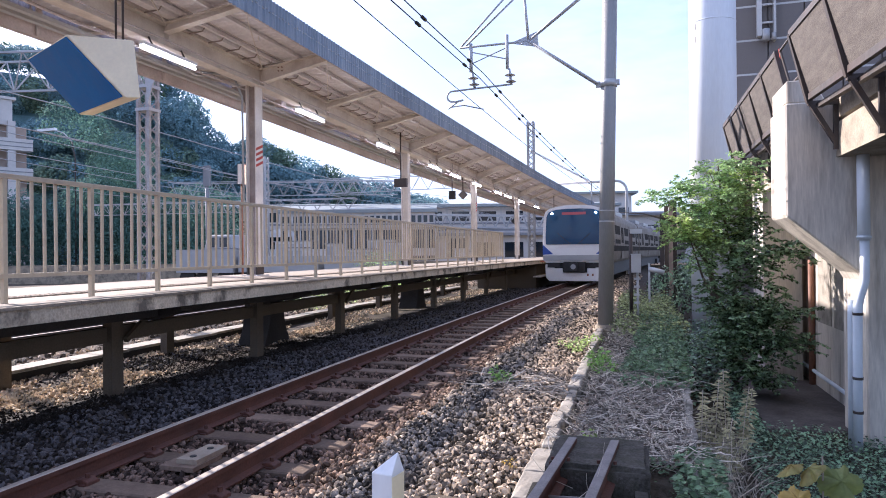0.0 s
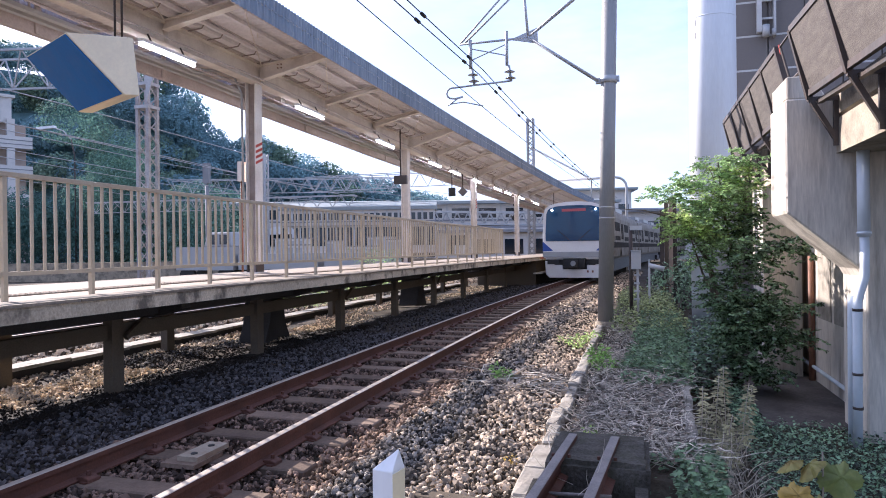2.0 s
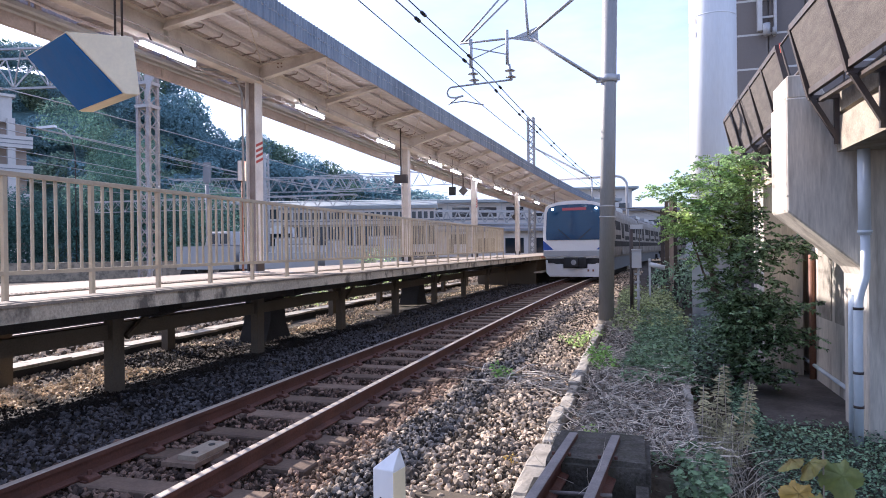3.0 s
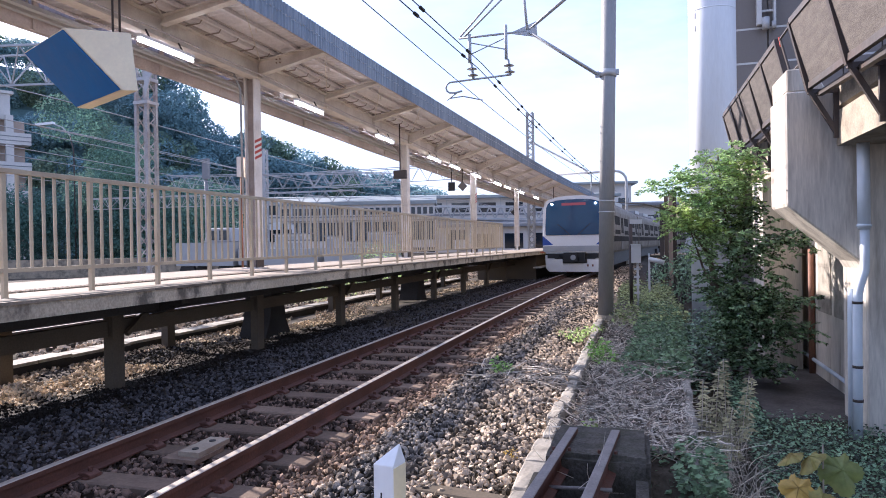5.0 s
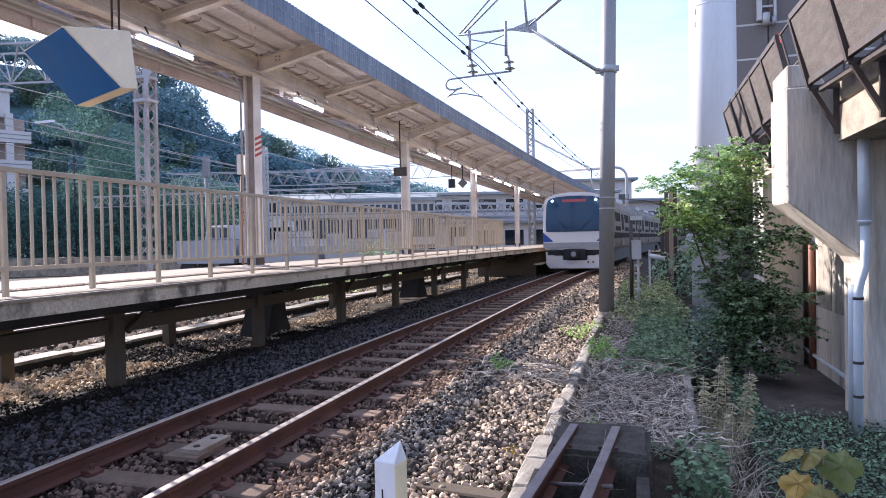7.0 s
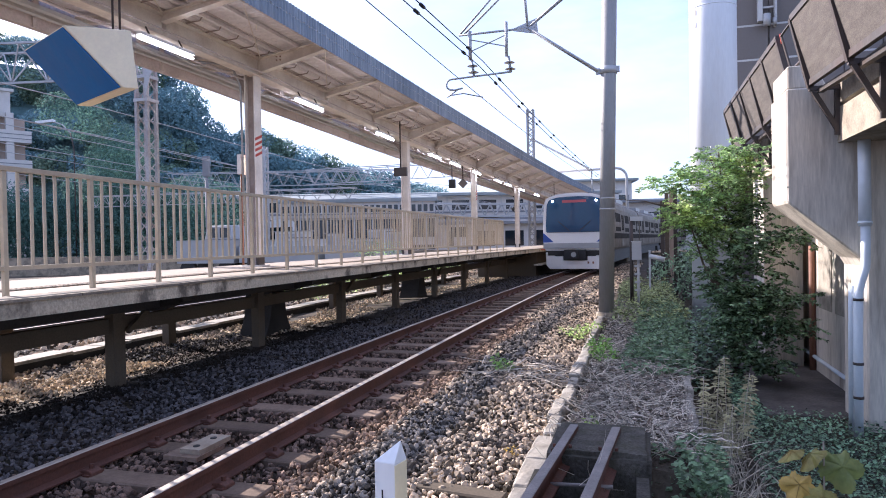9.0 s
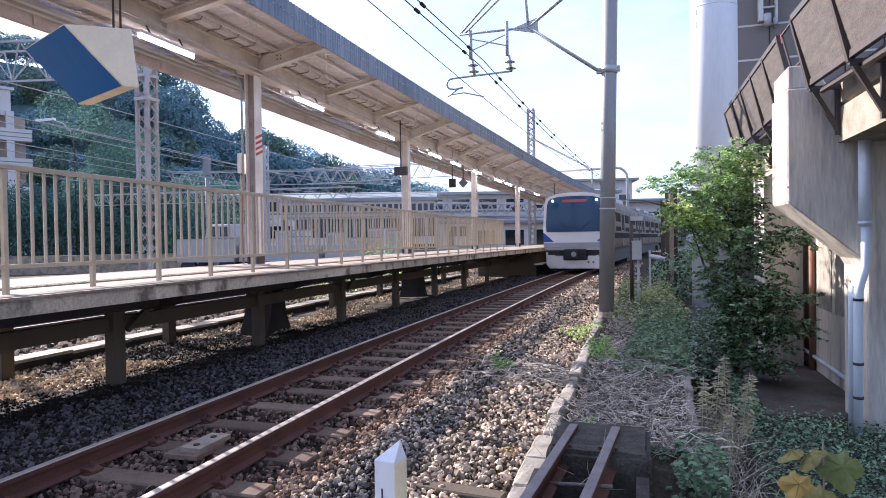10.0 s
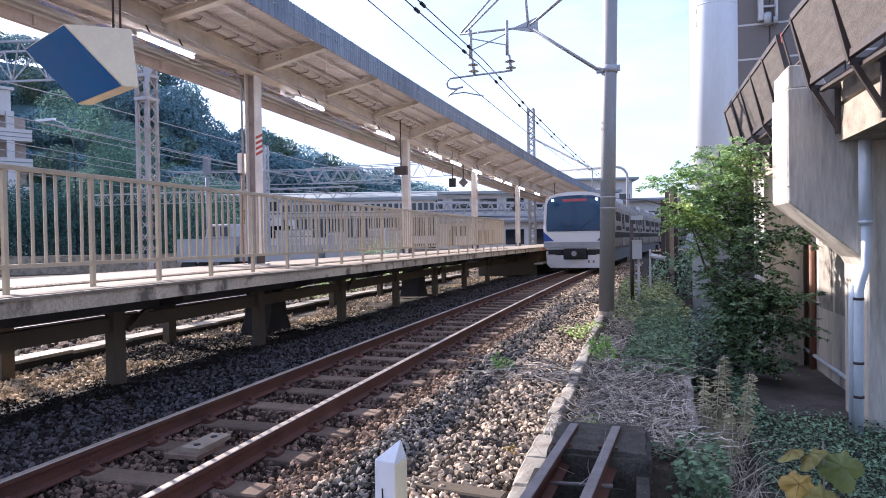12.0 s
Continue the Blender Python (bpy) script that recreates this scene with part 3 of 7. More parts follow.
def platform():
    p = thing("platform", "raised concrete station platform with pale paving", "station platform", kind="structure")
    ys = steps(1.0, 60.0, 1.0)
    bm = bmesh.new()
    swept(bm, [(P_EDGE - 0.42, 0.93), (P_EDGE, 0.93), (P_EDGE, 1.072), (P_EDGE - 0.42, 1.072)], ys)
    part("edge_beam", bm, "edge_concrete", p, "blotchy weathered concrete edge")
    bm = bmesh.new()
    swept(bm, [(P_BACK, 0.95), (P_EDGE - 0.424, 0.95), (P_EDGE - 0.424, 1.09), (P_BACK, 1.09)], ys)
    part("deck", bm, "paving", p, "pale pinkish concrete deck")
    coping = None
    for i in range(58):
        y = 1.0 + i
        bm = bmesh.new()
        box(bm, -0.42, 0.018, 0.006, 0.994, 1.0725, 1.1)
        ob = part("coping", bevelled(bm, 0.006), "coping_stone", p, "weathered grey coping slab") if coping is None else new("coping", coping)
        coping = ob.data
        ob.parent = p
        ob.matrix_basis = Matrix.Translation(on_line(P_EDGE, y, random.uniform(-0.003, 0.003))) @ pose(0, 0, 0, 0, 0, heading(y + 0.5))
    # tactile tiles set into the deck
    bm = bmesh.new()
    box(bm, -0.148, 0.148, -0.148, 0.148, 1.088, 1.096)
    for v in (-0.12, -0.06, 0.0, 0.06, 0.12):
        for u in (-0.075, 0.075):
            box(bm, u - 0.058, u + 0.058, v - 0.017, v + 0.017, 1.0965, 1.106)
    for f in bm.faces:
        f.material_index = 0 if f.calc_center_median().z > 1.0965 else 1
    tile = part("tactile_tile", bm, ["paving", "tile_groove_shade"], p, "worn ribbed tactile paving tile, grooves darkened for shadow")
    for i in range(90):
        ob = tile if i == 0 else new("tactile_tile", tile.data)
        y = 2.2 + 0.3 * i
        ob.parent, ob.matrix_basis = p, Matrix.Translation(on_line(-6.38, y)) @ pose(0, 0, 0, 0, 0, heading(y))
    # supports: paired posts, cross beams and a long rail under the slab
    for i in range(-1, 9):
        y = 6.70 + 3.2 * i
        if y > 31:
            break
        for x in (-6.35, -8.2):
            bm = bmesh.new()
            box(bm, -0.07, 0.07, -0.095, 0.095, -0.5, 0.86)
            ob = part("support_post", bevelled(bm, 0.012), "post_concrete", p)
            ob.matrix_basis = Matrix.Translation(on_line(x, y)) @ pose(0, 0, 0, 0, 0, heading(y))
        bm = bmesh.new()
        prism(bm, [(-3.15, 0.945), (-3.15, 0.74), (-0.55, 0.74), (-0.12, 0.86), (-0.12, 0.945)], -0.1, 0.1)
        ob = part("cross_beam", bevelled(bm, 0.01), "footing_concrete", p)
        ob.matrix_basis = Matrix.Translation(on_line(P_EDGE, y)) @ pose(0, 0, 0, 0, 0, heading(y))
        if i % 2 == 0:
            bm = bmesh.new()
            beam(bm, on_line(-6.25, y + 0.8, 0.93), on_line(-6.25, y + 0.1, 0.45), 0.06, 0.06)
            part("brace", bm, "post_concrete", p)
    # Joist added for a dark line below the edge, rear beam to bound sunlight.
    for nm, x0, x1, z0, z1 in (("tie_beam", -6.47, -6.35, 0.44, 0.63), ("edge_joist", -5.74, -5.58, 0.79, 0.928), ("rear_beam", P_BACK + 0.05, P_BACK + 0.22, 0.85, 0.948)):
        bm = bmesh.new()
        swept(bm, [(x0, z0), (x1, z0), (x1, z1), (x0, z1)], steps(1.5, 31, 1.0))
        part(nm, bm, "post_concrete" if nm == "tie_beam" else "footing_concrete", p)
    bm = bmesh.new()
    swept(bm, [(P_EDGE + 0.003, 1.01), (P_EDGE + 0.007, 1.01), (P_EDGE + 0.007, 1.065), (P_EDGE + 0.003, 1.065)], steps(31, 42, 1.0))
    part("edge_line", bm, "red", p, "faded red line on the platform edge")
    bm = bmesh.new()
    swept(bm, [(P_BACK + 0.15, -0.4), (P_EDGE - 0.25, -0.4), (P_EDGE - 0.2, 0.935), (P_BACK + 0.15, 0.935)], steps(31, 60, 1.0))
    part("solid_base", bm, "post_concrete", p, "solid concrete platform wall")
    bm = bmesh.new()
    swept(bm, [(P_EDGE - 0.24, 0.3), (P_EDGE + 0.12, 0.3), (P_EDGE + 0.12, 0.36), (P_EDGE - 0.24, 0.36)], steps(30.5, 38, 1.0))
    part("ledge", bm, "concrete", p)
    return p


platform()

COLUMN_YS = (3.3, 11.6, 20.1, 28.1, 36.3, 44.5)
COL_X = -7.40


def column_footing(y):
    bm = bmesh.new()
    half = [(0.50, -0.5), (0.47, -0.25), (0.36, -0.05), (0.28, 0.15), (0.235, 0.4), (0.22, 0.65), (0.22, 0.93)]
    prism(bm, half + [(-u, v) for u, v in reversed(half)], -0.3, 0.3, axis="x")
    ob = solid("column_footing", bm, "footing_concrete", "flared concrete footing under the platform, coloured dark for shade", "footing", "footings under the canopy columns")
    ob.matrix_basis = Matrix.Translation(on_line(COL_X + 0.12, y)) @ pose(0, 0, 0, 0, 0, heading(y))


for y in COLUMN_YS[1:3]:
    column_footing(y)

# Trough body coloured dark for the shade on its side; lids stay pale.
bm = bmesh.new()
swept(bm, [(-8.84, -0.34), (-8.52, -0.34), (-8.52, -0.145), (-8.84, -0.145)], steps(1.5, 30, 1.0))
trough = solid("cable_trough", bm, "footing_concrete", "concrete cable trough with pale lids, body coloured dark for shade", "cable trough", kind="structure")
bm = bmesh.new()
box(bm, -0.19, 0.19, 0.004, 0.596, -0.142, -0.095)
lid = part("trough_lid", bevelled(bm, 0.008), "pale_concrete", trough, "pale concrete lid")
for i in range(47):
    ob = lid if i == 0 else new("trough_lid", lid.data)
    y = 1.5 + 0.6 * i
    ob.parent, ob.matrix_basis = trough, Matrix.Translation(on_line(-8.68 + random.uniform(-0.012, 0.012), y, random.uniform(-0.008, 0.012))) @ pose(0, 0, 0, 0, 0, heading(y + 0.3) + random.uniform(-1, 1))


# ---------------------------------------------------------------- platform fence
F_X, F_Y, F_STEP, F_TOP = -5.65, 4.66, 1.01, 1.20


def platform_fence():
    f = thing("platform_fence", "beige painted steel railing along the platform edge", "fence")
    top, low = P_TOP + F_TOP, P_TOP + 0.25
    ys = steps(F_Y - 3 * F_STEP, F_Y + 21 * F_STEP, F_STEP)
    bm = bmesh.new()
    swept(bm, [(F_X - 0.03, top - 0.035), (F_X + 0.03, top - 0.035), (F_X + 0.03, top + 0.005), (F_X + 0.018, top + 0.012), (F_X - 0.018, top + 0.012), (F_X - 0.03, top + 0.005)], ys)
    part("top_rail", bm, "fence_paint", f)
    bm = bmesh.new()
    swept(bm, [(F_X - 0.02, low - 0.02), (F_X + 0.02, low - 0.02), (F_X + 0.02, low + 0.02), (F_X - 0.02, low + 0.02)], ys)
    part("bottom_rail", bm, "fence_paint", f)
    bm = bmesh.new()
    box(bm, -0.022, 0.022, -0.022, 0.022, P_TOP - 0.02, top - 0.036)
    post = part("fence_post", bevelled(bm, 0.004), "fence_paint", f)
    bm = bmesh.new()
    tube(bm, (0, 0, low + 0.018), (0, 0, top - 0.033), 0.017, n=6)
    picket = part("picket", bm, "fence_paint", f)
    first_post = first_picket = True
    for i, y in enumerate(ys):
        ob = post if first_post else new("fence_post", post.data)
        first_post = False
        ob.parent, ob.matrix_basis = f, Matrix.Translation(on_line(F_X, y)) @ pose(0, 0, 0, random.uniform(-0.3, 0.3), 0, heading(y))
        if i == len(ys) - 1:
            break
        for j in range(1, 7):
            yy = y + F_STEP * j / 7
            ob = picket if first_picket else new("picket", picket.data)
            first_picket = False
            ob.parent, ob.matrix_basis = f, Matrix.Translation(on_line(F_X, yy + random.uniform(-0.003, 0.003))) @ pose(0, 0, 0, random.uniform(-0.3, 0.3), random.uniform(-0.3, 0.3), 0)


platform_fence()


# ---------------------------------------------------------------- canopy
C_Y0, C_Y1 = 1.5, 54.0
FAS_X, FAS_LO, FAS_HI = -5.80, 5.29, 5.74
BACK_X = -9.05


def roof_drop_to_view(x, y):
    """How far the roof is lowered to fit the camera's view: valley and rear along the platform, front edge less."""
    u = x - cx(y)
    valley, rear, front = 0.018 * max(0, y - 11.6), 0.020 * max(0, y - 11.6), 0.010 * max(0, y - 26)
    edge, k = (front, (u - COL_X) / (FAS_X - COL_X)) if u > COL_X else (rear, (COL_X - u) / (COL_X - BACK_X))
    return valley + (edge - valley) * min(1, k)


def lower_to_view(root):
    """Lowers what is fixed to the roof by the drop that fits the camera's view there."""
    for ob in [root, *root.children_recursive]:
        if ob.type != "MESH":
            continue
        m, up = ob.matrix_basis.copy(), ob.parent
        while up:
            m, up = up.matrix_basis @ m, up.parent
        back = m.inverted()
        for v in ob.data.vertices:
            w = m @ v.co
            if w.z > 4.4:
                w.z -= roof_drop_to_view(w.x, w.y)
                v.co = back @ w


def ribbed(bm, p, q, ys, pitch, depth, axis):
    """A corrugated sheet from p to q (x, z) across the line, its ribs in that direction, waves along the line."""
    rows = []
    n = int((ys[1] - ys[0]) / pitch)
    for i in range(n * 4 + 1):
        y = ys[0] + pitch * i / 4
        d = depth * (0, 1, 1, 0)[i % 4]
        rows.append([bm.verts.new(on_line(p[0] + d * axis[0], y, p[1] + d * axis[1])), bm.verts.new(on_line(q[0] + d * axis[0], y, q[1] + d * axis[1]))])
    for r0, r1 in zip(rows, rows[1:]):
        bm.faces.new((r0[0], r0[1], r1[1], r1[0]))


def i_arm(bm, xa, la, ha, xb, lb, hb, w):
    """A tapering I-section arm across the line, from xa (low la, high ha) to xb."""
    rings = []
    for x, lo, hi in ((xa, la, ha), (xb, lb, hb)):
        pts = ((-w, lo), (w, lo), (w, lo + 0.018), (0.008, lo + 0.022), (0.008, hi - 0.022), (w, hi - 0.018), (w, hi), (-w, hi), (-w, hi - 0.018), (-0.008, hi - 0.022), (-0.008, lo + 0.022), (-w, lo + 0.018))
        rings.append([bm.verts.new((x, u, v)) for u, v in pts])
    for i in range(12):
        bm.faces.new((rings[0][i], rings[0][(i + 1) % 12], rings[1][(i + 1) % 12], rings[1][i]))
    bm.faces.new(rings[0][::-1]), bm.faces.new(rings[1])
    bmesh.ops.recalc_face_normals(bm, faces=bm.faces)


M["column_web"] = surface("column_web", (0.35, 0.295, 0.27), 0.7, vary=0.2, scale=1.5, fine=30, grain=0.15, bump=0.1, relief=0.002, stain=(0.14, 0.09, 0.07), stain_amount=0.6, stain_scale=2.5)
M["rear_sheet"] = surface("rear_sheet", (0.36, 0.32, 0.33), 0.8, vary=0.2, scale=1.2, fine=20, grain=0.2, bump=0.1, stain=(0.12, 0.1, 0.1), stain_amount=0.5, stain_scale=3)


def canopy():
    c = thing("platform_canopy", "cream steel platform canopy with a corrugated butterfly roof", "platform canopy")
    for y in COLUMN_YS:
        bm = bmesh.new()
        for s in (-1, 1):
            box(bm, s * 0.105 - 0.012, s * 0.105 + 0.012, -0.12, 0.12, 1.08, 4.95)
        box(bm, -0.2, 0.2, -0.19, 0.19, 1.09, 1.115)
        ob = part("column", bm, "cream", c, "cream steel H column")
        ob.matrix_basis = Matrix.Translation(on_line(COL_X - 0.08, y)) @ pose(0, 0, 0, 0, 0, heading(y))
        bm = bmesh.new()
        box(bm, -0.092, 0.092, -0.03, 0.03, 1.116, 4.95)
        # The near columns' webs take a dark colour for the shade on that side.
        part("web", bm, "column_web" if y < 15 else "cream", ob, "column web coloured dark brown for shade" if y < 15 else "")
        for s in (-1, 1):
            bm = bmesh.new()
            box(bm, s * 0.105 - 0.017, s * 0.105 + 0.017, -0.125, 0.125, 1.116, 1.30)
            part("foot_band", bm, "dark_steel", ob, "rusty dark column foot")
        bm = bmesh.new()
        arc = [(-0.135 - 0.42 * (1 - math.sin(a)), 4.95 - 0.62 * (1 - math.cos(a))) for a in (0.0, 0.3, 0.6, 0.9, 1.2, 1.5707)]
        prism(bm, [(-0.135, 4.95)] + arc, -0.05, 0.05)
        part("knee", bm, "column_web", ob, "curved knee plate below the beam")
        # striped warning band on every second column
        for s in (-1, 1) if y in COLUMN_YS[1::2] else ():
            for k in range(4):
                bm = bmesh.new()
                z = 3.28 + 0.11 * k
                x = s * 0.1185
                hexa(bm, [(x - 0.001, -0.12, z), (x + 0.001, -0.12, z), (x + 0.001, 0.12, z + 0.1), (x - 0.001, 0.12, z + 0.1),
                          (x - 0.001, -0.12, z + 0.055), (x + 0.001, -0.12, z + 0.055), (x + 0.001, 0.12, z + 0.155), (x - 0.001, 0.12, z + 0.155)])
                s_ob = part("warning_stripe", bm, "red", ob, "faded red stripe")
    bm = bmesh.new()
    prof = [(-0.11, 4.92), (0.11, 4.92), (0.11, 4.945), (0.012, 4.95), (0.012, 5.27), (0.11, 5.275), (0.11, 5.3), (-0.11, 5.3), (-0.11, 5.275), (-0.012, 5.27), (-0.012, 4.95), (-0.11, 4.945)]
    swept(bm, [(COL_X + u, v) for u, v in prof], steps(C_Y0, C_Y1, 1.0))
    part("main_beam", bm, "cream", c, "cream steel beam along the columns")
    arms = []
    for a, b in zip(COLUMN_YS, COLUMN_YS[1:]):
        arms += [(a + (b - a) * i / 3, i == 0) for i in range(3)]
    for y, big in arms:
        d = 0.3 if big else 0.16
        for end_x, z0, z1 in ((FAS_X - 0.03, 5.28, 5.47), (BACK_X + 0.05, 5.28, 5.40)):
            run = 1 if end_x > COL_X else -1
            bm = bmesh.new()
            i_arm(bm, COL_X + run * 0.115, z0 - d, z0, end_x, z1 - (0.18 if big else 0.10), z1, 0.07)
            part("roof_arm", bm, "cream", c).matrix_basis = Matrix.Translation(on_line(0, y))
    for x, z in ((-6.95, 5.40), (-6.45, 5.46), (-7.85, 5.36), (-8.45, 5.40)):
        bm = bmesh.new()
        swept(bm, [(x - 0.03, z - 0.045), (x + 0.03, z - 0.045), (x + 0.035, z + 0.012), (x - 0.035, z + 0.012)], steps(C_Y0, C_Y1, 1.0))
        part("purlin", bm, "roof_under", c)
    for (y, big), (y2, _) in zip(arms[1:], arms):
        bm = bmesh.new()
        tube(bm, on_line(COL_X + 0.13, y, 5.24), on_line(FAS_X - 0.1, y2 + 0.1, 5.4), 0.011, n=6)
        part("tie_rod", bm, "cream", c)
        bm = bmesh.new()
        tube(bm, on_line(COL_X + 0.95, y + 1.35, 5.33), on_line(COL_X + 0.95, y + 1.35, 5.47), 0.01, n=6)
        part("hanger_rod", bm, "cream", c)
    bm = bmesh.new()
    swept(bm, [(COL_X - 0.16, 5.304), (COL_X + 0.16, 5.304), (COL_X + 0.2, 5.5), (COL_X - 0.2, 5.5)], steps(C_Y0, C_Y1, 1.0))
    part("valley_gutter", bm, "purlin", c, "dark gutter along the roof valley")
    bm = bmesh.new()
    ribbed(bm, (COL_X + 0.1, 5.42), (FAS_X + 0.02, 5.52), (C_Y0, C_Y1), 0.16, 0.03, (0, 1))
    part("roof_sheet", bm, "roof_under", c, "corrugated brownish roof sheet")
    bm = bmesh.new()
    ribbed(bm, (BACK_X - 0.02, 5.46), (COL_X - 0.1, 5.42), (C_Y0, C_Y1), 0.16, 0.03, (0, 1))
    part("roof_sheet", bm, "roof_under", c, "corrugated brownish roof sheet")
    bm = bmesh.new()
    ribbed(bm, (FAS_X, FAS_LO), (FAS_X, FAS_HI), (C_Y0, C_Y1), 0.10, 0.022, (1, 0))
    part("fascia", bm, "fascia", c, "streaked blue-grey corrugated edge sheet")
    bm = bmesh.new()
    swept(bm, [(FAS_X - 0.06, FAS_LO + 0.02), (FAS_X - 0.012, FAS_LO + 0.02), (FAS_X - 0.012, FAS_LO + 0.1), (FAS_X - 0.06, FAS_LO + 0.1)], steps(C_Y0, C_Y1, 1.0))
    part("edge_angle", bm, "purlin", c)
    bm = bmesh.new()
    swept(bm, [(BACK_X - 0.05, 4.97), (BACK_X + 0.05, 4.97), (BACK_X + 0.05, 5.22), (BACK_X - 0.05, 5.22)], steps(C_Y0, C_Y1, 1.0))
    part("back_beam", bm, "purlin", c, "dark beam along the rear roof edge")
    bm = bmesh.new()
    ribbed(bm, (BACK_X - 0.08, 5.05), (BACK_X - 0.08, 5.6), (C_Y0, C_Y1), 0.10, 0.022, (-1, 0))
    part("fascia", bm, "rear_sheet", c, "dull corrugated rear edge sheet")
    # small gutter on brackets above the main beam, and a pale tray under the rear roof
    bm = bmesh.new()
    swept(bm, [(COL_X + 0.20, 5.315), (COL_X + 0.36, 5.315), (COL_X + 0.38, 5.37), (COL_X + 0.18, 5.37)], steps(C_Y0, C_Y1, 1.0))
    part("eaves_gutter", bm, "roof_under", c, "pale gutter beside the beam")
    for y in steps(3.2, 30, 0.52):
        bm = bmesh.new()
        bent(bm, [on_line(COL_X + 0.115, y, 5.29), on_line(COL_X + 0.4, y - 0.02, 5.295), on_line(COL_X + 0.46, y, 5.40)], 0.012, n=5)
        part("gutter_bracket", bm, "column_web", c)
    for x, z in ((-8.3, 5.02), (-8.72, 5.1)):
        bm = bmesh.new()
        swept(bm, [(x - 0.05, z - 0.03), (x + 0.05, z - 0.03), (x + 0.05, z + 0.03), (x - 0.05, z + 0.03)], steps(C_Y0, C_Y1, 1.0))
        part("cable_tray", bm, "light_trim", c, "pale cable tray under the rear roof")
    for y, big in arms:
        for run in (-1, 1):
            bm = bmesh.new()
            box(bm, COL_X + 0.014 if run > 0 else COL_X - 0.105, COL_X + 0.105 if run > 0 else COL_X - 0.014, -0.006, 0.006, 4.951, 5.27)
            part("stiffener", bm, "cream", c).matrix_basis = Matrix.Translation((cx(y), y + 0.09, 0))
        bm = bmesh.new()
        beam(bm, on_line(-8.3, y + 1.2, 5.05), on_line(-8.3, y + 1.2, 5.42), 0.03, 0.008)
        part("tray_strap", bm, "purlin", c)
    for y in steps(5.2, 33.2, 2.8):
        bm = bmesh.new()
        box(bm, -0.015, 0.015, -0.05, 0.05, 4.98, 5.46)
        part("rear_post", bm, "purlin", c).matrix_basis = Matrix.Translation(on_line(BACK_X + 0.075, y)) @ pose(0, 0, 0, 0, 0, heading(y))
    for y, big in arms:
        if big:
            for u, v in ((0.5, 0.0), (0.58, 0.0), (0.5, 0.07), (0.58, 0.07)):
                bm = bmesh.new()
                tube(bm, on_line(COL_X + u, y - 0.012, 5.20 + v), on_line(COL_X + u, y + 0.012 - 0.05, 5.20 + v), 0.012, n=6)
                part("bolt", bm, "brown_wood", c)
    return c


canopy()


# ---------------------------------------------------------------- overhead line
POLE_Y = 14.3


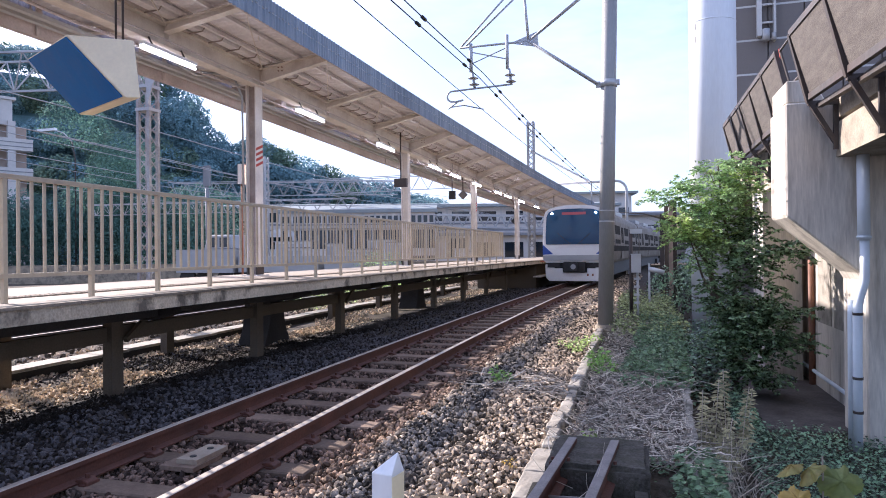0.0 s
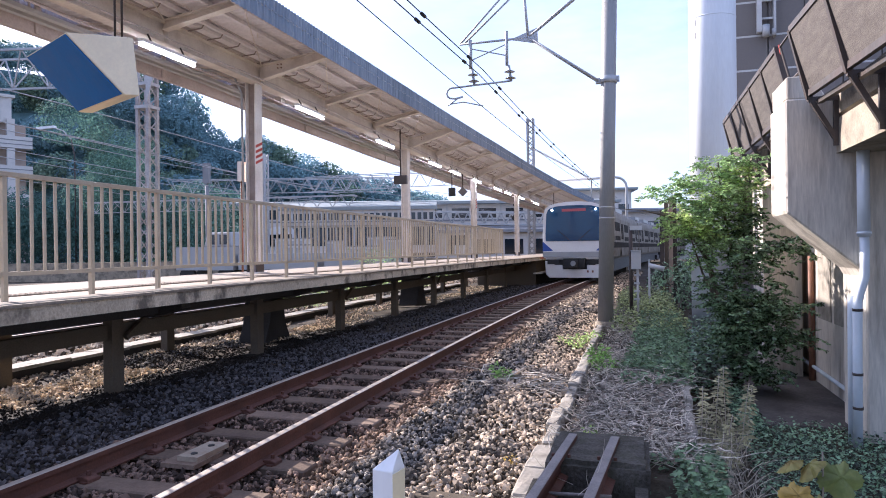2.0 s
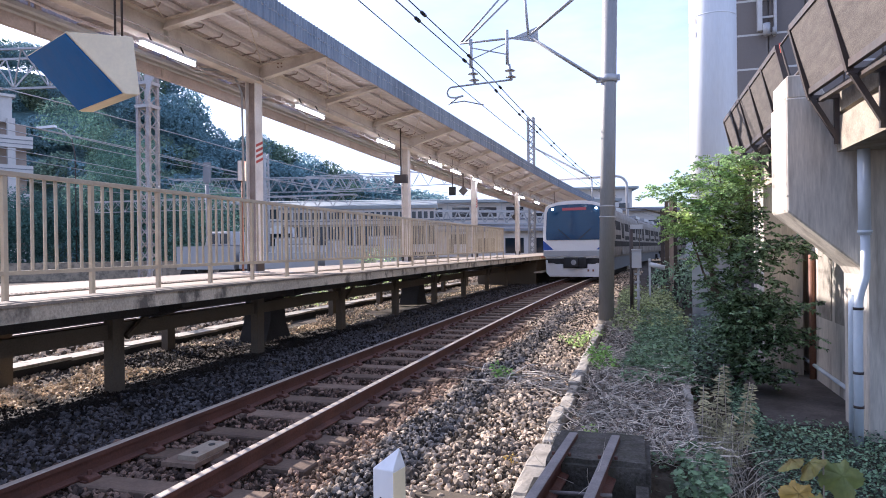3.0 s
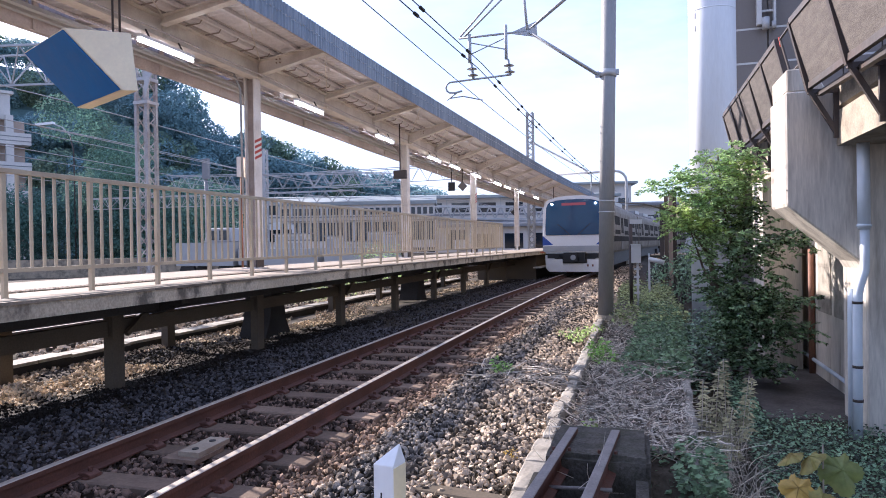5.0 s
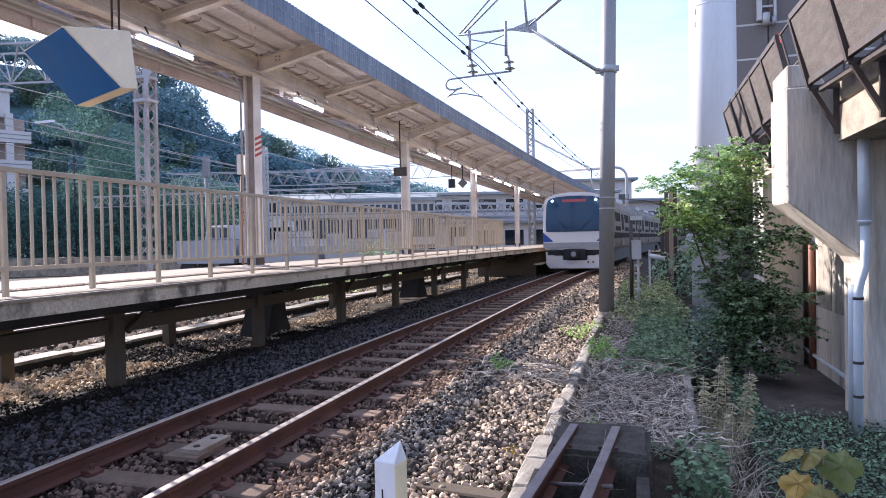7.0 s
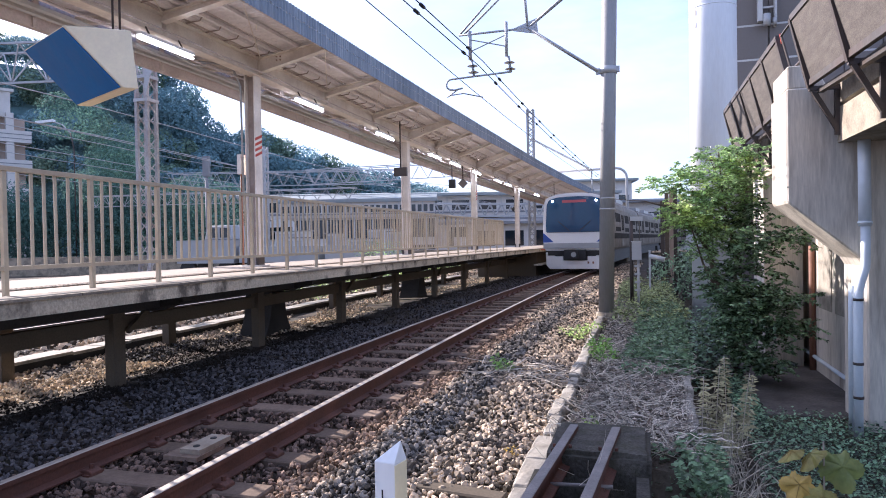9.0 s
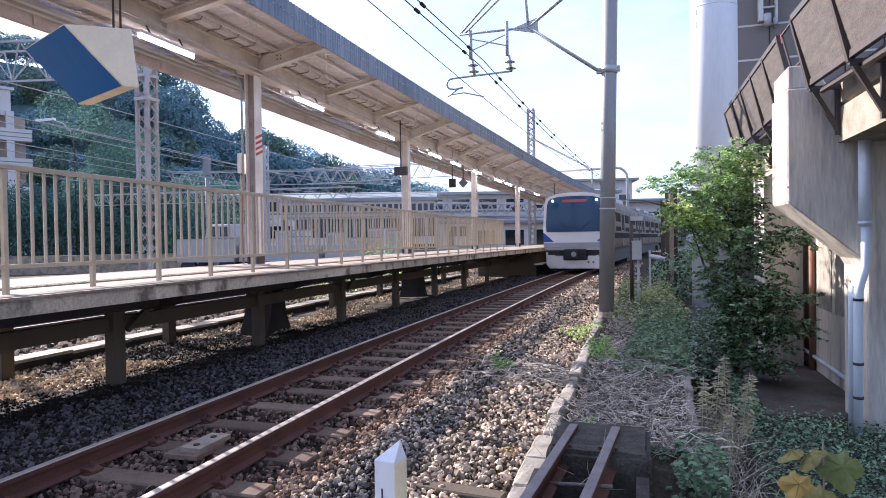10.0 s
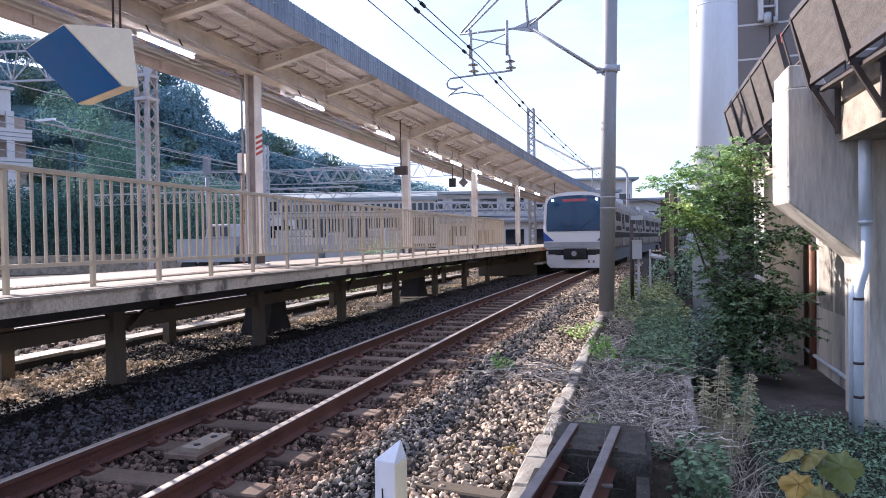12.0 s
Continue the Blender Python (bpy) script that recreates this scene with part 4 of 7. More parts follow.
def overhead_pole():
    p = thing("overhead_line_pole", "grey tubular overhead line pole leaning slightly, with steel bracket", "overhead pole")
    base, top = Vector((-0.64, POLE_Y, -0.3)), Vector((-0.44, POLE_Y, 8.3))
    bm = bmesh.new()
    tube(bm, base, top, 0.16, 0.152, n=24)
    part("shaft", bm, "pole", p)
    bm = bmesh.new()
    tube(bm, base, base + Vector((0.005, 0, 0.26)), 0.26, 0.2, n=20)
    part("foot", bm, "old_concrete", p)

    def at(z):
        return base + (top - base) * (z + 0.3) / 8.6
    for z in (2.15, 2.38):
        bm = bmesh.new()
        tube(bm, at(z - 0.012), at(z + 0.012), 0.166, n=24)
        part("band", bm, "light_trim", p)
    bm = bmesh.new()
    tube(bm, at(5.02), at(5.16), 0.178, n=24)
    box(bm, -0.78, -0.66, POLE_Y - 0.05, POLE_Y + 0.05, 5.03, 5.14)
    box(bm, -0.38, -0.29, POLE_Y - 0.05, POLE_Y + 0.05, 5.05, 5.16)
    part("clamp", bm, "steel_grey", p)
    joint = Vector((-2.22, POLE_Y, 6.17))
    bm = bmesh.new()
    for s in (-0.06, 0.06):
        tube(bm, (-0.72, POLE_Y + s, 5.08), joint + Vector((0, s * 0.4, 0)), 0.03, n=8)
    part("bracket_strut", bm, "steel_grey", p)
    bm = bmesh.new()
    tube(bm, joint, (-3.78, POLE_Y, 6.17), 0.026, n=8)
    tube(bm, joint, (-2.34, POLE_Y, 7.6), 0.03, n=8)
    tube(bm, (-3.78, POLE_Y, 6.17), (-2.6, POLE_Y - 0.05, 7.3), 0.022, n=8)
    tube(bm, (-3.7, POLE_Y + 0.03, 6.17), (-2.4, POLE_Y + 0.08, 7.3), 0.022, n=8)
    for s in (-0.05, 0.05):
        tube(bm, joint, (-0.46, POLE_Y + s, 7.45), 0.03, n=8)
    part("bracket_frame", bm, "steel_grey", p)
    bm = bmesh.new()
    prism(bm, [(-2.62, 6.16), (-2.0, 6.02), (-2.02, 6.36)], POLE_Y - 0.02, POLE_Y + 0.02)
    part("gusset", bm, "steel_grey", p)
    bm = bmesh.new()
    tube(bm, (-3.53, POLE_Y, 6.24), (-3.53, POLE_Y, 5.6), 0.042, n=8)
    tube(bm, (-2.7, POLE_Y, 6.36), (-2.7, POLE_Y, 5.6), 0.036, n=8)
    tube(bm, (-3.53, POLE_Y, 6.05), (-2.7, POLE_Y, 5.82), 0.014, n=6)
    tube(bm, (-3.53, POLE_Y, 5.78), (-2.7, POLE_Y, 6.08), 0.014, n=6)
    part("drop_frame", bm, "steel_grey", p)
    for x, dx in ((-3.50, 0.05), (-2.66, 0.05)):
        bm = bmesh.new()
        tube(bm, (x, POLE_Y, 5.6), (x + dx, POLE_Y, 5.24), 0.03, n=10)
        for k in (0.38, 0.78):
            zc = 5.6 - 0.36 * k
            tube(bm, (x + dx * k, POLE_Y, zc - 0.012), (x + dx * k, POLE_Y, zc + 0.03), 0.12, 0.035, n=14)
        part("insulator", bm, "porcelain", p, "ribbed porcelain insulator")
    bm = bmesh.new()
    pts = [Vector((-2.6, POLE_Y, 5.25)), Vector((-3.45, POLE_Y, 5.22)), Vector((-3.95, POLE_Y, 5.20))]
    pts += [Vector((-3.98 - 0.12 * math.sin(a), POLE_Y, 5.08 + 0.12 * math.cos(a))) for a in (0.3, 0.9, 1.57, 2.2, 2.8)]
    pts += [Vector((-3.9, POLE_Y, 4.95)), Vector((-3.72, POLE_Y, 4.98))]
    bent(bm, pts, 0.022)
    part("steady_tube", bm, "steel_grey", p)
    bm = bmesh.new()
    bent(bm, [(-3.82, POLE_Y, 4.96), (-4.08, POLE_Y, 4.8), (-3.98, POLE_Y, 4.84), (-3.7, POLE_Y, 4.86), (-3.25, POLE_Y, 4.74)], 0.014, n=6)
    part("registration_arm", bm, "steel_grey", p)


overhead_pole()


def line_wire(pts, r, label, material="wire"):
    bm = bmesh.new()
    bent(bm, pts, r, n=5)
    return solid("overhead_wire", bm, material, label, "overhead wire", "overhead wires")


line_wire([on_line(AXIS - 0.03, y, 4.82) for y in steps(-25, 80, 3)], 0.008, "thin copper contact wire over the track")
def feeder_wires():
    t = thing("feeder_wire", "pair of dark stranded feeder wires with spacer clips", "overhead wire", "overhead wires")

    def at(o, y):
        return on_line(AXIS + 0.08 + o, y, 5.38 + 0.8 * o - (0.037 if y < 14 else 0.012) * abs(y - 14))
    for o in (0.0, 0.10):
        bm = bmesh.new()
        bent(bm, [at(o, y) for y in steps(-8, 48, 2)], 0.011, n=5)
        part("wire", bm, "wire", t)
        for y in steps(7.15, 44, 2.75):
            bm = bmesh.new()
            tube(bm, at(o, y - 0.09), at(o, y + 0.09), 0.03, n=8)
            part("spacer_clip", bm, "black", t)


feeder_wires()


# ---------------------------------------------------------------- train
CAR, TRAIN_Y = 20.0, 30.4


def body_profile():
    """Half outline of a car's cross-section, from the floor up to the roof."""
    return [(1.36, 0.95), (1.40, 1.05), (1.475, 1.55), (1.475, 2.2), (1.42, 3.05), (1.36, 3.3), (1.2, 3.46), (0.8, 3.58), (0.3, 3.635)]


def train_car(lead):
    """A car whose front stands at y = 0 and whose tail points along +y."""
    car = thing("train_lead_car" if lead else "train_car", "stopped silver commuter train car with blue stripe and lit headlamps" if lead else "silver commuter train car with dark windows behind the leading car",
                "train", "cars of the commuter train")
    prof = body_profile()
    ring = prof + [(-x, z) for x, z in reversed(prof)]
    y0 = 0.35 if lead else 0.25
    bm = bmesh.new()
    prism(bm, ring, y0, CAR - 0.25)
    part("body", bm, "stainless", car)
    for s in (-1, 1):
        # Blue stripe coloured dark, as it looks in shade at a glancing angle.
        bm = bmesh.new()
        hexa(bm, [(s * 1.4775, y0 + 0.01, 1.5), (s * 1.483, y0 + 0.01, 1.5), (s * 1.483, CAR - 0.3, 1.5), (s * 1.4775, CAR - 0.3, 1.5),
                  (s * 1.4775, y0 + 0.01, 1.78), (s * 1.483, y0 + 0.01, 1.78), (s * 1.483, CAR - 0.3, 1.78), (s * 1.4775, CAR - 0.3, 1.78)])
        part("side_stripe", bm, "side_glass", car, "blue waist stripe coloured dark for shade")
        for k in range(4):
            yc = 2.6 + 4.95 * k
            bm = bmesh.new()
            hexa(bm, [(s * 1.476, yc - 0.65, 1.08), (s * 1.486, yc - 0.65, 1.08), (s * 1.486, yc + 0.65, 1.08), (s * 1.476, yc + 0.65, 1.08),
                      (s * 1.43, yc - 0.65, 3.0), (s * 1.44, yc - 0.65, 3.0), (s * 1.44, yc + 0.65, 3.0), (s * 1.43, yc + 0.65, 3.0)])
            door = part("door", bm, "stainless", car, "brushed steel sliding door")
            bm = bmesh.new()
            for o in (-0.33, 0.33):
                hexa(bm, [(s * 1.478, yc + o - 0.24, 1.95), (s * 1.49, yc + o - 0.24, 1.95), (s * 1.49, yc + o + 0.24, 1.95), (s * 1.478, yc + o + 0.24, 1.95),
                          (s * 1.44, yc + o - 0.24, 2.8), (s * 1.452, yc + o - 0.24, 2.8), (s * 1.452, yc + o + 0.24, 2.8), (s * 1.44, yc + o + 0.24, 2.8)])
            part("door_window", bm, "side_glass", door)
        for k in range(5 if not lead else 4):
            yc = (5.1 if lead else 0.95) + 4.95 * k if lead else 0.95 + 4.95 * k * 0.92
            w = 1.25 if lead or 0 < k < 4 else 0.45
            if k == 3 and lead:
                w, yc = 0.5, 19.0
            bm = bmesh.new()
            hexa(bm, [(s * 1.47, yc - w, 1.88), (s * 1.484, yc - w, 1.88), (s * 1.484, yc + w, 1.88), (s * 1.47, yc + w, 1.88),
                      (s * 1.43, yc - w, 2.82), (s * 1.446, yc - w, 2.82), (s * 1.446, yc + w, 2.82), (s * 1.43, yc + w, 2.82)])
            part("side_window", bm, "side_glass", car, "dark side window")
    for a, b in ((3.5, 6.5), (9.0, 13.0)) if lead else ((2.5, 5.0), (8.2, 12.0), (15, 17.5)):
        bm = bmesh.new()
        box(bm, -0.95, 0.95, a, b, 3.6, 3.85)
        part("roof_unit", bevelled(bm, 0.06), "train_grey", car, "grey roof air-conditioning unit")
    bm = bmesh.new()
    box(bm, -1.2, 1.2, 1.6, CAR - 0.8, 0.25, 0.94)
    for yb in (2.6, 16.8):
        for s in (-1, 1):
            box(bm, s * 1.25 - 0.15, s * 1.25 + 0.15, yb - 1.3, yb + 1.3, 0.3, 0.7)
    part("underframe", bevelled(bm, 0.03), "black", car, "dark underfloor gear")
    for yb in (1.6, 3.7, 15.8, 17.9):
        for s in (-1, 1):
            bm = bmesh.new()
            tube(bm, (s * 0.5, yb, 0.43), (s * 0.62, yb, 0.43), 0.43, n=20)
            part("wheel", bm, "rail_rust", car)
    if not lead:
        return car
    # front: a mask of rounded panels
    bm = bmesh.new()
    front = [(1.40, 0.98), (1.475, 1.5), (1.475, 2.2), (1.43, 3.05), (1.37, 3.32), (1.2, 3.48), (0.8, 3.6), (0.3, 3.655)]
    ring = front + [(-x, z) for x, z in reversed(front)]
    prism(bm, [(x * 1.004, z) for x, z in ring], 0.16, 0.36)
    part("front_shell", bevelled(bm, 0.06, 2), "train_white", car, "white front shell")
    bm = bmesh.new()
    prism(bm, [(-1.32, 1.83), (1.32, 1.83), (1.33, 2.2), (1.28, 3.1), (1.18, 3.34), (0.8, 3.45), (0.3, 3.48), (-0.3, 3.48), (-0.8, 3.45), (-1.18, 3.34), (-1.28, 3.1), (-1.33, 2.2)], 0.10, 0.17)
    part("windscreen", bevelled(bm, 0.03, 2), "windscreen", car, "large windscreen coloured blue for its sky reflection")
    bm = bmesh.new()
    box(bm, -0.55, 0.55, 0.088, 0.099, 3.2, 3.32)
    part("destination_display", bm, "led_red", car, "dim red destination display")
    for s in (-1, 1):
        bm = bmesh.new()
        tube(bm, (s * 1.0, 0.06, 3.27), (s * 1.0, 0.12, 3.27), 0.052, n=20)
        part("headlamp", bm, "head_lamp", car, "glowing round headlamp")
        bm = bmesh.new()
        hexa(bm, [(s * 1.47, 0.148, 1.36), (s * 1.47, 0.158, 1.36), (s * 0.98, 0.158, 1.38), (s * 0.98, 0.148, 1.38),
                  (s * 1.47, 0.148, 1.80), (s * 1.47, 0.158, 1.80), (s * 1.44, 0.158, 1.80), (s * 1.44, 0.148, 1.80)])
        part("blue_wedge", bm, "train_blue", car, "blue wedge at the front corner")
    bm = bmesh.new()
    box(bm, -1.46, 1.46, 0.12, 0.16, 1.08, 1.33)
    part("grey_band", bevelled(bm, 0.015), "train_grey", car, "grey band below the windscreen")
    bm = bmesh.new()
    prism(bm, [(-1.18, 0.12), (1.18, 0.12), (1.35, 0.3), (1.38, 0.9), (0.95, 0.9), (0.95, 0.72), (0.56, 0.72), (0.56, 0.52), (-0.56, 0.52), (-0.56, 0.72), (-0.95, 0.72), (-0.95, 0.9), (-1.38, 0.9), (-1.35, 0.3)], 0.2, 0.32)
    part("skirt", bevelled(bm, 0.02), "train_white", car, "white obstacle skirt")
    bm = bmesh.new()
    box(bm, -1.38, 1.38, 0.34, 1.2, 0.5, 1.05)
    part("coupler_pocket", bm, "black", car)
    bm = bmesh.new()
    box(bm, -0.5, 0.5, 0.1, 0.33, 0.56, 1.02)
    tube(bm, (0, -0.15, 0.8), (0, 0.2, 0.8), 0.16, n=14)
    box(bm, -0.2, 0.2, -0.22, -0.1, 0.62, 0.96)
    part("coupler", bevelled(bm, 0.02), "black", car, "dark automatic coupler")
    bm = bmesh.new()
    tube(bm, (0, -0.235, 0.8), (0, -0.222, 0.8), 0.12, n=16)
    part("coupler_face", bm, "train_grey", car)
    for x in (0.56, 0.78):
        bm = bmesh.new()
        box(bm, x, x + 0.08, 0.192, 0.199, 0.37, 0.47)
        part("number_bar", bm, "brown_wood", car)
    for s in (-1, 1):
        bm = bmesh.new()
        box(bm, s * 0.98 - 0.28, s * 0.98 + 0.28, 0.17, 0.21, 0.76, 0.95)
        part("tail_lamp_box", bevelled(bm, 0.02), "black", car)
        bm = bmesh.new()
        beam(bm, (s * 0.2, 0.09, 1.86), (s * 0.75, 0.09, 2.35), 0.02, 0.025)
        part("wiper", bm, "black", car)
    return car


def place_car(car, i):
    y = TRAIN_Y + CAR * i
    a, b = on_line(AXIS, y), on_line(AXIS, y + CAR)
    turn = math.degrees(math.atan2(-(b.x - a.x), b.y - a.y))
    car.matrix_basis = Matrix.Translation(a) @ pose(0, 0, 0, 0, 0, turn)


place_car(train_car(True), 0)
second = train_car(False)
place_car(second, 1)
for i in (2, 3, 4):
    place_car(copy_thing(second, Matrix()), i)


# ---------------------------------------------------------------- strip beside the track
def kerb():
    k = thing("kerb", "row of pale worn concrete kerb stones beside the ballast", "kerb", kind="structure")
    for i in range(-9, 26):
        bm = bmesh.new()
        y = 2.4 + 0.61 * i
        box(bm, -0.80 + random.uniform(-0.03, 0.025), -0.665 + random.uniform(-0.035, 0.025), y + random.uniform(0.008, 0.03), y + random.uniform(0.57, 0.6), -0.4, -0.09 + random.uniform(-0.03, 0.012))
        bmesh.ops.subdivide_edges(bm, edges=bm.edges, cuts=3, use_grid_fill=True)
        for v in bm.verts:
            v.co += Vector((noise.noise(v.co * 7) * 0.022, 0, noise.noise(v.co * 9 + Vector((3, 0, 0))) * 0.016))
        part("kerb_stone", bevelled(bm, 0.014), "pale_concrete", k)


kerb()
retaining = thing("retaining_wall", "low rough concrete wall holding the weedy strip", "retaining wall", kind="structure")
for i in range(41):
    y = 5.0 + 0.61 * i
    e = pit_edge(y + 0.3)
    bm = bmesh.new()
    box(bm, e - 0.03 + random.uniform(-0.02, 0.01), e + 0.04 + random.uniform(-0.01, 0.02), y + random.uniform(0.0, 0.03), y + random.uniform(0.58, 0.605), -0.95, -0.125 + random.uniform(-0.025, 0.02))
    bmesh.ops.subdivide_edges(bm, edges=bm.edges, cuts=3, use_grid_fill=True)
    for v in bm.verts:
        v.co += Vector((noise.noise(v.co * 8) * 0.03, 0, noise.noise(v.co * 10 + Vector((4, 0, 0))) * 0.025))
    part("wall_block", bevelled(bm, 0.012), "pale_concrete", retaining)


M["worn_rail"] = surface("worn_rail", (0.20, 0.175, 0.16), 0.65, 0.1, vary=0.25, scale=6, fine=60, grain=0.25, bump=0.15, relief=0.002)
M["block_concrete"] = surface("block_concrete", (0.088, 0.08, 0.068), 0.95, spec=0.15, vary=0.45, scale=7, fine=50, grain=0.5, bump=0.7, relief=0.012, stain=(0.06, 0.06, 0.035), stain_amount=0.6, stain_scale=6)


def buffer_block():
    t = thing("rail_anchor_block", "mossy concrete block holding two short rusty rails", "concrete block")
    bm = bmesh.new()
    prism(bm, [(-0.62, -0.32), (0.075, -0.32), (0.08, 0.065), (-0.63, 0.065)], 4.55, 5.30)
    bevelled(bm, 0.035, 2)
    bmesh.ops.subdivide_edges(bm, edges=[e for e in bm.edges if e.calc_length() > 0.2], cuts=7, use_grid_fill=True)
    for v in bm.verts:
        v.co += Vector(noise.noise_vector(v.co * 6)) * 0.012
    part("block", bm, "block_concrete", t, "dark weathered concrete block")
    for x in (-0.48, -0.165):
        bm = bmesh.new()
        prof = [(a, b + 0.10) for a, b in rail_profile(x)]
        prism(bm, prof, 2.6, 5.1)
        for v in bm.verts:
            v.co.x -= 0.085 * (5.1 - v.co.y)
        # Lighter head faces carry the sky's reflection as well as wear.
        for f in bm.faces:
            f.material_index = 1 if f.normal.z > 0.8 and f.calc_center_median().z > 0.09 else 0
        piece = part("rail_piece", bm, ["rail_rust", "worn_rail"], t, "short rusty rail, worn head lightened for sky reflection")
        for u in (4.62,):
            lx = x - 0.085 * (5.1 - u)
            for s in (-1, 1):
                bm = bmesh.new()
                box(bm, lx + s * 0.055 - 0.02, lx + s * 0.055 + 0.02, u - 0.03, u + 0.03, 0.0, 0.06)
                tube(bm, (lx + s * 0.055, u, 0.05), (lx + s * 0.055, u, 0.088), 0.013, n=6)
                part("rail_clamp", bevelled(bm, 0.004), "rail_rust", piece, "rusty clamp with a bolt")


buffer_block()


# Dark walls added around the gap below the rails to deepen its shade.
def rail_trough():
    t = thing("rail_trough", "concrete walls added below the short rails to darken the gap", "trough", kind="structure")
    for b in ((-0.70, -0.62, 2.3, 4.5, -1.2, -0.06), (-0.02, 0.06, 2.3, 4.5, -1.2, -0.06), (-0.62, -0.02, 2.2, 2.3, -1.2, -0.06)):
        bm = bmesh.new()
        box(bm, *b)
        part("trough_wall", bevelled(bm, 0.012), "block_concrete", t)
    bm = bmesh.new()
    tube(bm, (-0.62, 4.16, -0.03), (-0.16, 4.18, -0.02), 0.013, n=8)
    part("tie_rod", bm, "worn_rail", t, "thin worn tie rod")


rail_trough()


M["post_cream"] = surface("post_cream", (0.86, 0.76, 0.50), 0.45, vary=0.05, scale=2, fine=30, grain=0.05, bump=0.05, relief=0.001)


def marker_post():
    t = thing("track_marker_post", "short white painted post with a pointed top", "marker post", at=pose(-1.19, 3.02, 0.035, 0, 0, 79))
    bm = bmesh.new()
    prism(bm, [(-0.058, -0.058), (0.058, -0.058), (0.058, 0.058), (-0.058, 0.058)], -0.4, 0.42, axis="z")
    tip = bm.verts.new((0.035, -0.04, 0.51))
    top = [v for v in bm.verts if abs(v.co.z - 0.42) < 1e-4]
    for f in [f for f in bm.faces if all(v in top for v in f.verts)]:
        bm.faces.remove(f)
    order = sorted(top, key=lambda v: math.atan2(v.co.y, v.co.x))
    for i in range(4):
        bm.faces.new((order[i], order[(i + 1) % 4], tip))
    bmesh.ops.recalc_face_normals(bm, faces=bm.faces)
    part("post", bevelled(bm, 0.003), "white_paint", t)
    # Thin cream plate paints the warm light on this side of the post.
    bm = bmesh.new()
    box(bm, -0.056, 0.056, -0.0605, -0.0575, -0.4, 0.41)
    part("side_face", bm, "post_cream", t, "cream plate for the warm light on the post's side")
    bm = bmesh.new()
    box(bm, -0.0605, -0.0585, 0.009, 0.017, 0.0, 0.285)
    part("number_bar", bm, "black", t, "dark painted bar")


marker_post()
track_beacon()


# ---------------------------------------------------------------- elevated road and its pier
def pier():
    p = thing("bridge_pier", "weathered concrete pier with a sloping cantilever head", "bridge pier", kind="structure")
    bm = bmesh.new()
    prism(bm, [(1.705, 1.92), (2.47, 1.25), (2.52, 1.16), (2.52, -1.2), (5.2, -1.2), (5.2, 3.25), (1.705, 3.25)], 8.5, 9.37)
    part("head", bevelled(bm, 0.02), "concrete", p)
    for z in (2.10,):
        bm = bmesh.new()
        box(bm, 1.703, 3.6, 8.497, 9.36, z - 0.006, z + 0.006)
        part("pour_joint", bm, "concrete", p)
    bm = bmesh.new()
    prism(bm, [(1.725, 3.25), (2.15, 3.25), (2.0, 3.52), (1.725, 3.52)], 8.53, 9.33)
    part("upstand", bevelled(bm, 0.015), "concrete", p)


pier()


def elevated_road():
    d = thing("elevated_road", "elevated concrete road deck beside the railway", "elevated road", kind="structure")
    for y0, y1 in ((-6.0, 8.44), (9.43, 40.0)):
        bm = bmesh.new()
        prism(bm, [(2.22, 2.58), (5.5, 2.58), (5.5, 3.3), (2.22, 3.3), (2.22, 3.02), (2.26, 3.0), (2.26, 2.99), (2.22, 2.97)], y0, y1)
        part("deck_beam", bm, "deck_concrete", d, "sunlit concrete edge beam")


elevated_road()


def road_screen(y0, y1, gap, fall=0.0):
    s = thing("road_screen", "outward-leaning rusty brown mesh screen on a steel frame", "screen", "screens on the elevated road")
    n = max(1, int(round((y1 - y0) / gap)))
    def put(nm, bm, mat, **k):
        for v in bm.verts:
            v.co.z -= fall * (y1 - v.co.y)
        return part(nm, bm, mat, s, **k)
    low, high = Vector((1.93, 0, 3.27)), Vector((1.74, 0, 4.02))
    for z, nm in ((low, "bottom_rail"), (high, "top_rail")):
        bm = bmesh.new()
        beam(bm, (z.x, y0, z.z), (z.x, y1, z.z), 0.05, 0.07)
        put(nm, bm, "dark_steel")
    bm = bmesh.new()
    beam(bm, (2.03, y0, 3.17), (2.03, y1, 3.17), 0.06, 0.05)
    put("walkway_rail", bm, "dark_steel")
    for i in range(n + 1):
        y = y0 + (y1 - y0) * i / n
        bm = bmesh.new()
        beam(bm, (low.x, y, low.z - 0.06), (high.x, y, high.z), 0.065, 0.07, up=(0, 1, 0))
        put("screen_post", bm, "dark_steel")
        bm = bmesh.new()
        beam(bm, (low.x, y, low.z - 0.05), (2.2, y, 2.72), 0.05, 0.05, up=(0, 1, 0))
        beam(bm, (2.2, y, 3.2), (2.2, y, 2.66), 0.06, 0.04, up=(0, 1, 0))
        beam(bm, (low.x - 0.02, y, 3.2), (2.22, y, 3.2), 0.05, 0.06, up=(0, 1, 0))
        put("bracket", bm, "dark_steel")
        if i < n:
            ya, yb = y + 0.035, y0 + (y1 - y0) * (i + 1) / n - 0.035
            bm = bmesh.new()
            hexa(bm, [(low.x - 0.01, ya, low.z + 0.035), (low.x + 0.01, ya, low.z + 0.035), (low.x + 0.01, yb, low.z + 0.035), (low.x - 0.01, yb, low.z + 0.035),
                      (high.x - 0.01, ya, high.z - 0.035), (high.x + 0.01, ya, high.z - 0.035), (high.x + 0.01, yb, high.z - 0.035), (high.x - 0.01, yb, high.z - 0.035)])
            put("screen_panel", bm, "brown_mesh")


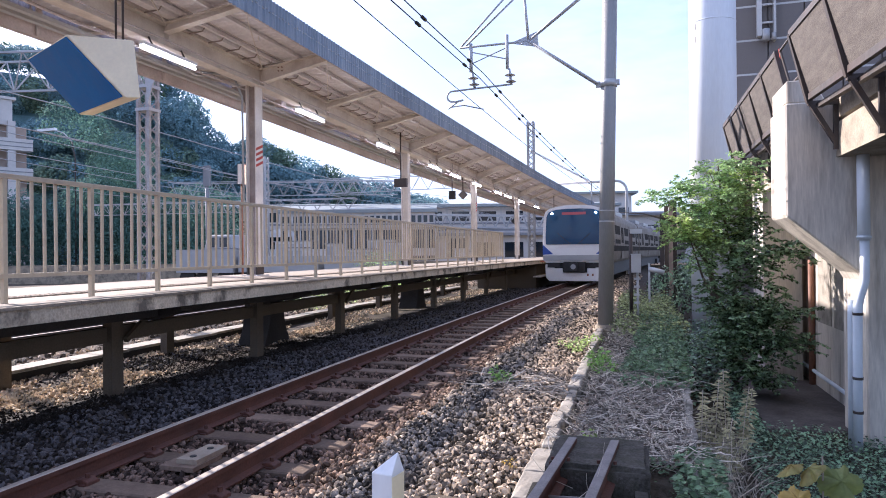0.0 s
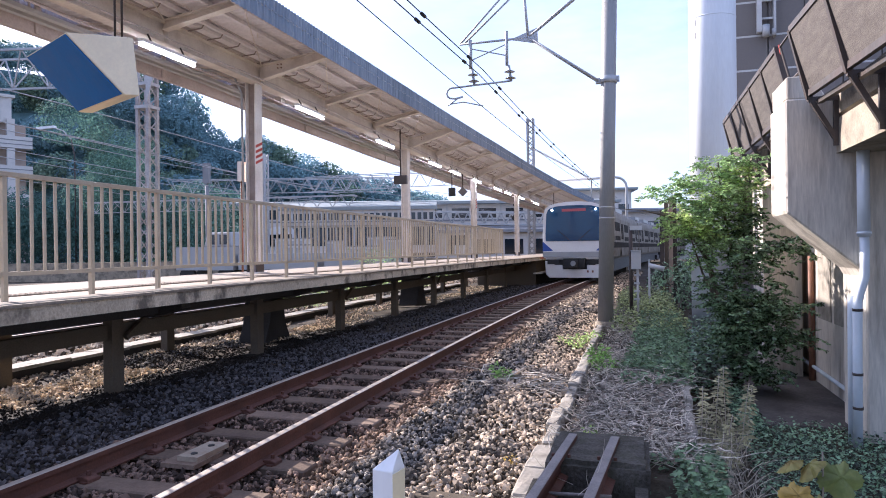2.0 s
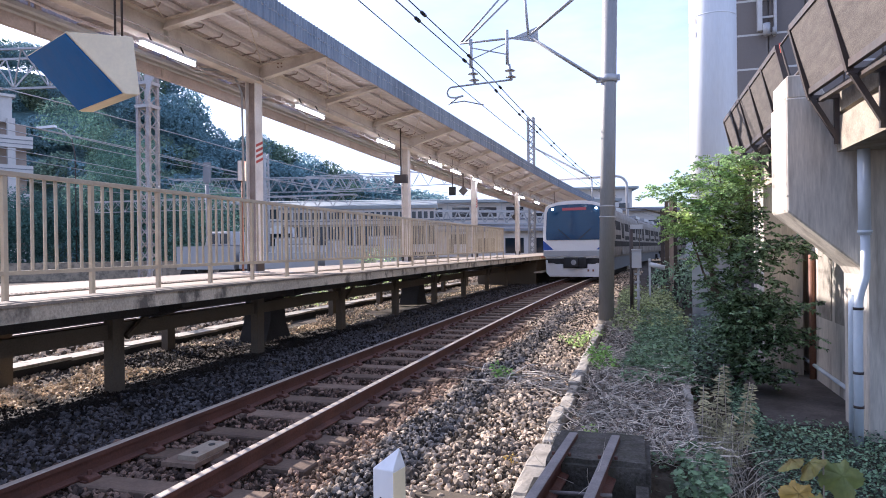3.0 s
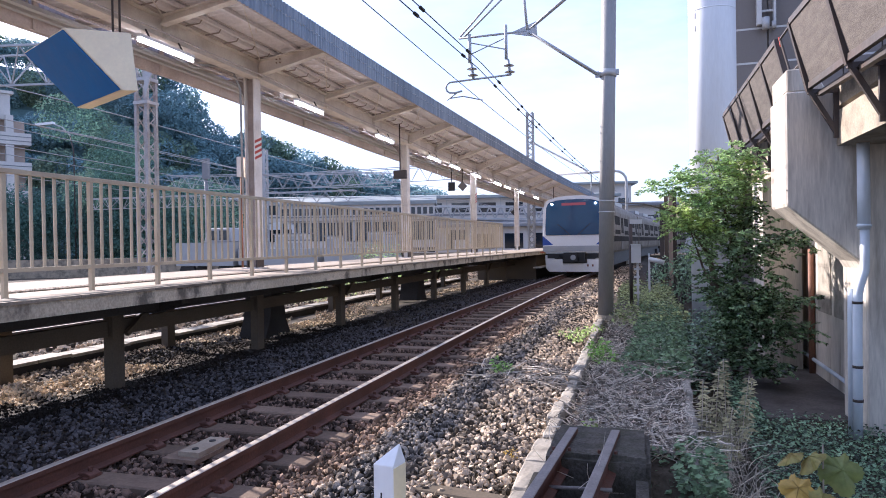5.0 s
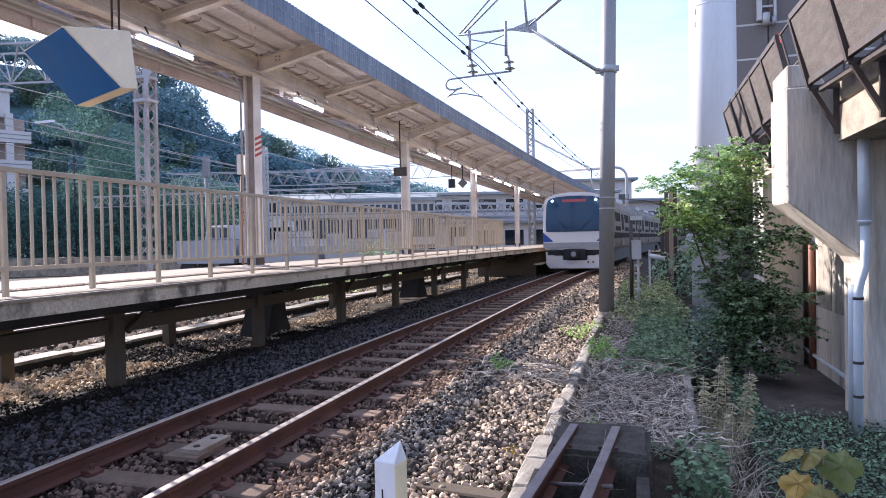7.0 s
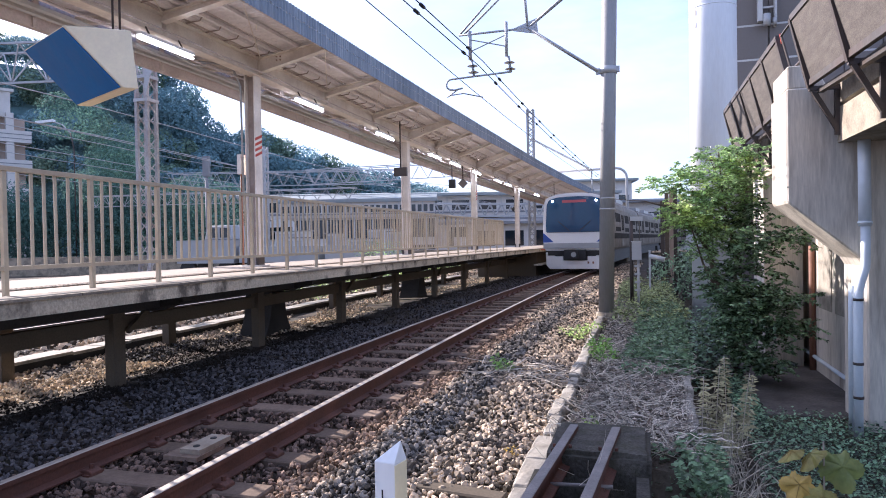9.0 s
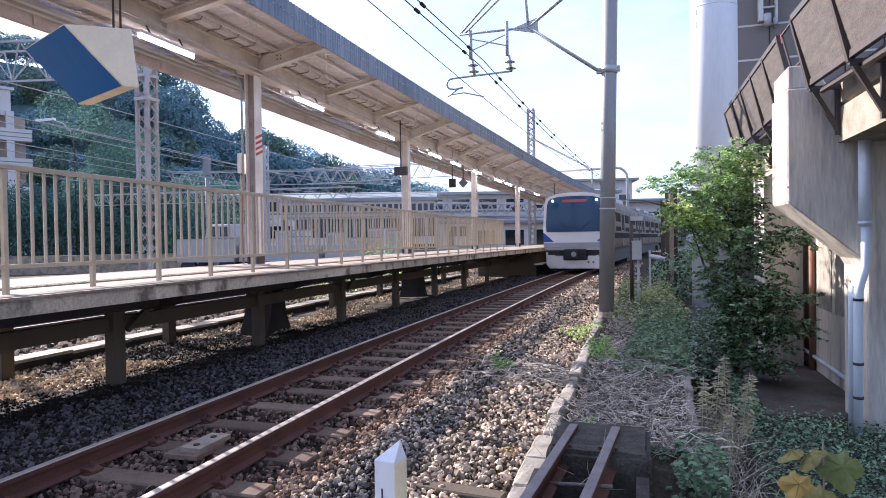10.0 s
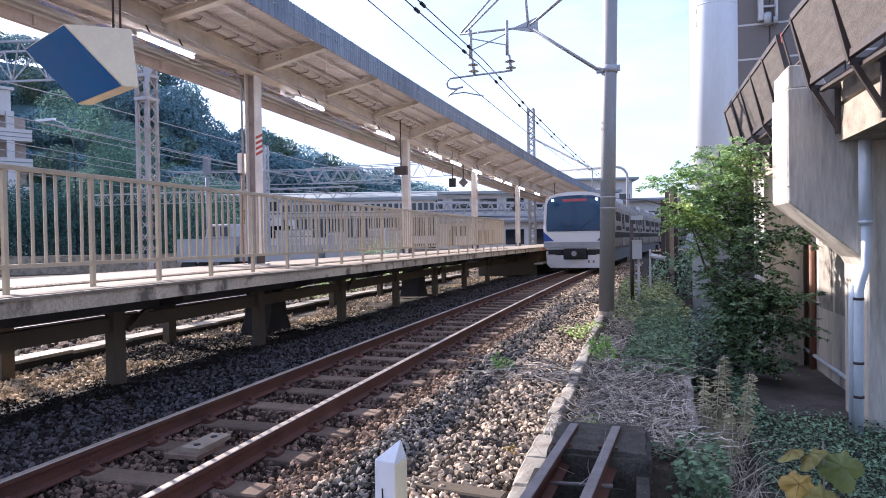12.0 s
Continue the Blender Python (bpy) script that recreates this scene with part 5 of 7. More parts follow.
def end_frame():
    t = thing("screen_end_frame", "narrow pale steel frame closing the end of the mesh screen", "steel frame")
    a, b, c, d = (1.86, 8.44, 3.56), (1.75, 8.44, 4.0), (1.75, 8.95, 4.0), (1.86, 8.95, 3.56)
    for p, q in ((a, b), (b, c), (c, d), (d, a)):
        bm = bmesh.new()
        beam(bm, p, q, 0.022, 0.022, up=(0.3, 0.2, 1))
        part("bar", bm, "dark_steel", t)
    bm = bmesh.new()
    beam(bm, (1.75, 9.0, 4.04), (1.77, 9.0, 3.92), 0.024, 0.02, up=(0, 1, 0))
    part("red_clip", bm, "red", t, "faded red clip")


road_screen(2.6, 8.35, 1.4, 0.045)
end_frame()
road_screen(9.12, 14.2, 1.02)


def white_tower():
    t = thing("white_column", "tall smooth white cylindrical column behind the road", "column")
    bm = bmesh.new()
    tube(bm, (1.812, 16.8, -1.0), (1.812, 16.8, 14), 0.527, n=64)
    part("shaft", bm, "column_paint", t)
    bm = bmesh.new()
    tube(bm, (1.812, 16.8, 6.92), (1.812, 16.8, 6.945), 0.532, n=64)
    part("joint_ring", bm, "column_paint", t)
    for z in (6.5, 6.8):
        bm = bmesh.new()
        box(bm, -0.022, 0.022, -0.004, 0.004, -0.07, 0.07)
        part("mark_bar", bm, "pole", t, "small dark painted mark").matrix_basis = pose(1.812, 16.8, z, 0, 0, -51) @ pose(0, -0.53, 0)


white_tower()


# ---------------------------------------------------------------- woods on the hill
def crown_cloud(centres, name, material, label, per, leaf, seed, squash=0.8):
    """Leaf clumps over rounded crowns: (x, y, z, radius)."""
    rng = np.random.default_rng(seed)
    vs, fs, k = [], [], 0
    for x, y, z, r in centres:
        n = int(per * r * r)
        d = rng.normal(size=(n, 3))
        d /= np.linalg.norm(d, axis=1)[:, None]
        lobes = rng.normal(size=(7, 3))
        lobes /= np.linalg.norm(lobes, axis=1)[:, None]
        swell = 0.72 + 0.38 * np.clip((d @ lobes.T).max(1), 0, 1) ** 3
        c = np.array([x, y, z]) + d * (r * swell * rng.uniform(0.8, 1.06, n))[:, None] * np.array([1, 1, squash])
        face = d + rng.normal(size=(n, 3)) * 0.42 + np.array([0, 0, 0.25])
        a = np.cross(face, rng.normal(size=(n, 3)))
        a *= (leaf * rng.uniform(0.8, 1.7, n) / np.maximum(np.linalg.norm(a, axis=1), 1e-6))[:, None]
        b = np.cross(face, a)
        b *= (leaf * rng.uniform(0.5, 1.1, n) / np.maximum(np.linalg.norm(b, axis=1), 1e-6))[:, None]
        quad = np.stack([c - a, c - b * 0.8, c + a, c + b], 1)
        vs.append(quad.reshape(-1, 3))
        fs.append((np.arange(n * 4) + k).reshape(-1, 4))
        k += n * 4
    return from_arrays(name, np.concatenate(vs), np.concatenate(fs), material, label, "trees")


def hill():
    # crest heights along bearings, from the left to the far end
    crest = [(-150, 60, 34), (-125, 78, 36), (-103, 85, 35), (-92, 88, 33), (-84, 90, 31.5), (-76, 92.5, 28.6), (-70, 94, 23.8), (-66, 95.5, 18.6), (-62.5, 96.5, 19.6), (-59, 97.5, 19.0), (-56, 98.5, 16.8), (-52, 99.5, 16), (-48, 101, 14.3), (-45.5, 102, 11.6), (-41.5, 103, 12.4), (-38, 104, 10.6), (-30, 108, 9)]
    bm = bmesh.new()
    rows = []
    crest = [(x, y, z * (1.09 if x < -65 else 1.0) + 0.5) for x, y, z in crest]
    for x, y, z in crest:
        d = Vector((x, y, 0)).normalized()
        rows.append([bm.verts.new((x + d.x * o, y + d.y * o, h)) for o, h in ((-30 if x < -66 else -9, -1), (-18 if x < -66 else -6, z * 0.27), (-6 if x < -66 else -3, z * 0.64), (8, z * 0.9), (40, z * 0.8), (90, -1))])
    for r0, r1 in zip(rows, rows[1:]):
        for i in range(len(r0) - 1):
            bm.faces.new((r0[i], r1[i], r1[i + 1], r0[i + 1]))
    bmesh.ops.recalc_face_normals(bm, faces=bm.faces)
    solid("wooded_hill", bm, "woods", "steep wooded hillside behind the station, green blued for haze", "hill", kind="structure")
    rng = random.Random(4)
    dark, light = [], []
    for (x0, y0, z0), (x1, y1, z1) in zip(crest, crest[1:]):
        n = max(2, int(math.hypot(x1 - x0, y1 - y0) / 2.0))
        for i in range(n):
            t = i / n
            x, y, z = x0 + (x1 - x0) * t, y0 + (y1 - y0) * t, z0 + (z1 - z0) * t
            d = Vector((x, y, 0)).normalized()
            for o, h in ((0, 0.93), (-7, 0.74), (-13, 0.54), (-19, 0.36), (-25, 0.18), (-29, 0.06)):
                if x > -66 and o < -8:
                    continue
                r = rng.uniform(2.2, 3.8)
                o += rng.uniform(-2, 2)
                p = (x + d.x * o + rng.uniform(-1.2, 1.2), y + d.y * o, max(1.5, z * h - r * 0.25 + rng.uniform(-0.8, 0.8)), r)
                (light if rng.random() < 0.22 else dark).append(p)
    crown_cloud(dark, "woods_dark", "woods", "dense woodland on the hill, green blued for haze", 150, 0.19, 11)
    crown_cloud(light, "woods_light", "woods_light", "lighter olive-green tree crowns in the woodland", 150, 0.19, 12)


hill()


# ---------------------------------------------------------------- leaves and grass
def leaf_mesh(spots, ways, ups, sizes, width=0.6, fold=0.12):
    """Folded pointed leaves: arrays of corners and triangles."""
    spots, ways, ups, sizes = (np.asarray(a, dtype=float) for a in (spots, ways, ups, sizes))
    ways /= np.linalg.norm(ways, axis=1)[:, None]
    side = np.cross(ways, ups)
    side /= np.maximum(np.linalg.norm(side, axis=1), 1e-6)[:, None]
    up = np.cross(side, ways)
    s = sizes[:, None]
    v = np.stack([spots, spots + ways * s * 0.5 - up * s * fold, spots + ways * s * 0.42 - side * s * width / 2, spots + ways * s - up * s * 0.12, spots + ways * s * 0.42 + side * s * width / 2], 1)
    tri = np.array([[0, 1, 2], [2, 1, 3], [0, 4, 1], [4, 3, 1]])
    f = tri[None] + (np.arange(len(spots)) * 5)[:, None, None]
    return v.reshape(-1, 3), f.reshape(-1, 3)


def leaf_clusters(clusters, per, size, seed, flat=0.5, droop=0.3):
    """Leaves in clusters (x, y, z, radius), turned outward and up."""
    rng = np.random.default_rng(seed)
    sp, wy, up, sz = [], [], [], []
    for x, y, z, r in clusters:
        n = max(3, int(per * r * r))
        d = rng.normal(size=(n, 3))
        d /= np.linalg.norm(d, axis=1)[:, None]
        sp.append(np.array([x, y, z]) + d * r * rng.uniform(0.25, 1.0, (n, 1)) ** 0.6 * np.array([1, 1, 0.75]))
        wy.append(d * np.array([1, 1, 0.4]) + rng.normal(size=(n, 3)) * 0.5 - np.array([0, 0, droop]))
        up.append(np.array([0, 0, 1.0]) + rng.normal(size=(n, 3)) * flat)
        sz.append(rng.uniform(0.6, 1.25, n) * size)
    return np.concatenate(sp), np.concatenate(wy), np.concatenate(up), np.concatenate(sz)


def leaf_sprays(clusters, sprays, length, size, seed, droop=0.5):
    """Feathery twigs of paired leaflets springing out of clusters (x, y, z, radius)."""
    rng = np.random.default_rng(seed)
    sp, wy, up, sz = [], [], [], []
    for x, y, z, r in clusters:
        for _ in range(max(3, int(sprays * r / 0.25))):
            a = rng.uniform(0, 2 * math.pi)
            d = np.array([math.cos(a), math.sin(a), rng.uniform(-0.1, 0.75)])
            d /= np.linalg.norm(d)
            p = np.array([x, y, z]) + d * r * rng.uniform(0.0, 0.8)
            ln = length * rng.uniform(0.6, 1.3)
            pairs = max(4, int(ln / (size * 0.52)))
            roll = rng.normal(size=3) * 0.3
            for k in range(pairs):
                d = d - np.array([0, 0, droop / pairs])
                d /= np.linalg.norm(d)
                p = p + d * ln / pairs
                side = np.cross(d, np.array([0, 0, 1.0]) + roll)
                s = size * (0.75 + 0.5 * math.sin(math.pi * (k + 1) / (pairs + 1))) * rng.uniform(0.8, 1.15)
                for w in (-1, 1):
                    sp.append(p)
                    wy.append(side * w + d * 0.55 + rng.normal(size=3) * 0.3 - np.array([0, 0, 0.15]))
                    up.append(np.array([0, 0, 1.0]) + roll + rng.normal(size=3) * 0.4)
                    sz.append(s)
    return np.array(sp), np.array(wy), np.array(up), np.array(sz)


def crown_part(name, clusters, per, size, seed, material, parent, label="", feathery=0.0, **k):
    v, f = leaf_mesh(*(leaf_sprays(clusters, per, feathery, size, seed) if feathery else leaf_clusters(clusters, per, size, seed)), **k)
    ob = from_arrays(name, v, f, material, label, "")
    for key in ("category", "kind"):
        if key in ob:
            del ob[key]
    if not label and "label" in ob:
        del ob["label"]
    ob.parent = parent
    return ob


def ground_leaves(name, area, n, size, seed, material, label, clump=1.6, cut=0.0, lift=0.10):
    """Creeping leaves over the ground. area: a function of two random numbers to (x, y, z)."""
    rng = np.random.default_rng(seed)
    sp = []
    while len(sp) < n:
        x, y, z = area(rng.random(), rng.random())
        if noise.noise((x * clump, y * clump, seed)) > cut + rng.uniform(-0.15, 0.15):
            sp.append((x, y, z + lift * rng.random() ** 1.5))
    wy = rng.normal(size=(n, 3)) * np.array([1, 1, 0.3])
    up = np.array([0, -0.15, 1.0]) + rng.normal(size=(n, 3)) * 0.4
    v, f = leaf_mesh(np.array(sp), wy, up, rng.uniform(0.6, 1.3, n) * size, width=0.85)
    return from_arrays(name, v, f, material, label, "ground cover")


def strands(name, roots, seed, material, label, length=(0.2, 0.6), lie=0.8, r=0.003, lean=(0, 0), parent=None, curl=0.0, cap=9.0):
    """Dry stalks and blades, each a thin three-sided bent stem."""
    rng = np.random.default_rng(seed)
    vs, fs, k = [], [], 0
    for x, y, z in roots:
        ln = rng.uniform(*length)
        a = rng.uniform(0, 2 * math.pi)
        d = Vector((math.cos(a) * lie + lean[0], math.sin(a) * lie + lean[1], (1 - lie) + 0.05))
        d.normalize()
        p = Vector((x, y, z))
        rad = r * rng.uniform(0.6, 1.5)
        bend = Vector(rng.normal(size=3)) * 0.55
        m = 7 if curl else 5
        for i in range(m):
            s = d.cross(Vector((0, 0, 1)))
            s = s.normalized() if s.length > 1e-3 else Vector((1, 0, 0))
            t = s.cross(d)
            w = rad * (1 - 0.8 * i / (m - 1))
            vs += [tuple(p + s * w), tuple(p - s * w * 0.5 + t * w * 0.87), tuple(p - s * w * 0.5 - t * w * 0.87)]
            p = p + d * ln / (m - 1)
            d = (d + bend * 0.3 + Vector(rng.normal(size=3)) * curl * Vector((1, 1, 0.35)) + Vector((0, 0, -0.10 if lie < 0.5 else -0.02))).normalized()
            p.z = min(max(p.z, z - 0.02), z + cap)
        for i in range(m - 1):
            for j in range(3):
                q = k + i * 3
                fs.append((q + j, q + (j + 1) % 3, q + 3 + (j + 1) % 3, q + 3 + j))
        k += m * 3
    ob = from_arrays(name, np.array(vs), np.array(fs), material, label, "dry grass")
    ob.parent = parent
    return ob


def roadside_shrub():
    t = thing("roadside_shrub", "tall leafy green shrub growing below the elevated road", "shrub")
    rng = random.Random(8)
    bm = bmesh.new()
    tips = []
    root = Vector((1.55, 11.6, -0.76))
    limbs = [((1.5, 11.5, 0.6), (1.65, 11.4, 1.8), (1.7, 11.2, 2.95)), ((1.25, 11.4, 0.9), (1.05, 11.3, 1.6), (0.9, 11.2, 2.1)), ((1.3, 11.2, 0.5), (1.0, 10.9, 1.1), (0.8, 10.8, 1.75)),
             ((1.1, 11.2, 1.3), (0.7, 11.0, 1.95), (0.12, 10.9, 2.12)), ((1.5, 11.2, 1.2), (1.3, 11.0, 2.2), (1.25, 11.0, 2.85))]
    for limb in limbs:
        pts = [root, *[Vector(p) for p in limb]]
        for i, (a, b) in enumerate(zip(pts, pts[1:])):
            tube(bm, a, b, 0.035 - 0.009 * i, 0.026 - 0.008 * i, n=7)
        for _ in range(7):
            i = rng.choice((1, 2))
            a = pts[i].lerp(pts[i + 1], rng.random())
            b = a + Vector((rng.uniform(-0.45, 0.45), rng.uniform(-0.45, 0.35), rng.uniform(-0.05, 0.45)))
            tube(bm, a, b, 0.010, 0.004, n=5)
            tips.append(b)
        tips.append(pts[-1])
    part("trunk", bm, "bark", t)
    def cloud(*spots):
        return [(x + rng.gauss(0, w * 0.5), 10.95 + rng.gauss(0, 0.22), z + rng.gauss(0, h * 0.5), rng.uniform(0.11, 0.21)) for x, z, w, h, n in spots for _ in range(max(2, round(n * 0.88)))]

    high = cloud((1.55, 2.72, 0.30, 0.22, 9), (1.25, 2.5, 0.34, 0.26, 11), (1.55, 2.35, 0.34, 0.24, 9), (1.2, 2.15, 0.36, 0.22, 9), (0.78, 2.5, 0.18, 0.22, 7), (0.72, 2.25, 0.2, 0.16, 4),
                 (1.1, 1.95, 0.34, 0.2, 7), (0.95, 1.5, 0.3, 0.22, 8), (1.25, 1.7, 0.25, 0.3, 8), (1.05, 1.25, 0.2, 0.14, 4))
    high += [(0.5, 11.0, 2.38, 0.13), (0.36, 10.95, 2.36, 0.10), (0.22, 10.92, 2.31, 0.09), (0.10, 10.9, 2.30, 0.08), (0.55, 11.0, 2.5, 0.12), (0.45, 11.0, 1.98, 0.10), (0.58, 11.0, 1.95, 0.12), (0.4, 11.0, 2.42, 0.10), (0.6, 11.0, 2.15, 0.12)]
    # Lighter leaves carry the sunlight, darker glossy ones the shade, in their colour.
    sunny = cloud((0.88, 1.9, 0.22, 0.16, 13), (0.72, 1.74, 0.16, 0.10, 8), (1.1, 2.3, 0.4, 0.3, 5), (1.5, 2.6, 0.3, 0.2, 5), (1.05, 1.75, 0.2, 0.12, 4))
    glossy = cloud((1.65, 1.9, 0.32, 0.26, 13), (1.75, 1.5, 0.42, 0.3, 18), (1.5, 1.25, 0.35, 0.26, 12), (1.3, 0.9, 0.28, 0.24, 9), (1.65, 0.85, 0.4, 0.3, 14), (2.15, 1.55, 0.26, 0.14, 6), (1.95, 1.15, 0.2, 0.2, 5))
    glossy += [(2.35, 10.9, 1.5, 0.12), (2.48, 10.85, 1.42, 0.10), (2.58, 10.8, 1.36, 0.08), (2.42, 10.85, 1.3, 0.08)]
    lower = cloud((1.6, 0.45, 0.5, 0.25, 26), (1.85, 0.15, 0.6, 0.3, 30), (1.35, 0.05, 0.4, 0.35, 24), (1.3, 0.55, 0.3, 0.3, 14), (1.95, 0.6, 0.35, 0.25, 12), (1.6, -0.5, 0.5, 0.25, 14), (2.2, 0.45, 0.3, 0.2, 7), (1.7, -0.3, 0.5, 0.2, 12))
    crown_part("crown", [(p.x, p.y, p.z, rng.uniform(0.13, 0.22)) for p in tips if p.x > 0.8 and p.z > 1.5] + high, 12, 0.054, 21, "leaf", t, feathery=0.23, width=0.6)
    crown_part("crown", sunny, 13, 0.056, 22, "leaf_light", t, "yellow-green leaves coloured light for sunshine", feathery=0.26, width=0.6)
    crown_part("glossy_crown", glossy, 11, 0.056, 24, "leaf_glossy", t, "glossy green leaves coloured dark for shade", feathery=0.2, width=0.7)
    crown_part("lower_crown", lower, 14, 0.058, 23, "leaf_glossy", t, "lower green leaves coloured dark for shade", feathery=0.22, width=0.65)


roadside_shrub()


def strip_point(u, w):
    y = 5.4 + 11 * w ** 1.5
    return (-0.58 + u * (pit_edge(y) + 0.56), y, -0.14)


def strip_right(u, w):
    y = 8.2 + 9 * w ** 1.3
    e = pit_edge(y)
    return (e + 0.08 - 0.85 * u ** 1.2, y, -0.12)


def pit_point(u, w):
    y = 2.2 + 8.5 * w
    reach = 2.7 if y < 8.6 + 0.35 * math.sin(5 * u) else 0.9
    clear = 0.62 if y > 5.4 else 0.3
    return (pit_edge(y) + clear + (reach - clear) * u, y, -0.74)


rng = np.random.default_rng(3)
M["litter"] = surface("litter", (0.23, 0.185, 0.145), 0.9, spec=0.15, vary=0.3, scale=1.5, fine=20, grain=0.2, bump=0.0, island=0.6)
ground_leaves("leaf_litter", strip_point, 3600, 0.06, 30, "litter", "brown dry leaf litter on the strip", 1.5, -0.6, 0.025)
strands("dry_grass", [strip_point(a, b) for a, b in rng.random((4200, 2))], 31, "vine", "matted greyish dry grass and vines on the strip", (0.1, 0.36), 0.9, 0.0048, curl=0.8, cap=0.09)
strands("dead_vines", [strip_point(a, b * 0.6) for a, b in rng.random((520, 2))], 32, "vine", "long pale dead vines lying on the strip", (0.3, 0.8), 0.92, 0.0062, curl=0.7, cap=0.12)
strands("ballast_stalks", [(-1.95 + 1.2 * a, 7.7 + 0.9 * b - 0.3 * a, -0.10) for a, b in rng.random((90, 2))], 38, "vine", "dry stalks lying across the ballast", (0.3, 0.9), 0.96, 0.006, curl=0.3, cap=0.06)
M["olive_leaf"] = surface("olive_leaf", (0.29, 0.33, 0.14), 0.6, vary=0.3, scale=1.2, fine=12, grain=0.2, bump=0.0, island=0.5, through_light=0.3)
M["creeper_leaf"] = surface("creeper_leaf", (0.17, 0.25, 0.13), 0.55, vary=0.3, scale=1.2, fine=12, grain=0.2, bump=0.0, island=0.45, through_light=0.3)
ground_leaves("creeper", strip_right, 8500, 0.06, 33, "creeper_leaf", "low green creeper spreading over the strip", 1.1, -0.12, 0.13)
ground_leaves("block_creeper", lambda u, w: (0.02 + 0.5 * u, 3.2 + 2.3 * w, -0.72 + 0.5 * min(1, max(0, (w - 0.4) * 2))), 1500, 0.05, 39, "creeper_leaf", "green creeper beside the concrete block", 1.5, -0.3, 0.15)
ground_leaves("far_creeper", lambda u, w: (-0.5 + 1.5 * u, 13 + 12 * w, -0.15), 5200, 0.07, 34, "olive_leaf", "olive-green weeds along the far strip", 0.9, -0.05, 0.25)
ground_leaves("pit_ivy", pit_point, 30000, 0.038, 35, "leaf_dark", "dark green ivy covering the lower ground", 0.8, -0.28, 0.16)
ground_leaves("pit_weeds", lambda u, w: (pit_edge(10 + 5 * w) + 0.15 + 0.8 * u, 10 + 6 * w, -0.7), 2400, 0.07, 36, "leaf_dark", "dark green weeds below the retaining wall", 1.0, -0.3, 0.7)


M["weed_leaf"] = surface("weed_leaf", (0.30, 0.48, 0.13), 0.4, vary=0.2, scale=3, fine=20, grain=0.2, bump=0.0, island=0.4, through_light=0.45)


def weed_clump(name, label, clusters, per, size, seed, material):
    v, f = leaf_mesh(*leaf_clusters(clusters, per, size, seed), width=0.75)
    return tagged(from_arrays(name, v, f, material, label, "weed"), label, "weed", "weeds beside the track")


weed_clump("weed", "small bright green weed among the ballast stones", [(-1.68, 8.15, -0.03, 0.11), (-1.58, 8.1, -0.05, 0.09), (-1.72, 8.2, 0.0, 0.08)], 3600, 0.055, 41, "weed_leaf")
weed_clump("weed", "bushy green weed growing against the kerb", [(-0.50, 9.3, 0.03, 0.19), (-0.40, 9.1, -0.03, 0.15), (-0.55, 9.6, 0.05, 0.15)], 3000, 0.06, 42, "weed_leaf")
weed_clump("weed", "pale green weeds spilling over the kerb onto the ballast", [(-1.05 + 0.06 * i, 11.2 + 0.22 * i, -0.08, 0.13) for i in range(7)] + [(-0.95, 11.0, -0.05, 0.14), (-1.2, 11.6, -0.08, 0.14)], 1800, 0.055, 43, "leaf_light")
weed_clump("weed", "tiny green weed beside the concrete block", [(-0.40, 5.75, -0.06, 0.07), (-0.33, 5.7, -0.08, 0.05)], 4000, 0.04, 44, "leaf_light")
weed_clump("weed", "small yellowing moss tuft at the kerb", [(-0.98, 5.05, -0.10, 0.06), (-0.93, 5.0, -0.1, 0.05)], 5000, 0.025, 45, "autumn")


def frond_weed(x, y, z, h, seed, lean):
    """An upright stalk with many pairs of narrow drooping leaves."""
    rng_ = random.Random(seed)
    t = thing("frond_weed", "tall drying weed with narrow paired leaves", "weed", "tall weeds in the pit")
    bm = bmesh.new()
    pts = [Vector((x + lean * (i / 8) ** 1.6, y - 0.05 * i / 8, z + h * i / 8)) for i in range(9)]
    bent(bm, pts, 0.004, n=5)
    part("stalk", bm, "straw", t)
    sp, wy, up, sz = [], [], [], []
    n = int(h * 36)
    for i in range(n):
        u = 0.25 + 0.75 * i / n
        j = min(int(u * 8), 7)
        p = pts[j].lerp(pts[j + 1], u * 8 - j)
        for s in (-1, 1):
            sp.append(p[:])
            g = rng_.uniform(-1.2, 1.2)
            wy.append((s * math.cos(g), math.sin(g), rng_.uniform(-0.55, 0.35)))
            up.append((rng_.uniform(-0.5, 0.5), -0.8, 0.7))
            sz.append(rng_.uniform(0.07, 0.12) * (1.15 - 0.5 * u))
    v, f = leaf_mesh(sp, wy, up, sz, width=0.32)
    ob = from_arrays("leaves", v, f, "dry_green", "", "")
    for key in ("category", "kind", "label"):
        if key in ob:
            del ob[key]
    ob.parent = t


M["dry_green"] = surface("dry_green", (0.42, 0.385, 0.23), 0.7, vary=0.3, scale=4, fine=30, grain=0.2, bump=0.0, island=0.3, through_light=0.3)
for i, (x, y, h, lean) in enumerate(((0.74, 7.1, 1.0, 0.05), (0.88, 7.3, 1.05, -0.03), (1.0, 7.2, 0.9, 0.08), (0.66, 6.9, 0.85, -0.03), (0.78, 6.7, 0.7, 0.08), (0.9, 6.8, 0.6, -0.08), (0.68, 6.4, 0.55, 0.06), (0.58, 6.7, 0.95, 0.02), (1.08, 7.4, 0.85, 0.06))):
    frond_weed(x, y, -0.75, h, 50 + i, lean)
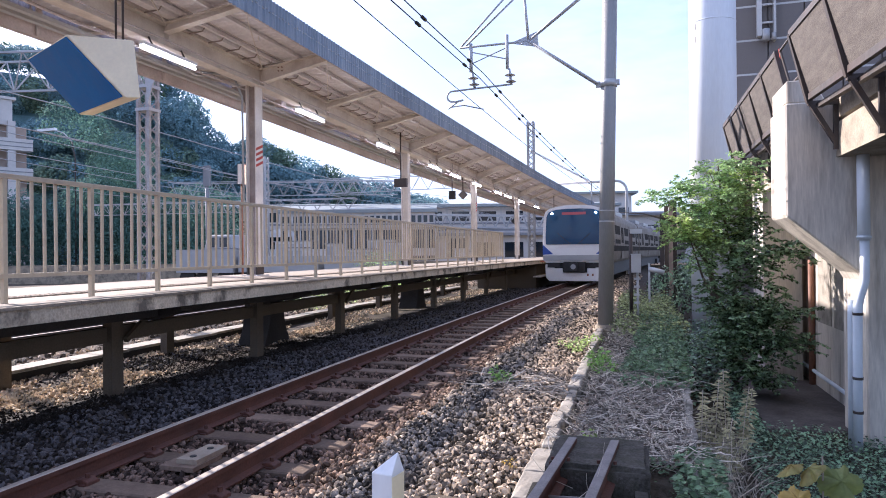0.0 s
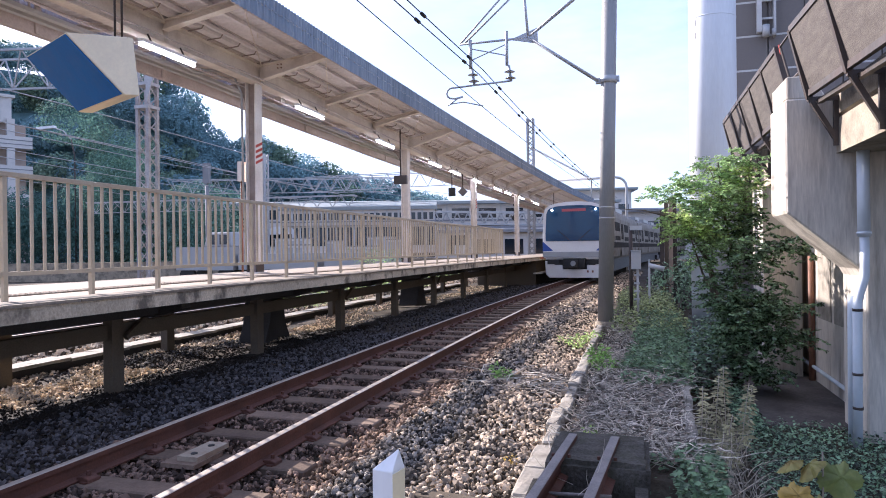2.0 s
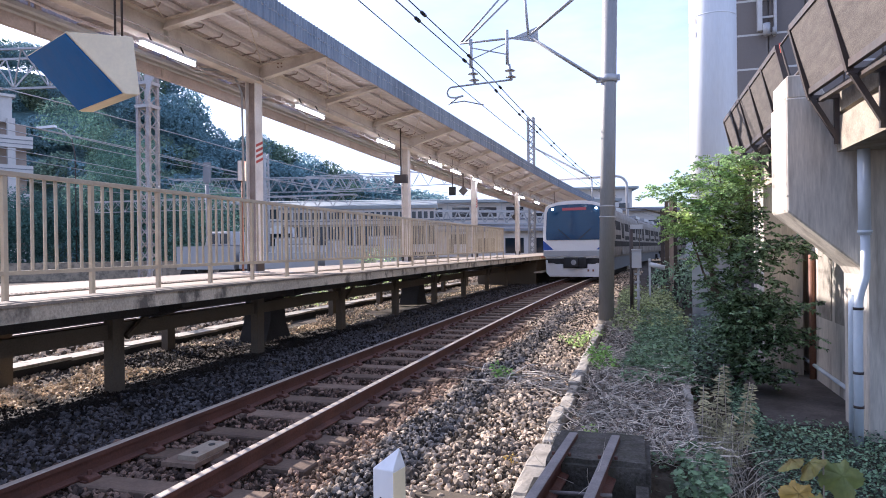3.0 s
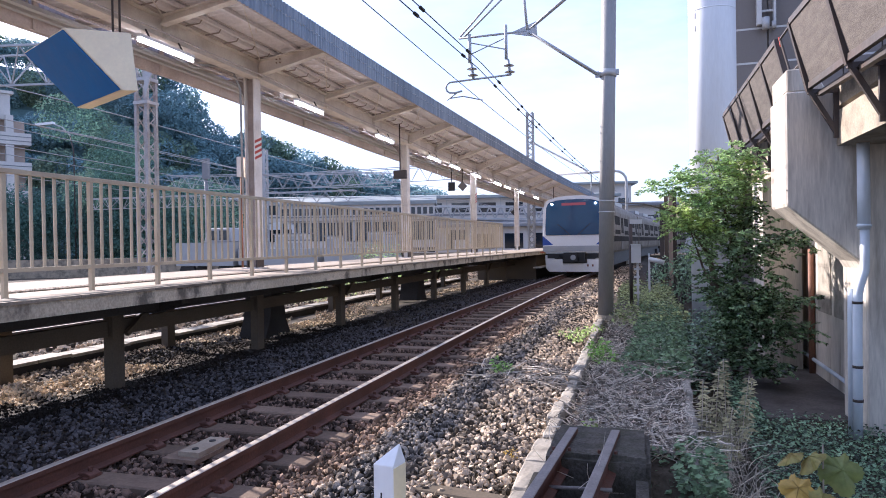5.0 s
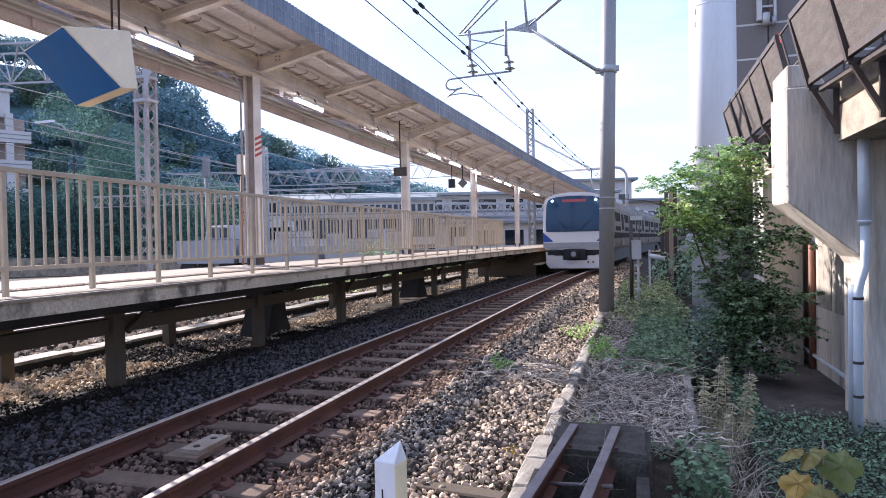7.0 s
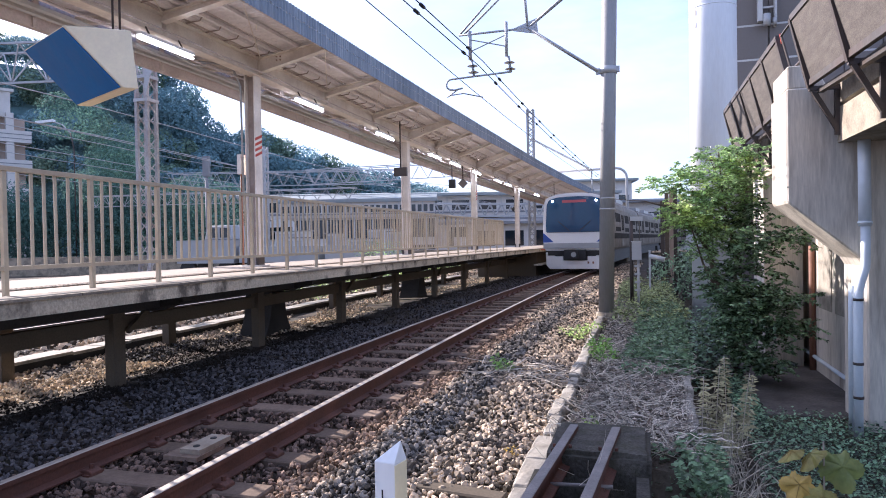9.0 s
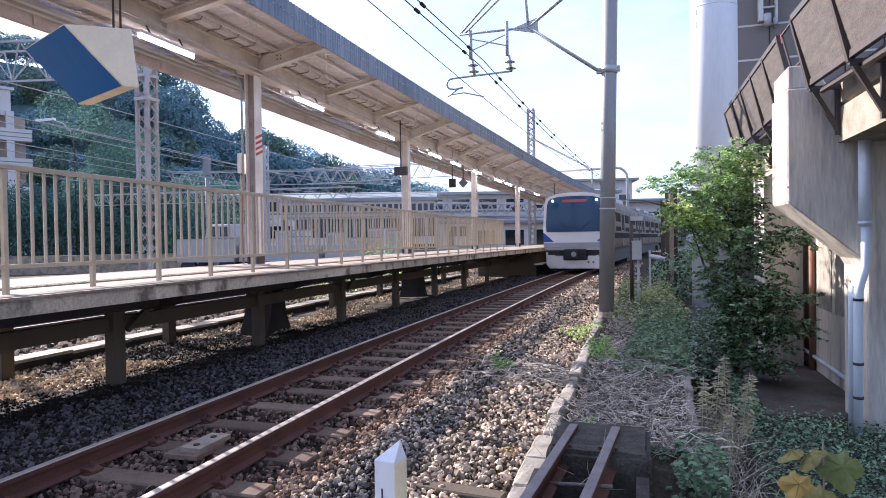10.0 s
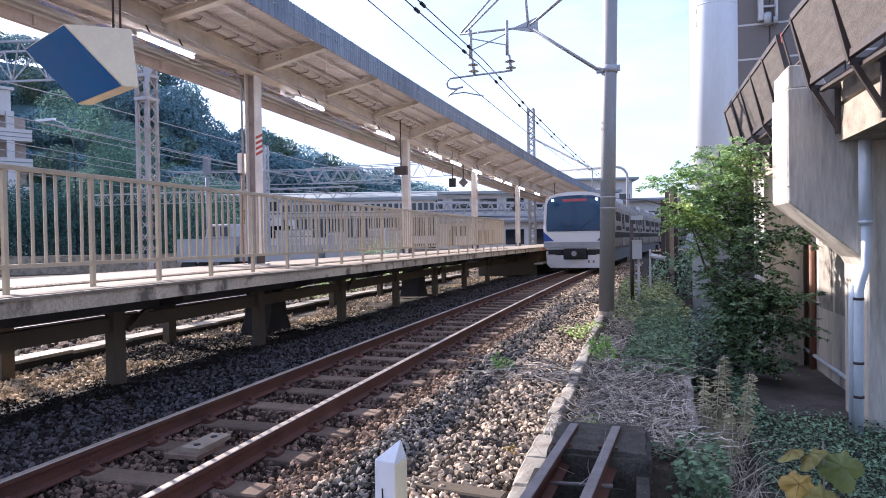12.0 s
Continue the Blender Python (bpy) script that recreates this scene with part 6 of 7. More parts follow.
strands("trough_twigs", [(-0.42, 4.42, -0.05), (-0.3, 4.3, -0.1), (-0.36, 4.1, 0.0), (-0.25, 4.45, -0.1), (-0.45, 3.9, -0.2), (-0.3, 3.8, -0.2)], 64, "straw", "pale broken twigs lying between the short rails", (0.3, 0.5), 0.75, 0.004)
strands("dead_stalks", [(pit_edge(6) + 0.1 + 0.5 * a, 4.2 + 3.4 * b, -0.74) for a, b in rng.random((330, 2))], 60, "straw", "tangle of pale dead stalks below the wall", (0.2, 0.6), 0.5, 0.0055, curl=0.15)
strands("upright_stalks", [(pit_edge(7) + 0.08 + 0.28 * a, 6.0 + 1.6 * b, -0.74) for a, b in rng.random((60, 2))], 67, "straw", "upright pale dead stems against the wall", (0.4, 0.8), 0.12, 0.0045)
strands("bent_stalks", [(pit_edge(4) + 0.12 + 0.75 * a, 3.3 + 2.3 * b, -0.74) for a, b in rng.random((170, 2))], 69, "straw", "thick brown dead stalks bending over the lower ground", (0.35, 0.75), 0.42, 0.0075, curl=0.25)
ground_leaves("wall_ivy", lambda u, w: (pit_edge(4.6 + 1.1 * w) - 0.14 + 0.34 * u, 4.55 + 1.1 * w, -0.75 + 0.66 * abs(math.sin(9 * u + 5 * w))), 1500, 0.05, 68, "creeper_leaf", "ivy climbing over the end of the low wall", 1.5, -0.35, 0.06)
strands("fallen_stalks", [(pit_edge(5) - 0.2 + 0.6 * a, 3.6 + 2.2 * b, -0.25 - 0.1 * a) for a, b in rng.random((7, 2))], 61, "vine", "long bent dead stalks leaning over the wall", (0.4, 0.7), 0.8, 0.006, (0.4, -0.4), curl=0.2)


def big_leaf_plant():
    t = thing("broad_leaved_weed", "weed with large lobed yellowing green leaves", "weed")
    bm = bmesh.new()
    bent(bm, [(0.66, 2.6, -0.74), (0.65, 2.55, -0.2), (0.62, 2.55, 0.3), (0.63, 2.6, 0.80)], 0.003, n=6)
    part("stem", bm, "straw", t)
    def rim(a):
        """Outline of a palmate leaf with five toothed lobes, by the angle from its tip."""
        lobe = abs(math.cos(a * 2.5 / 1.12)) ** 0.7 if abs(a) < 2.8 else 0.25
        return (0.42 + 0.20 * lobe) * (1.15 - 0.14 * abs(a)) * (1 + 0.05 * math.sin(a * 31))
    for (x, y, z, size, turn, tilt, roll, mat, lab) in ((0.674, 2.6, 0.775, 0.13, 186, -70, 8, "broad_leaf", "large green lobed leaf"), (0.615, 2.6, 0.785, 0.10, 110, -40, 15, "yellow_leaf", "yellow-green curled leaf"), (0.54, 2.5, 0.72, 0.105, 165, -62, -12, "autumn", "orange-yellow withered leaf"), (0.575, 2.48, 0.69, 0.11, 205, -60, 10, "yellow_leaf", "yellow-green curled leaf"), (0.565, 2.6, 0.775, 0.09, 80, -30, 0, "yellow_leaf", "yellow-green curled leaf")):
        bm = bmesh.new()
        m = Matrix.Translation((x, y, z)) @ pose(0, 0, 0, 0, 0, turn) @ pose(0, 0, 0, tilt, roll, 0)
        n = 56
        rings = [[bm.verts.new(m @ Vector((0, 0.45 * size, 0.03 * size)))]]
        for k in (0.35, 0.7, 1.0):
            ring = []
            for i in range(n):
                a = -math.pi + 2 * math.pi * i / n
                r = rim(a) * k * size
                fold = 0.05 * math.cos(a * 5 / 1.12) * k - 0.20 * k * k + 0.03 * math.sin(3 * a + x * 40)
                ring.append(bm.verts.new(m @ Vector((r * math.sin(a), 0.45 * size + r * math.cos(a), size * fold))))
            rings.append(ring)
        for i in range(n):
            bm.faces.new((rings[0][0], rings[1][i], rings[1][(i + 1) % n])).smooth = True
        for r0, r1 in zip(rings[1:], rings[2:]):
            for i in range(n):
                bm.faces.new((r0[i], r1[i], r1[(i + 1) % n], r0[(i + 1) % n])).smooth = True
        up = (m.to_3x3() @ Vector((0, 0, 1))) * 0.0025
        for i in (n // 2, n // 2 - 10, n // 2 + 10, n // 2 - 20, n // 2 + 20):
            tube(bm, rings[0][0].co + up, rings[2][i % n].co + up, 0.0016, 0.0008, n=4)
        part("leaf", bm, mat, t, lab)


M["yellow_leaf"] = surface("yellow_leaf", (0.28, 0.26, 0.075), 0.6, vary=0.3, scale=8, fine=60, grain=0.25, bump=0.1, through_light=0.35, stain=(0.25, 0.12, 0.03), stain_amount=0.6, stain_scale=9)
M["broad_leaf"] = surface("broad_leaf", (0.19, 0.23, 0.07), 0.55, vary=0.25, scale=8, fine=60, grain=0.2, bump=0.1, through_light=0.35, stain=(0.3, 0.27, 0.09), stain_amount=0.5, stain_scale=12)
big_leaf_plant()


# ---------------------------------------------------------------- under the elevated road
def drain_pipes():
    t = thing("drain_pipe", "pale grey plastic drainpipe bracketed to the bridge pier", "drainpipe")
    y = 8.30
    bm = bmesh.new()
    bent(bm, [(2.445, y, 2.6), (2.445, y, 1.62)], 0.064, n=16)
    part("upper_pipe", bm, "pipe", t)
    bm = bmesh.new()
    bent(bm, [(2.45, y, 1.68), (2.45, y, 1.24), (2.445, y, 1.16), (2.40, y, 1.0), (2.38, y, 0.9), (2.375, y, 0.8), (2.37, y, 0.4), (2.365, y, -0.74)], 0.048, n=16)
    part("lower_pipe", bm, "pipe", t)
    for z, x in ((1.66, 2.447), (0.80, 2.375), (0.08, 2.37), (-0.30, 2.37)):
        bm = bmesh.new()
        tube(bm, (x, y, z - 0.015), (x, y, z + 0.015), 0.074 if z > 1 else 0.054, n=16)
        if z < 1:
            box(bm, x - 0.02, x + 0.02, y + 0.05, y + 0.2, z - 0.012, z + 0.012)
        part("pipe_clip", bm, "pipe" if z > 1 else "dark_steel", t)
    t = thing("drain_pipe", "pale grey drainpipe standing close beside the pier", "drainpipe")
    bm = bmesh.new()
    bent(bm, [(2.34, 8.42, 0.95), (2.335, 8.42, 0.7), (2.33, 8.42, -0.74)], 0.03, n=14)
    part("pipe", bm, "pipe", t)


drain_pipes()


M["dusty_floor"] = surface("dusty_floor", (0.125, 0.11, 0.10), 0.9, spec=0.15, vary=0.3, scale=1.2, fine=30, grain=0.3, bump=0.3, relief=0.006, stain=(0.05, 0.045, 0.04), stain_amount=0.7, stain_scale=1.8)


def under_road():
    w = thing("wall_under_road", "stained concrete walls below the elevated road", "wall", kind="structure")
    bm = bmesh.new()
    box(bm, 2.84, 3.1, 9.74, 14.0, -1.2, 2.56)
    part("side_wall", bm, "concrete", w, "grey concrete side wall")
    bm = bmesh.new()
    box(bm, 2.12, 2.72, 12.4, 13.4, -1.2, 2.56)
    part("second_column", bevelled(bm, 0.02), "concrete", w, "brownish concrete column")
    bm = bmesh.new()
    box(bm, 3.1, 9.0, 13.2, 13.45, -1.2, 2.56)
    part("back_wall", bm, "far_grey", w)
    bm = bmesh.new()
    tube(bm, (2.80, 9.8, -0.50), (2.80, 13.2, -0.47), 0.03, n=10)
    part("low_pipe", bm, "pipe", w, "grey pipe along the wall foot")
    bm = bmesh.new()
    tube(bm, (2.79, 12.1, -0.75), (2.79, 12.1, 1.35), 0.05, n=12)
    part("brown_pipe", bm, "brown_wood", w, "rusty brown vertical pipe")
    bm = bmesh.new()
    box(bm, 1.35, 2.84, 9.0, 13.2, -0.9, -0.715)
    part("floor_slab", bevelled(bm, 0.02), "dusty_floor", w, "dusty concrete floor below the road")
    for y in (10.6, 11.5):
        bm = bmesh.new()
        box(bm, 2.825, 2.842, y - 0.36, y + 0.36, 0.35, 1.7)
        part("wall_panel", bevelled(bm, 0.004), "pale_concrete", w)


under_road()


def grey_building():
    b = thing("grey_building", "grey-brown panel-clad building with pale joints behind the column", "building")
    bm = bmesh.new()
    box(bm, 2.66, 14.0, 20.06, 34.0, -1.2, 13.0)
    part("wall", bm, "panel_grey", b)
    zs = [0.71 + 0.955 * i for i in range(14)]
    mesh = None
    for i in range(3, 13):
        for j in range(7):
            ob = None
            bm = bmesh.new()
            box(bm, 0.02, 0.90, -0.03, 0.03, 0.03, 0.93)
            ob = part("cladding_panel", bevelled(bm, 0.006), "panel_grey", b) if mesh is None else new("cladding_panel", mesh)
            mesh = ob.data
            ob.parent = b
            ob.matrix_basis = pose(2.68 + 0.92 * j, 20.02, zs[i])
        bm = bmesh.new()
        box(bm, 2.66, 9.1, 19.985, 20.055, zs[i] - 0.028, zs[i] + 0.025)
        part("joint_strip", bm, "light_trim", b)
    bm = bmesh.new()
    box(bm, 3.30, 3.42, 19.8, 19.98, 7.45, 12)
    box(bm, 3.72, 3.78, 19.8, 19.98, 7.3, 12)
    for z in (7.8, 8.3, 8.8, 9.3):
        box(bm, 3.40, 3.74, 19.86, 19.92, z, z + 0.05)
    part("wall_ladder", bm, "light_trim", b, "pale wall ladder")
    bm = bmesh.new()
    tube(bm, (3.52, 19.8, 7.3), (3.52, 19.8, 7.62), 0.095, n=14)
    tube(bm, (3.72, 19.8, 7.3), (3.72, 19.8, 7.5), 0.06, n=10)
    part("wall_lamp", bm, "steel_grey", b, "grey wall fitting")


grey_building()


# ---------------------------------------------------------------- fittings on the canopy
def monitor_hood():
    """A hooded box: side profile drawn out towards the rear of the platform."""
    t = thing("monitor_hood", "hooded cream and blue steel monitor box hanging from the canopy", "monitor box")
    p = [Vector(v) for v in ((-5.88, 5.59, 3.93), (-5.18, 5.80, 3.86), (-5.11, 5.81, 3.23), (-5.26, 5.76, 3.24))]
    e = Vector((-0.906, 0.42, 0.0)) * 1.29
    q = [v + e for v in p]
    bm = bmesh.new()
    hexa(bm, [*p, *q])
    bmesh.ops.recalc_face_normals(bm, faces=bm.faces)
    part("casing", bevelled(bm, 0.008), "warm_white", t, "cream painted steel casing")
    a, b, c, d = p[0], p[3], q[3], q[0]
    n = (b - a).cross(d - a).normalized()
    if n.z > 0:
        n = -n
    mid = (a + b + c + d) / 4
    pane = [mid + (v - mid) * 0.955 + n * 0.004 for v in (a, b, c, d)]
    bm = bmesh.new()
    hexa(bm, [*pane, *[v + n * 0.012 for v in pane]])
    bmesh.ops.recalc_face_normals(bm, faces=bm.faces)
    part("blue_panel", bm, "blue", t, "glossy dark blue slanted underside")
    for u in (0.06, 0.2):
        bm = bmesh.new()
        top = p[0].lerp(p[1], 0.88) + e * u
        tube(bm, top - Vector((0, 0, 0.02)), (top.x, top.y, 5.45), 0.012, n=8)
        part("hanger", bm, "dark_steel", t)


def ceiling_light(y):
    t = thing("ceiling_light", "slim fluorescent tube light under the canopy beam", "ceiling light", "tube lights under the canopy")
    a, b = on_line(-7.2, y, 4.70), on_line(-7.2, y + 1.25, 4.70)
    bm = bmesh.new()
    beam(bm, a + Vector((0, 0, 0.07)), b + Vector((0, 0, 0.07)), 0.09, 0.05)
    part("housing", bevelled(bm, 0.008), "white_paint", t)
    bm = bmesh.new()
    tube(bm, a, b, 0.024, n=10)
    part("tube", bm, "tube_light", t, "lit white tube")
    for u in (0.2, 0.8):
        bm = bmesh.new()
        p = a.lerp(b, u)
        tube(bm, p + Vector((0, 0, 0.09)), p + Vector((-0.08, 0, 0.24)), 0.014, n=6)
        part("hanger", bm, "dark_steel", t)


for y in (3.7, 8.18, 12.8, 17.2, 21.6, 24.0, 27.0, 30.6, 32.6, 35.6, 39.5):
    ceiling_light(y)


def hanging_sign(y, x, z, w, h, dark, diamond):
    t = thing("hanging_sign", "small dark sign hanging from the canopy", "sign", "signs hanging under the canopy")
    c = on_line(x, y, z)
    bm = bmesh.new()
    if diamond:
        prism(bm, [(c.x - w, c.z), (c.x, c.z - h), (c.x + w, c.z), (c.x, c.z + h)], c.y - 0.03, c.y + 0.03)
    else:
        box(bm, c.x - w, c.x + w, c.y - 0.06, c.y + 0.06, c.z - h, c.z + h)
    part("panel", bevelled(bm, 0.008), dark, t)
    bm = bmesh.new()
    tube(bm, (c.x, c.y, c.z + h * 0.9), (c.x, c.y, 5.3), 0.022, n=8)
    part("hanger", bm, "dark_steel", t)


hanging_sign(18.7, -7.09, 3.66, 0.2, 0.13, "dark_steel", False)
hanging_sign(24.8, -7.4, 3.78, 0.13, 0.17, "black", False)
hanging_sign(26.4, -7.45, 3.92, 0.21, 0.21, "panel_grey", True)
hanging_sign(37.0, -7.7, 4.0, 0.19, 0.19, "black", True)
hanging_sign(37.2, -7.85, 3.28, 0.2, 0.2, "black", True)
hanging_sign(41.5, -6.4, 4.3, 0.22, 0.2, "black", True)


def roof_cables():
    for x, z, r, y0, y1, wob in ((-7.62, 4.86, 0.018, 2, 46, 0.03), (-7.18, 4.96, 0.014, 2, 46, 0.02), (-8.0, 5.05, 0.02, 2, 40, 0.04), (-6.75, 5.36, 0.012, 2, 40, 0.02)):
        bm = bmesh.new()
        bent(bm, [on_line(x, y, z + wob * math.sin(y * 2.3) * 0.5) for y in steps(y0, y1, 0.9)], r, n=6)
        solid("electric_cable", bm, "purlin", "dark electric cable running along the canopy beams", "cable", "cables under the canopy")
    bm = bmesh.new()
    bent(bm, [(-7.62, 10.2, 4.88), (-7.6, 10.8, 5.0), (-7.58, 11.2, 4.98), (-7.57, 11.42, 4.7), (-7.57, 11.45, 2.2)], 0.022, n=8)
    solid("electric_cable", bm, "steel_grey", "grey conduit bending down the canopy column", "cable", "cables under the canopy")
    for y in (9.2, 13.4, 17.9, 22.3):
        bm = bmesh.new()
        bent(bm, [on_line(-7.95, y, 5.0), on_line(-7.9, y + 0.3, 5.02), on_line(-7.8, y + 0.6, 4.9), on_line(-7.72, y + 0.9, 4.82), on_line(-7.66, y + 1.2, 4.86), on_line(-7.62, y + 1.6, 4.87)], 0.022, n=7)
        solid("electric_cable", bm, "light_trim", "pale looped conduit under the canopy beam", "cable", "cables under the canopy")
        t = thing("junction_box", "small grey junction box under the canopy beam", "electric box", "junction boxes under the canopy")
        bm = bmesh.new()
        c = on_line(-7.9, y - 0.1, 5.02)
        box(bm, c.x - 0.08, c.x + 0.08, c.y - 0.1, c.y + 0.1, c.z - 0.07, c.z + 0.07)
        part("case", bevelled(bm, 0.01), "purlin", t)
        bm = bmesh.new()
        box(bm, c.x - 0.07, c.x + 0.07, c.y - 0.09, c.y + 0.09, c.z - 0.084, c.z - 0.073)
        part("lid", bevelled(bm, 0.003), "column_web", t)
        bm = bmesh.new()
        tube(bm, (c.x, c.y, c.z + 0.07), (c.x, c.y, 5.44), 0.012, n=6)
        part("hanger", bm, "dark_steel", t)
    t = thing("switch_box", "cream electric box on the canopy column", "electric box")
    bm = bmesh.new()
    box(bm, -7.69, -7.6, 11.42, 11.58, 2.95, 3.35)
    part("case", bevelled(bm, 0.01), "cream", t)
    bm = bmesh.new()
    tube(bm, (-7.645, 11.5, 2.96), (-7.645, 11.5, 1.12), 0.022, n=8)
    part("conduit", bm, "brown_wood", t)


roof_cables()
monitor_hood()
for ob in [o for o in bpy.data.objects if not o.parent and o.name.split(".")[0] in ("platform_canopy", "ceiling_light", "hanging_sign", "electric_cable", "junction_box")]:
    lower_to_view(ob)


# ---------------------------------------------------------------- beyond the platform
def lattice(bm, a, b, w, bars, r=0.02, chord=0.045, up=(0, 0, 1)):
    """A square lattice column or beam from a to b, zigzag bars on four sides."""
    a, b = Vector(a), Vector(b)
    d = (b - a).normalized()
    s = d.cross(Vector(up))
    s = (s if s.length > 1e-3 else d.cross(Vector((1, 0, 0)))).normalized()
    t = s.cross(d)
    corners = [s * w / 2 + t * w / 2, s * w / 2 - t * w / 2, -s * w / 2 - t * w / 2, -s * w / 2 + t * w / 2]
    for c in corners:
        beam(bm, a + c, b + c, chord, chord, up=up if abs(d.dot(Vector(up))) < 0.9 else (1, 0, 0))
    for i in range(bars):
        p, q = a.lerp(b, i / bars), a.lerp(b, (i + 1) / bars)
        for j in range(4):
            c0, c1 = corners[j], corners[(j + 1) % 4]
            beam(bm, p + (c0 if i % 2 else c1), q + (c1 if i % 2 else c0), r, r, up=(0.3, 0.5, 0.8))


M["mast_steel"] = surface("mast_steel", (0.37, 0.375, 0.385), 0.65, 0.1, vary=0.2, scale=2, fine=30, grain=0.2, bump=0.15, relief=0.003, stain=(0.17, 0.11, 0.085), stain_amount=0.8, stain_scale=1.6)


def lattice_mast(x, y, z1, w, label, mat="steel_grey"):
    t = thing("lattice_mast", label, "lattice mast", "lattice masts beside the tracks")
    bm = bmesh.new()
    lattice(bm, (x, y, -0.3), (x, y, z1), w, int((z1 + 0.3) / (w * 0.95)), 0.024 if w < 0.3 else 0.055, 0.07 if w < 0.3 else 0.11)
    part("frame", bm, mat, t)
    bm = bmesh.new()
    box(bm, x - w * 0.75, x + w * 0.75, y - w * 0.75, y + w * 0.75, -0.6, 0.05)
    part("foot", bevelled(bm, 0.03), "old_concrete", t)
    return t


mast = lattice_mast(-10.6, 12.28, 6.4, 0.28, "grey and rust-brown steel lattice mast standing just behind the platform", "mast_steel")
for z in (4.78, 5.3):
    bm = bmesh.new()
    box(bm, -10.79, -10.41, 12.09, 12.47, z, z + 0.07)
    part("collar", bevelled(bm, 0.006), "steel_grey", mast)
bm = bmesh.new()
prism(bm, [(-10.42, 4.9), (-10.3, 5.3), (-9.9, 5.95), (-10.5, 5.95)], 12.06, 12.085)
part("gusset", bm, "steel_grey", mast, "grey gusset plate with bolt holes")
lattice_mast(-7.3, 47.6, 11.0, 0.42, "tall grey steel lattice mast beyond the canopy", "pole")
lattice_mast(-24.5, 39.5, 8.2, 0.4, "grey lattice mast of a signal gantry")
lattice_mast(-30.0, 22.5, 12.0, 0.5, "tall lattice mast at the foot of the hill")


def truss(name_label, a, b, depth, n, r=0.05):
    """A flat-sided gantry beam: two chords and a zigzag, doubled in depth."""
    t = thing("gantry_beam", name_label, "gantry beam", "lattice gantries over the tracks")
    a, b = Vector(a), Vector(b)
    bm = bmesh.new()
    side = (b - a).cross(Vector((0, 0, 1))).normalized() * depth * 0.45
    for s in (-side, side):
        beam(bm, a + s, b + s, r * 1.6, r * 1.6)
    beam(bm, a - Vector((0, 0, depth)), b - Vector((0, 0, depth)), r * 1.6, r * 1.6)
    for i in range(n):
        p, q = a.lerp(b, i / n), a.lerp(b, (i + 1) / n)
        m = (p + q) / 2 - Vector((0, 0, depth))
        for s in (-side, side):
            tube(bm, p + s, m, r * 0.6, n=5)
            tube(bm, q + s, m, r * 0.6, n=5)
    part("frame", bm, "steel_grey", t)


truss("pale steel lattice gantry beam over the far tracks", (-31, 38.0, 6.5), (-15.8, 42.4, 6.5), 0.95, 15, 0.032)
truss("pale steel lattice gantry beam in the distance", (-29, 54.0, 8.2), (-9, 59.8, 9.0), 1.3, 14, 0.045)
truss("rusty lattice gantry beam high at the hill foot", (-33, 21.6, 10.6), (-22, 24.9, 10.9), 1.6, 7, 0.06)
truss("dark lattice girder of a distant footbridge", (-24, 66, 5.6), (-6, 71, 5.2), 1.3, 16, 0.12)
truss("slender pale lattice beam over the far tracks", (-30, 30, 4.4), (-14.5, 32.5, 4.5), 0.6, 18, 0.024)

for x, z, r in ((-16.4, 4.85, 0.012), (-16.4, 5.75, 0.014), (-20.6, 4.9, 0.012), (-20.6, 5.8, 0.014), (-12.0, 5.9, 0.022), (-24.4, 5.3, 0.012), (-24.4, 6.4, 0.014), (-28.0, 5.0, 0.012)):
    line_wire([on_line(x, y, z + 0.25 * math.cos(2 * math.pi * (y - 12) / 44)) for y in steps(-6, 72, 3)], r * 1.3, "overhead wire above the far tracks", "wire_pale")


def signal_post(x, y, z, h):
    t = thing("signal_post", "slim grey signal post beyond the platform", "signal post", "signal posts in the yard")
    bm = bmesh.new()
    tube(bm, (x, y, -0.3), (x, y, z), 0.09, n=10)
    part("pole", bm, "far_grey", t)
    bm = bmesh.new()
    box(bm, x - 0.18, x + 0.18, y - 0.1, y + 0.1, z - 0.1, z + h)
    part("head", bevelled(bm, 0.03), "far_grey", t)


signal_post(-22.1, 30.0, 5.3, 1.0)


def parked_train(x0, y0, x1, y1, cars, label):
    a, b = Vector((x0, y0, 0)), Vector((x1, y1, 0))
    d = (b - a).normalized()
    turn = math.degrees(math.atan2(-d.x, d.y))
    first = None
    for i in range(cars):
        at = Matrix.Translation(a + d * (19.9 * i)) @ pose(0, 0, 0, 0, 0, turn)
        if first:
            copy_thing(first, at)
            continue
        first = thing("parked_train_car", label, "train", "parked trains in the yard", at=at)
        bm = bmesh.new()
        prof = body_profile()
        prism(bm, prof + [(-x, z) for x, z in reversed(prof)], 0.1, 19.6)
        part("body", bm, "train_white", first)
        for s in (-1, 1):
            for k in range(8):
                yc = 1.6 + 2.4 * k
                bm = bmesh.new()
                box(bm, s * 1.44 - 0.03, s * 1.44 + 0.04 * 1, yc - 0.8, yc + 0.8, 1.9, 2.8) if s > 0 else box(bm, -1.48, -1.41, yc - 0.8, yc + 0.8, 1.9, 2.8)
                part("side_window", bm, "glass", first)
            bm = bmesh.new()
            box(bm, s * 1.47 - 0.012, s * 1.47 + 0.012, 0.2, 19.5, 1.5, 1.62)
            part("side_stripe", bm, "train_grey", first)
        bm = bmesh.new()
        box(bm, -1.15, 1.15, 0.9, 18.9, 0.25, 0.94)
        part("underframe", bm, "black", first)
        bm = bmesh.new()
        box(bm, -1.2, 1.2, -0.02, 0.1, 1.9, 2.95)
        part("end_window", bevelled(bm, 0.03), "glass", first)


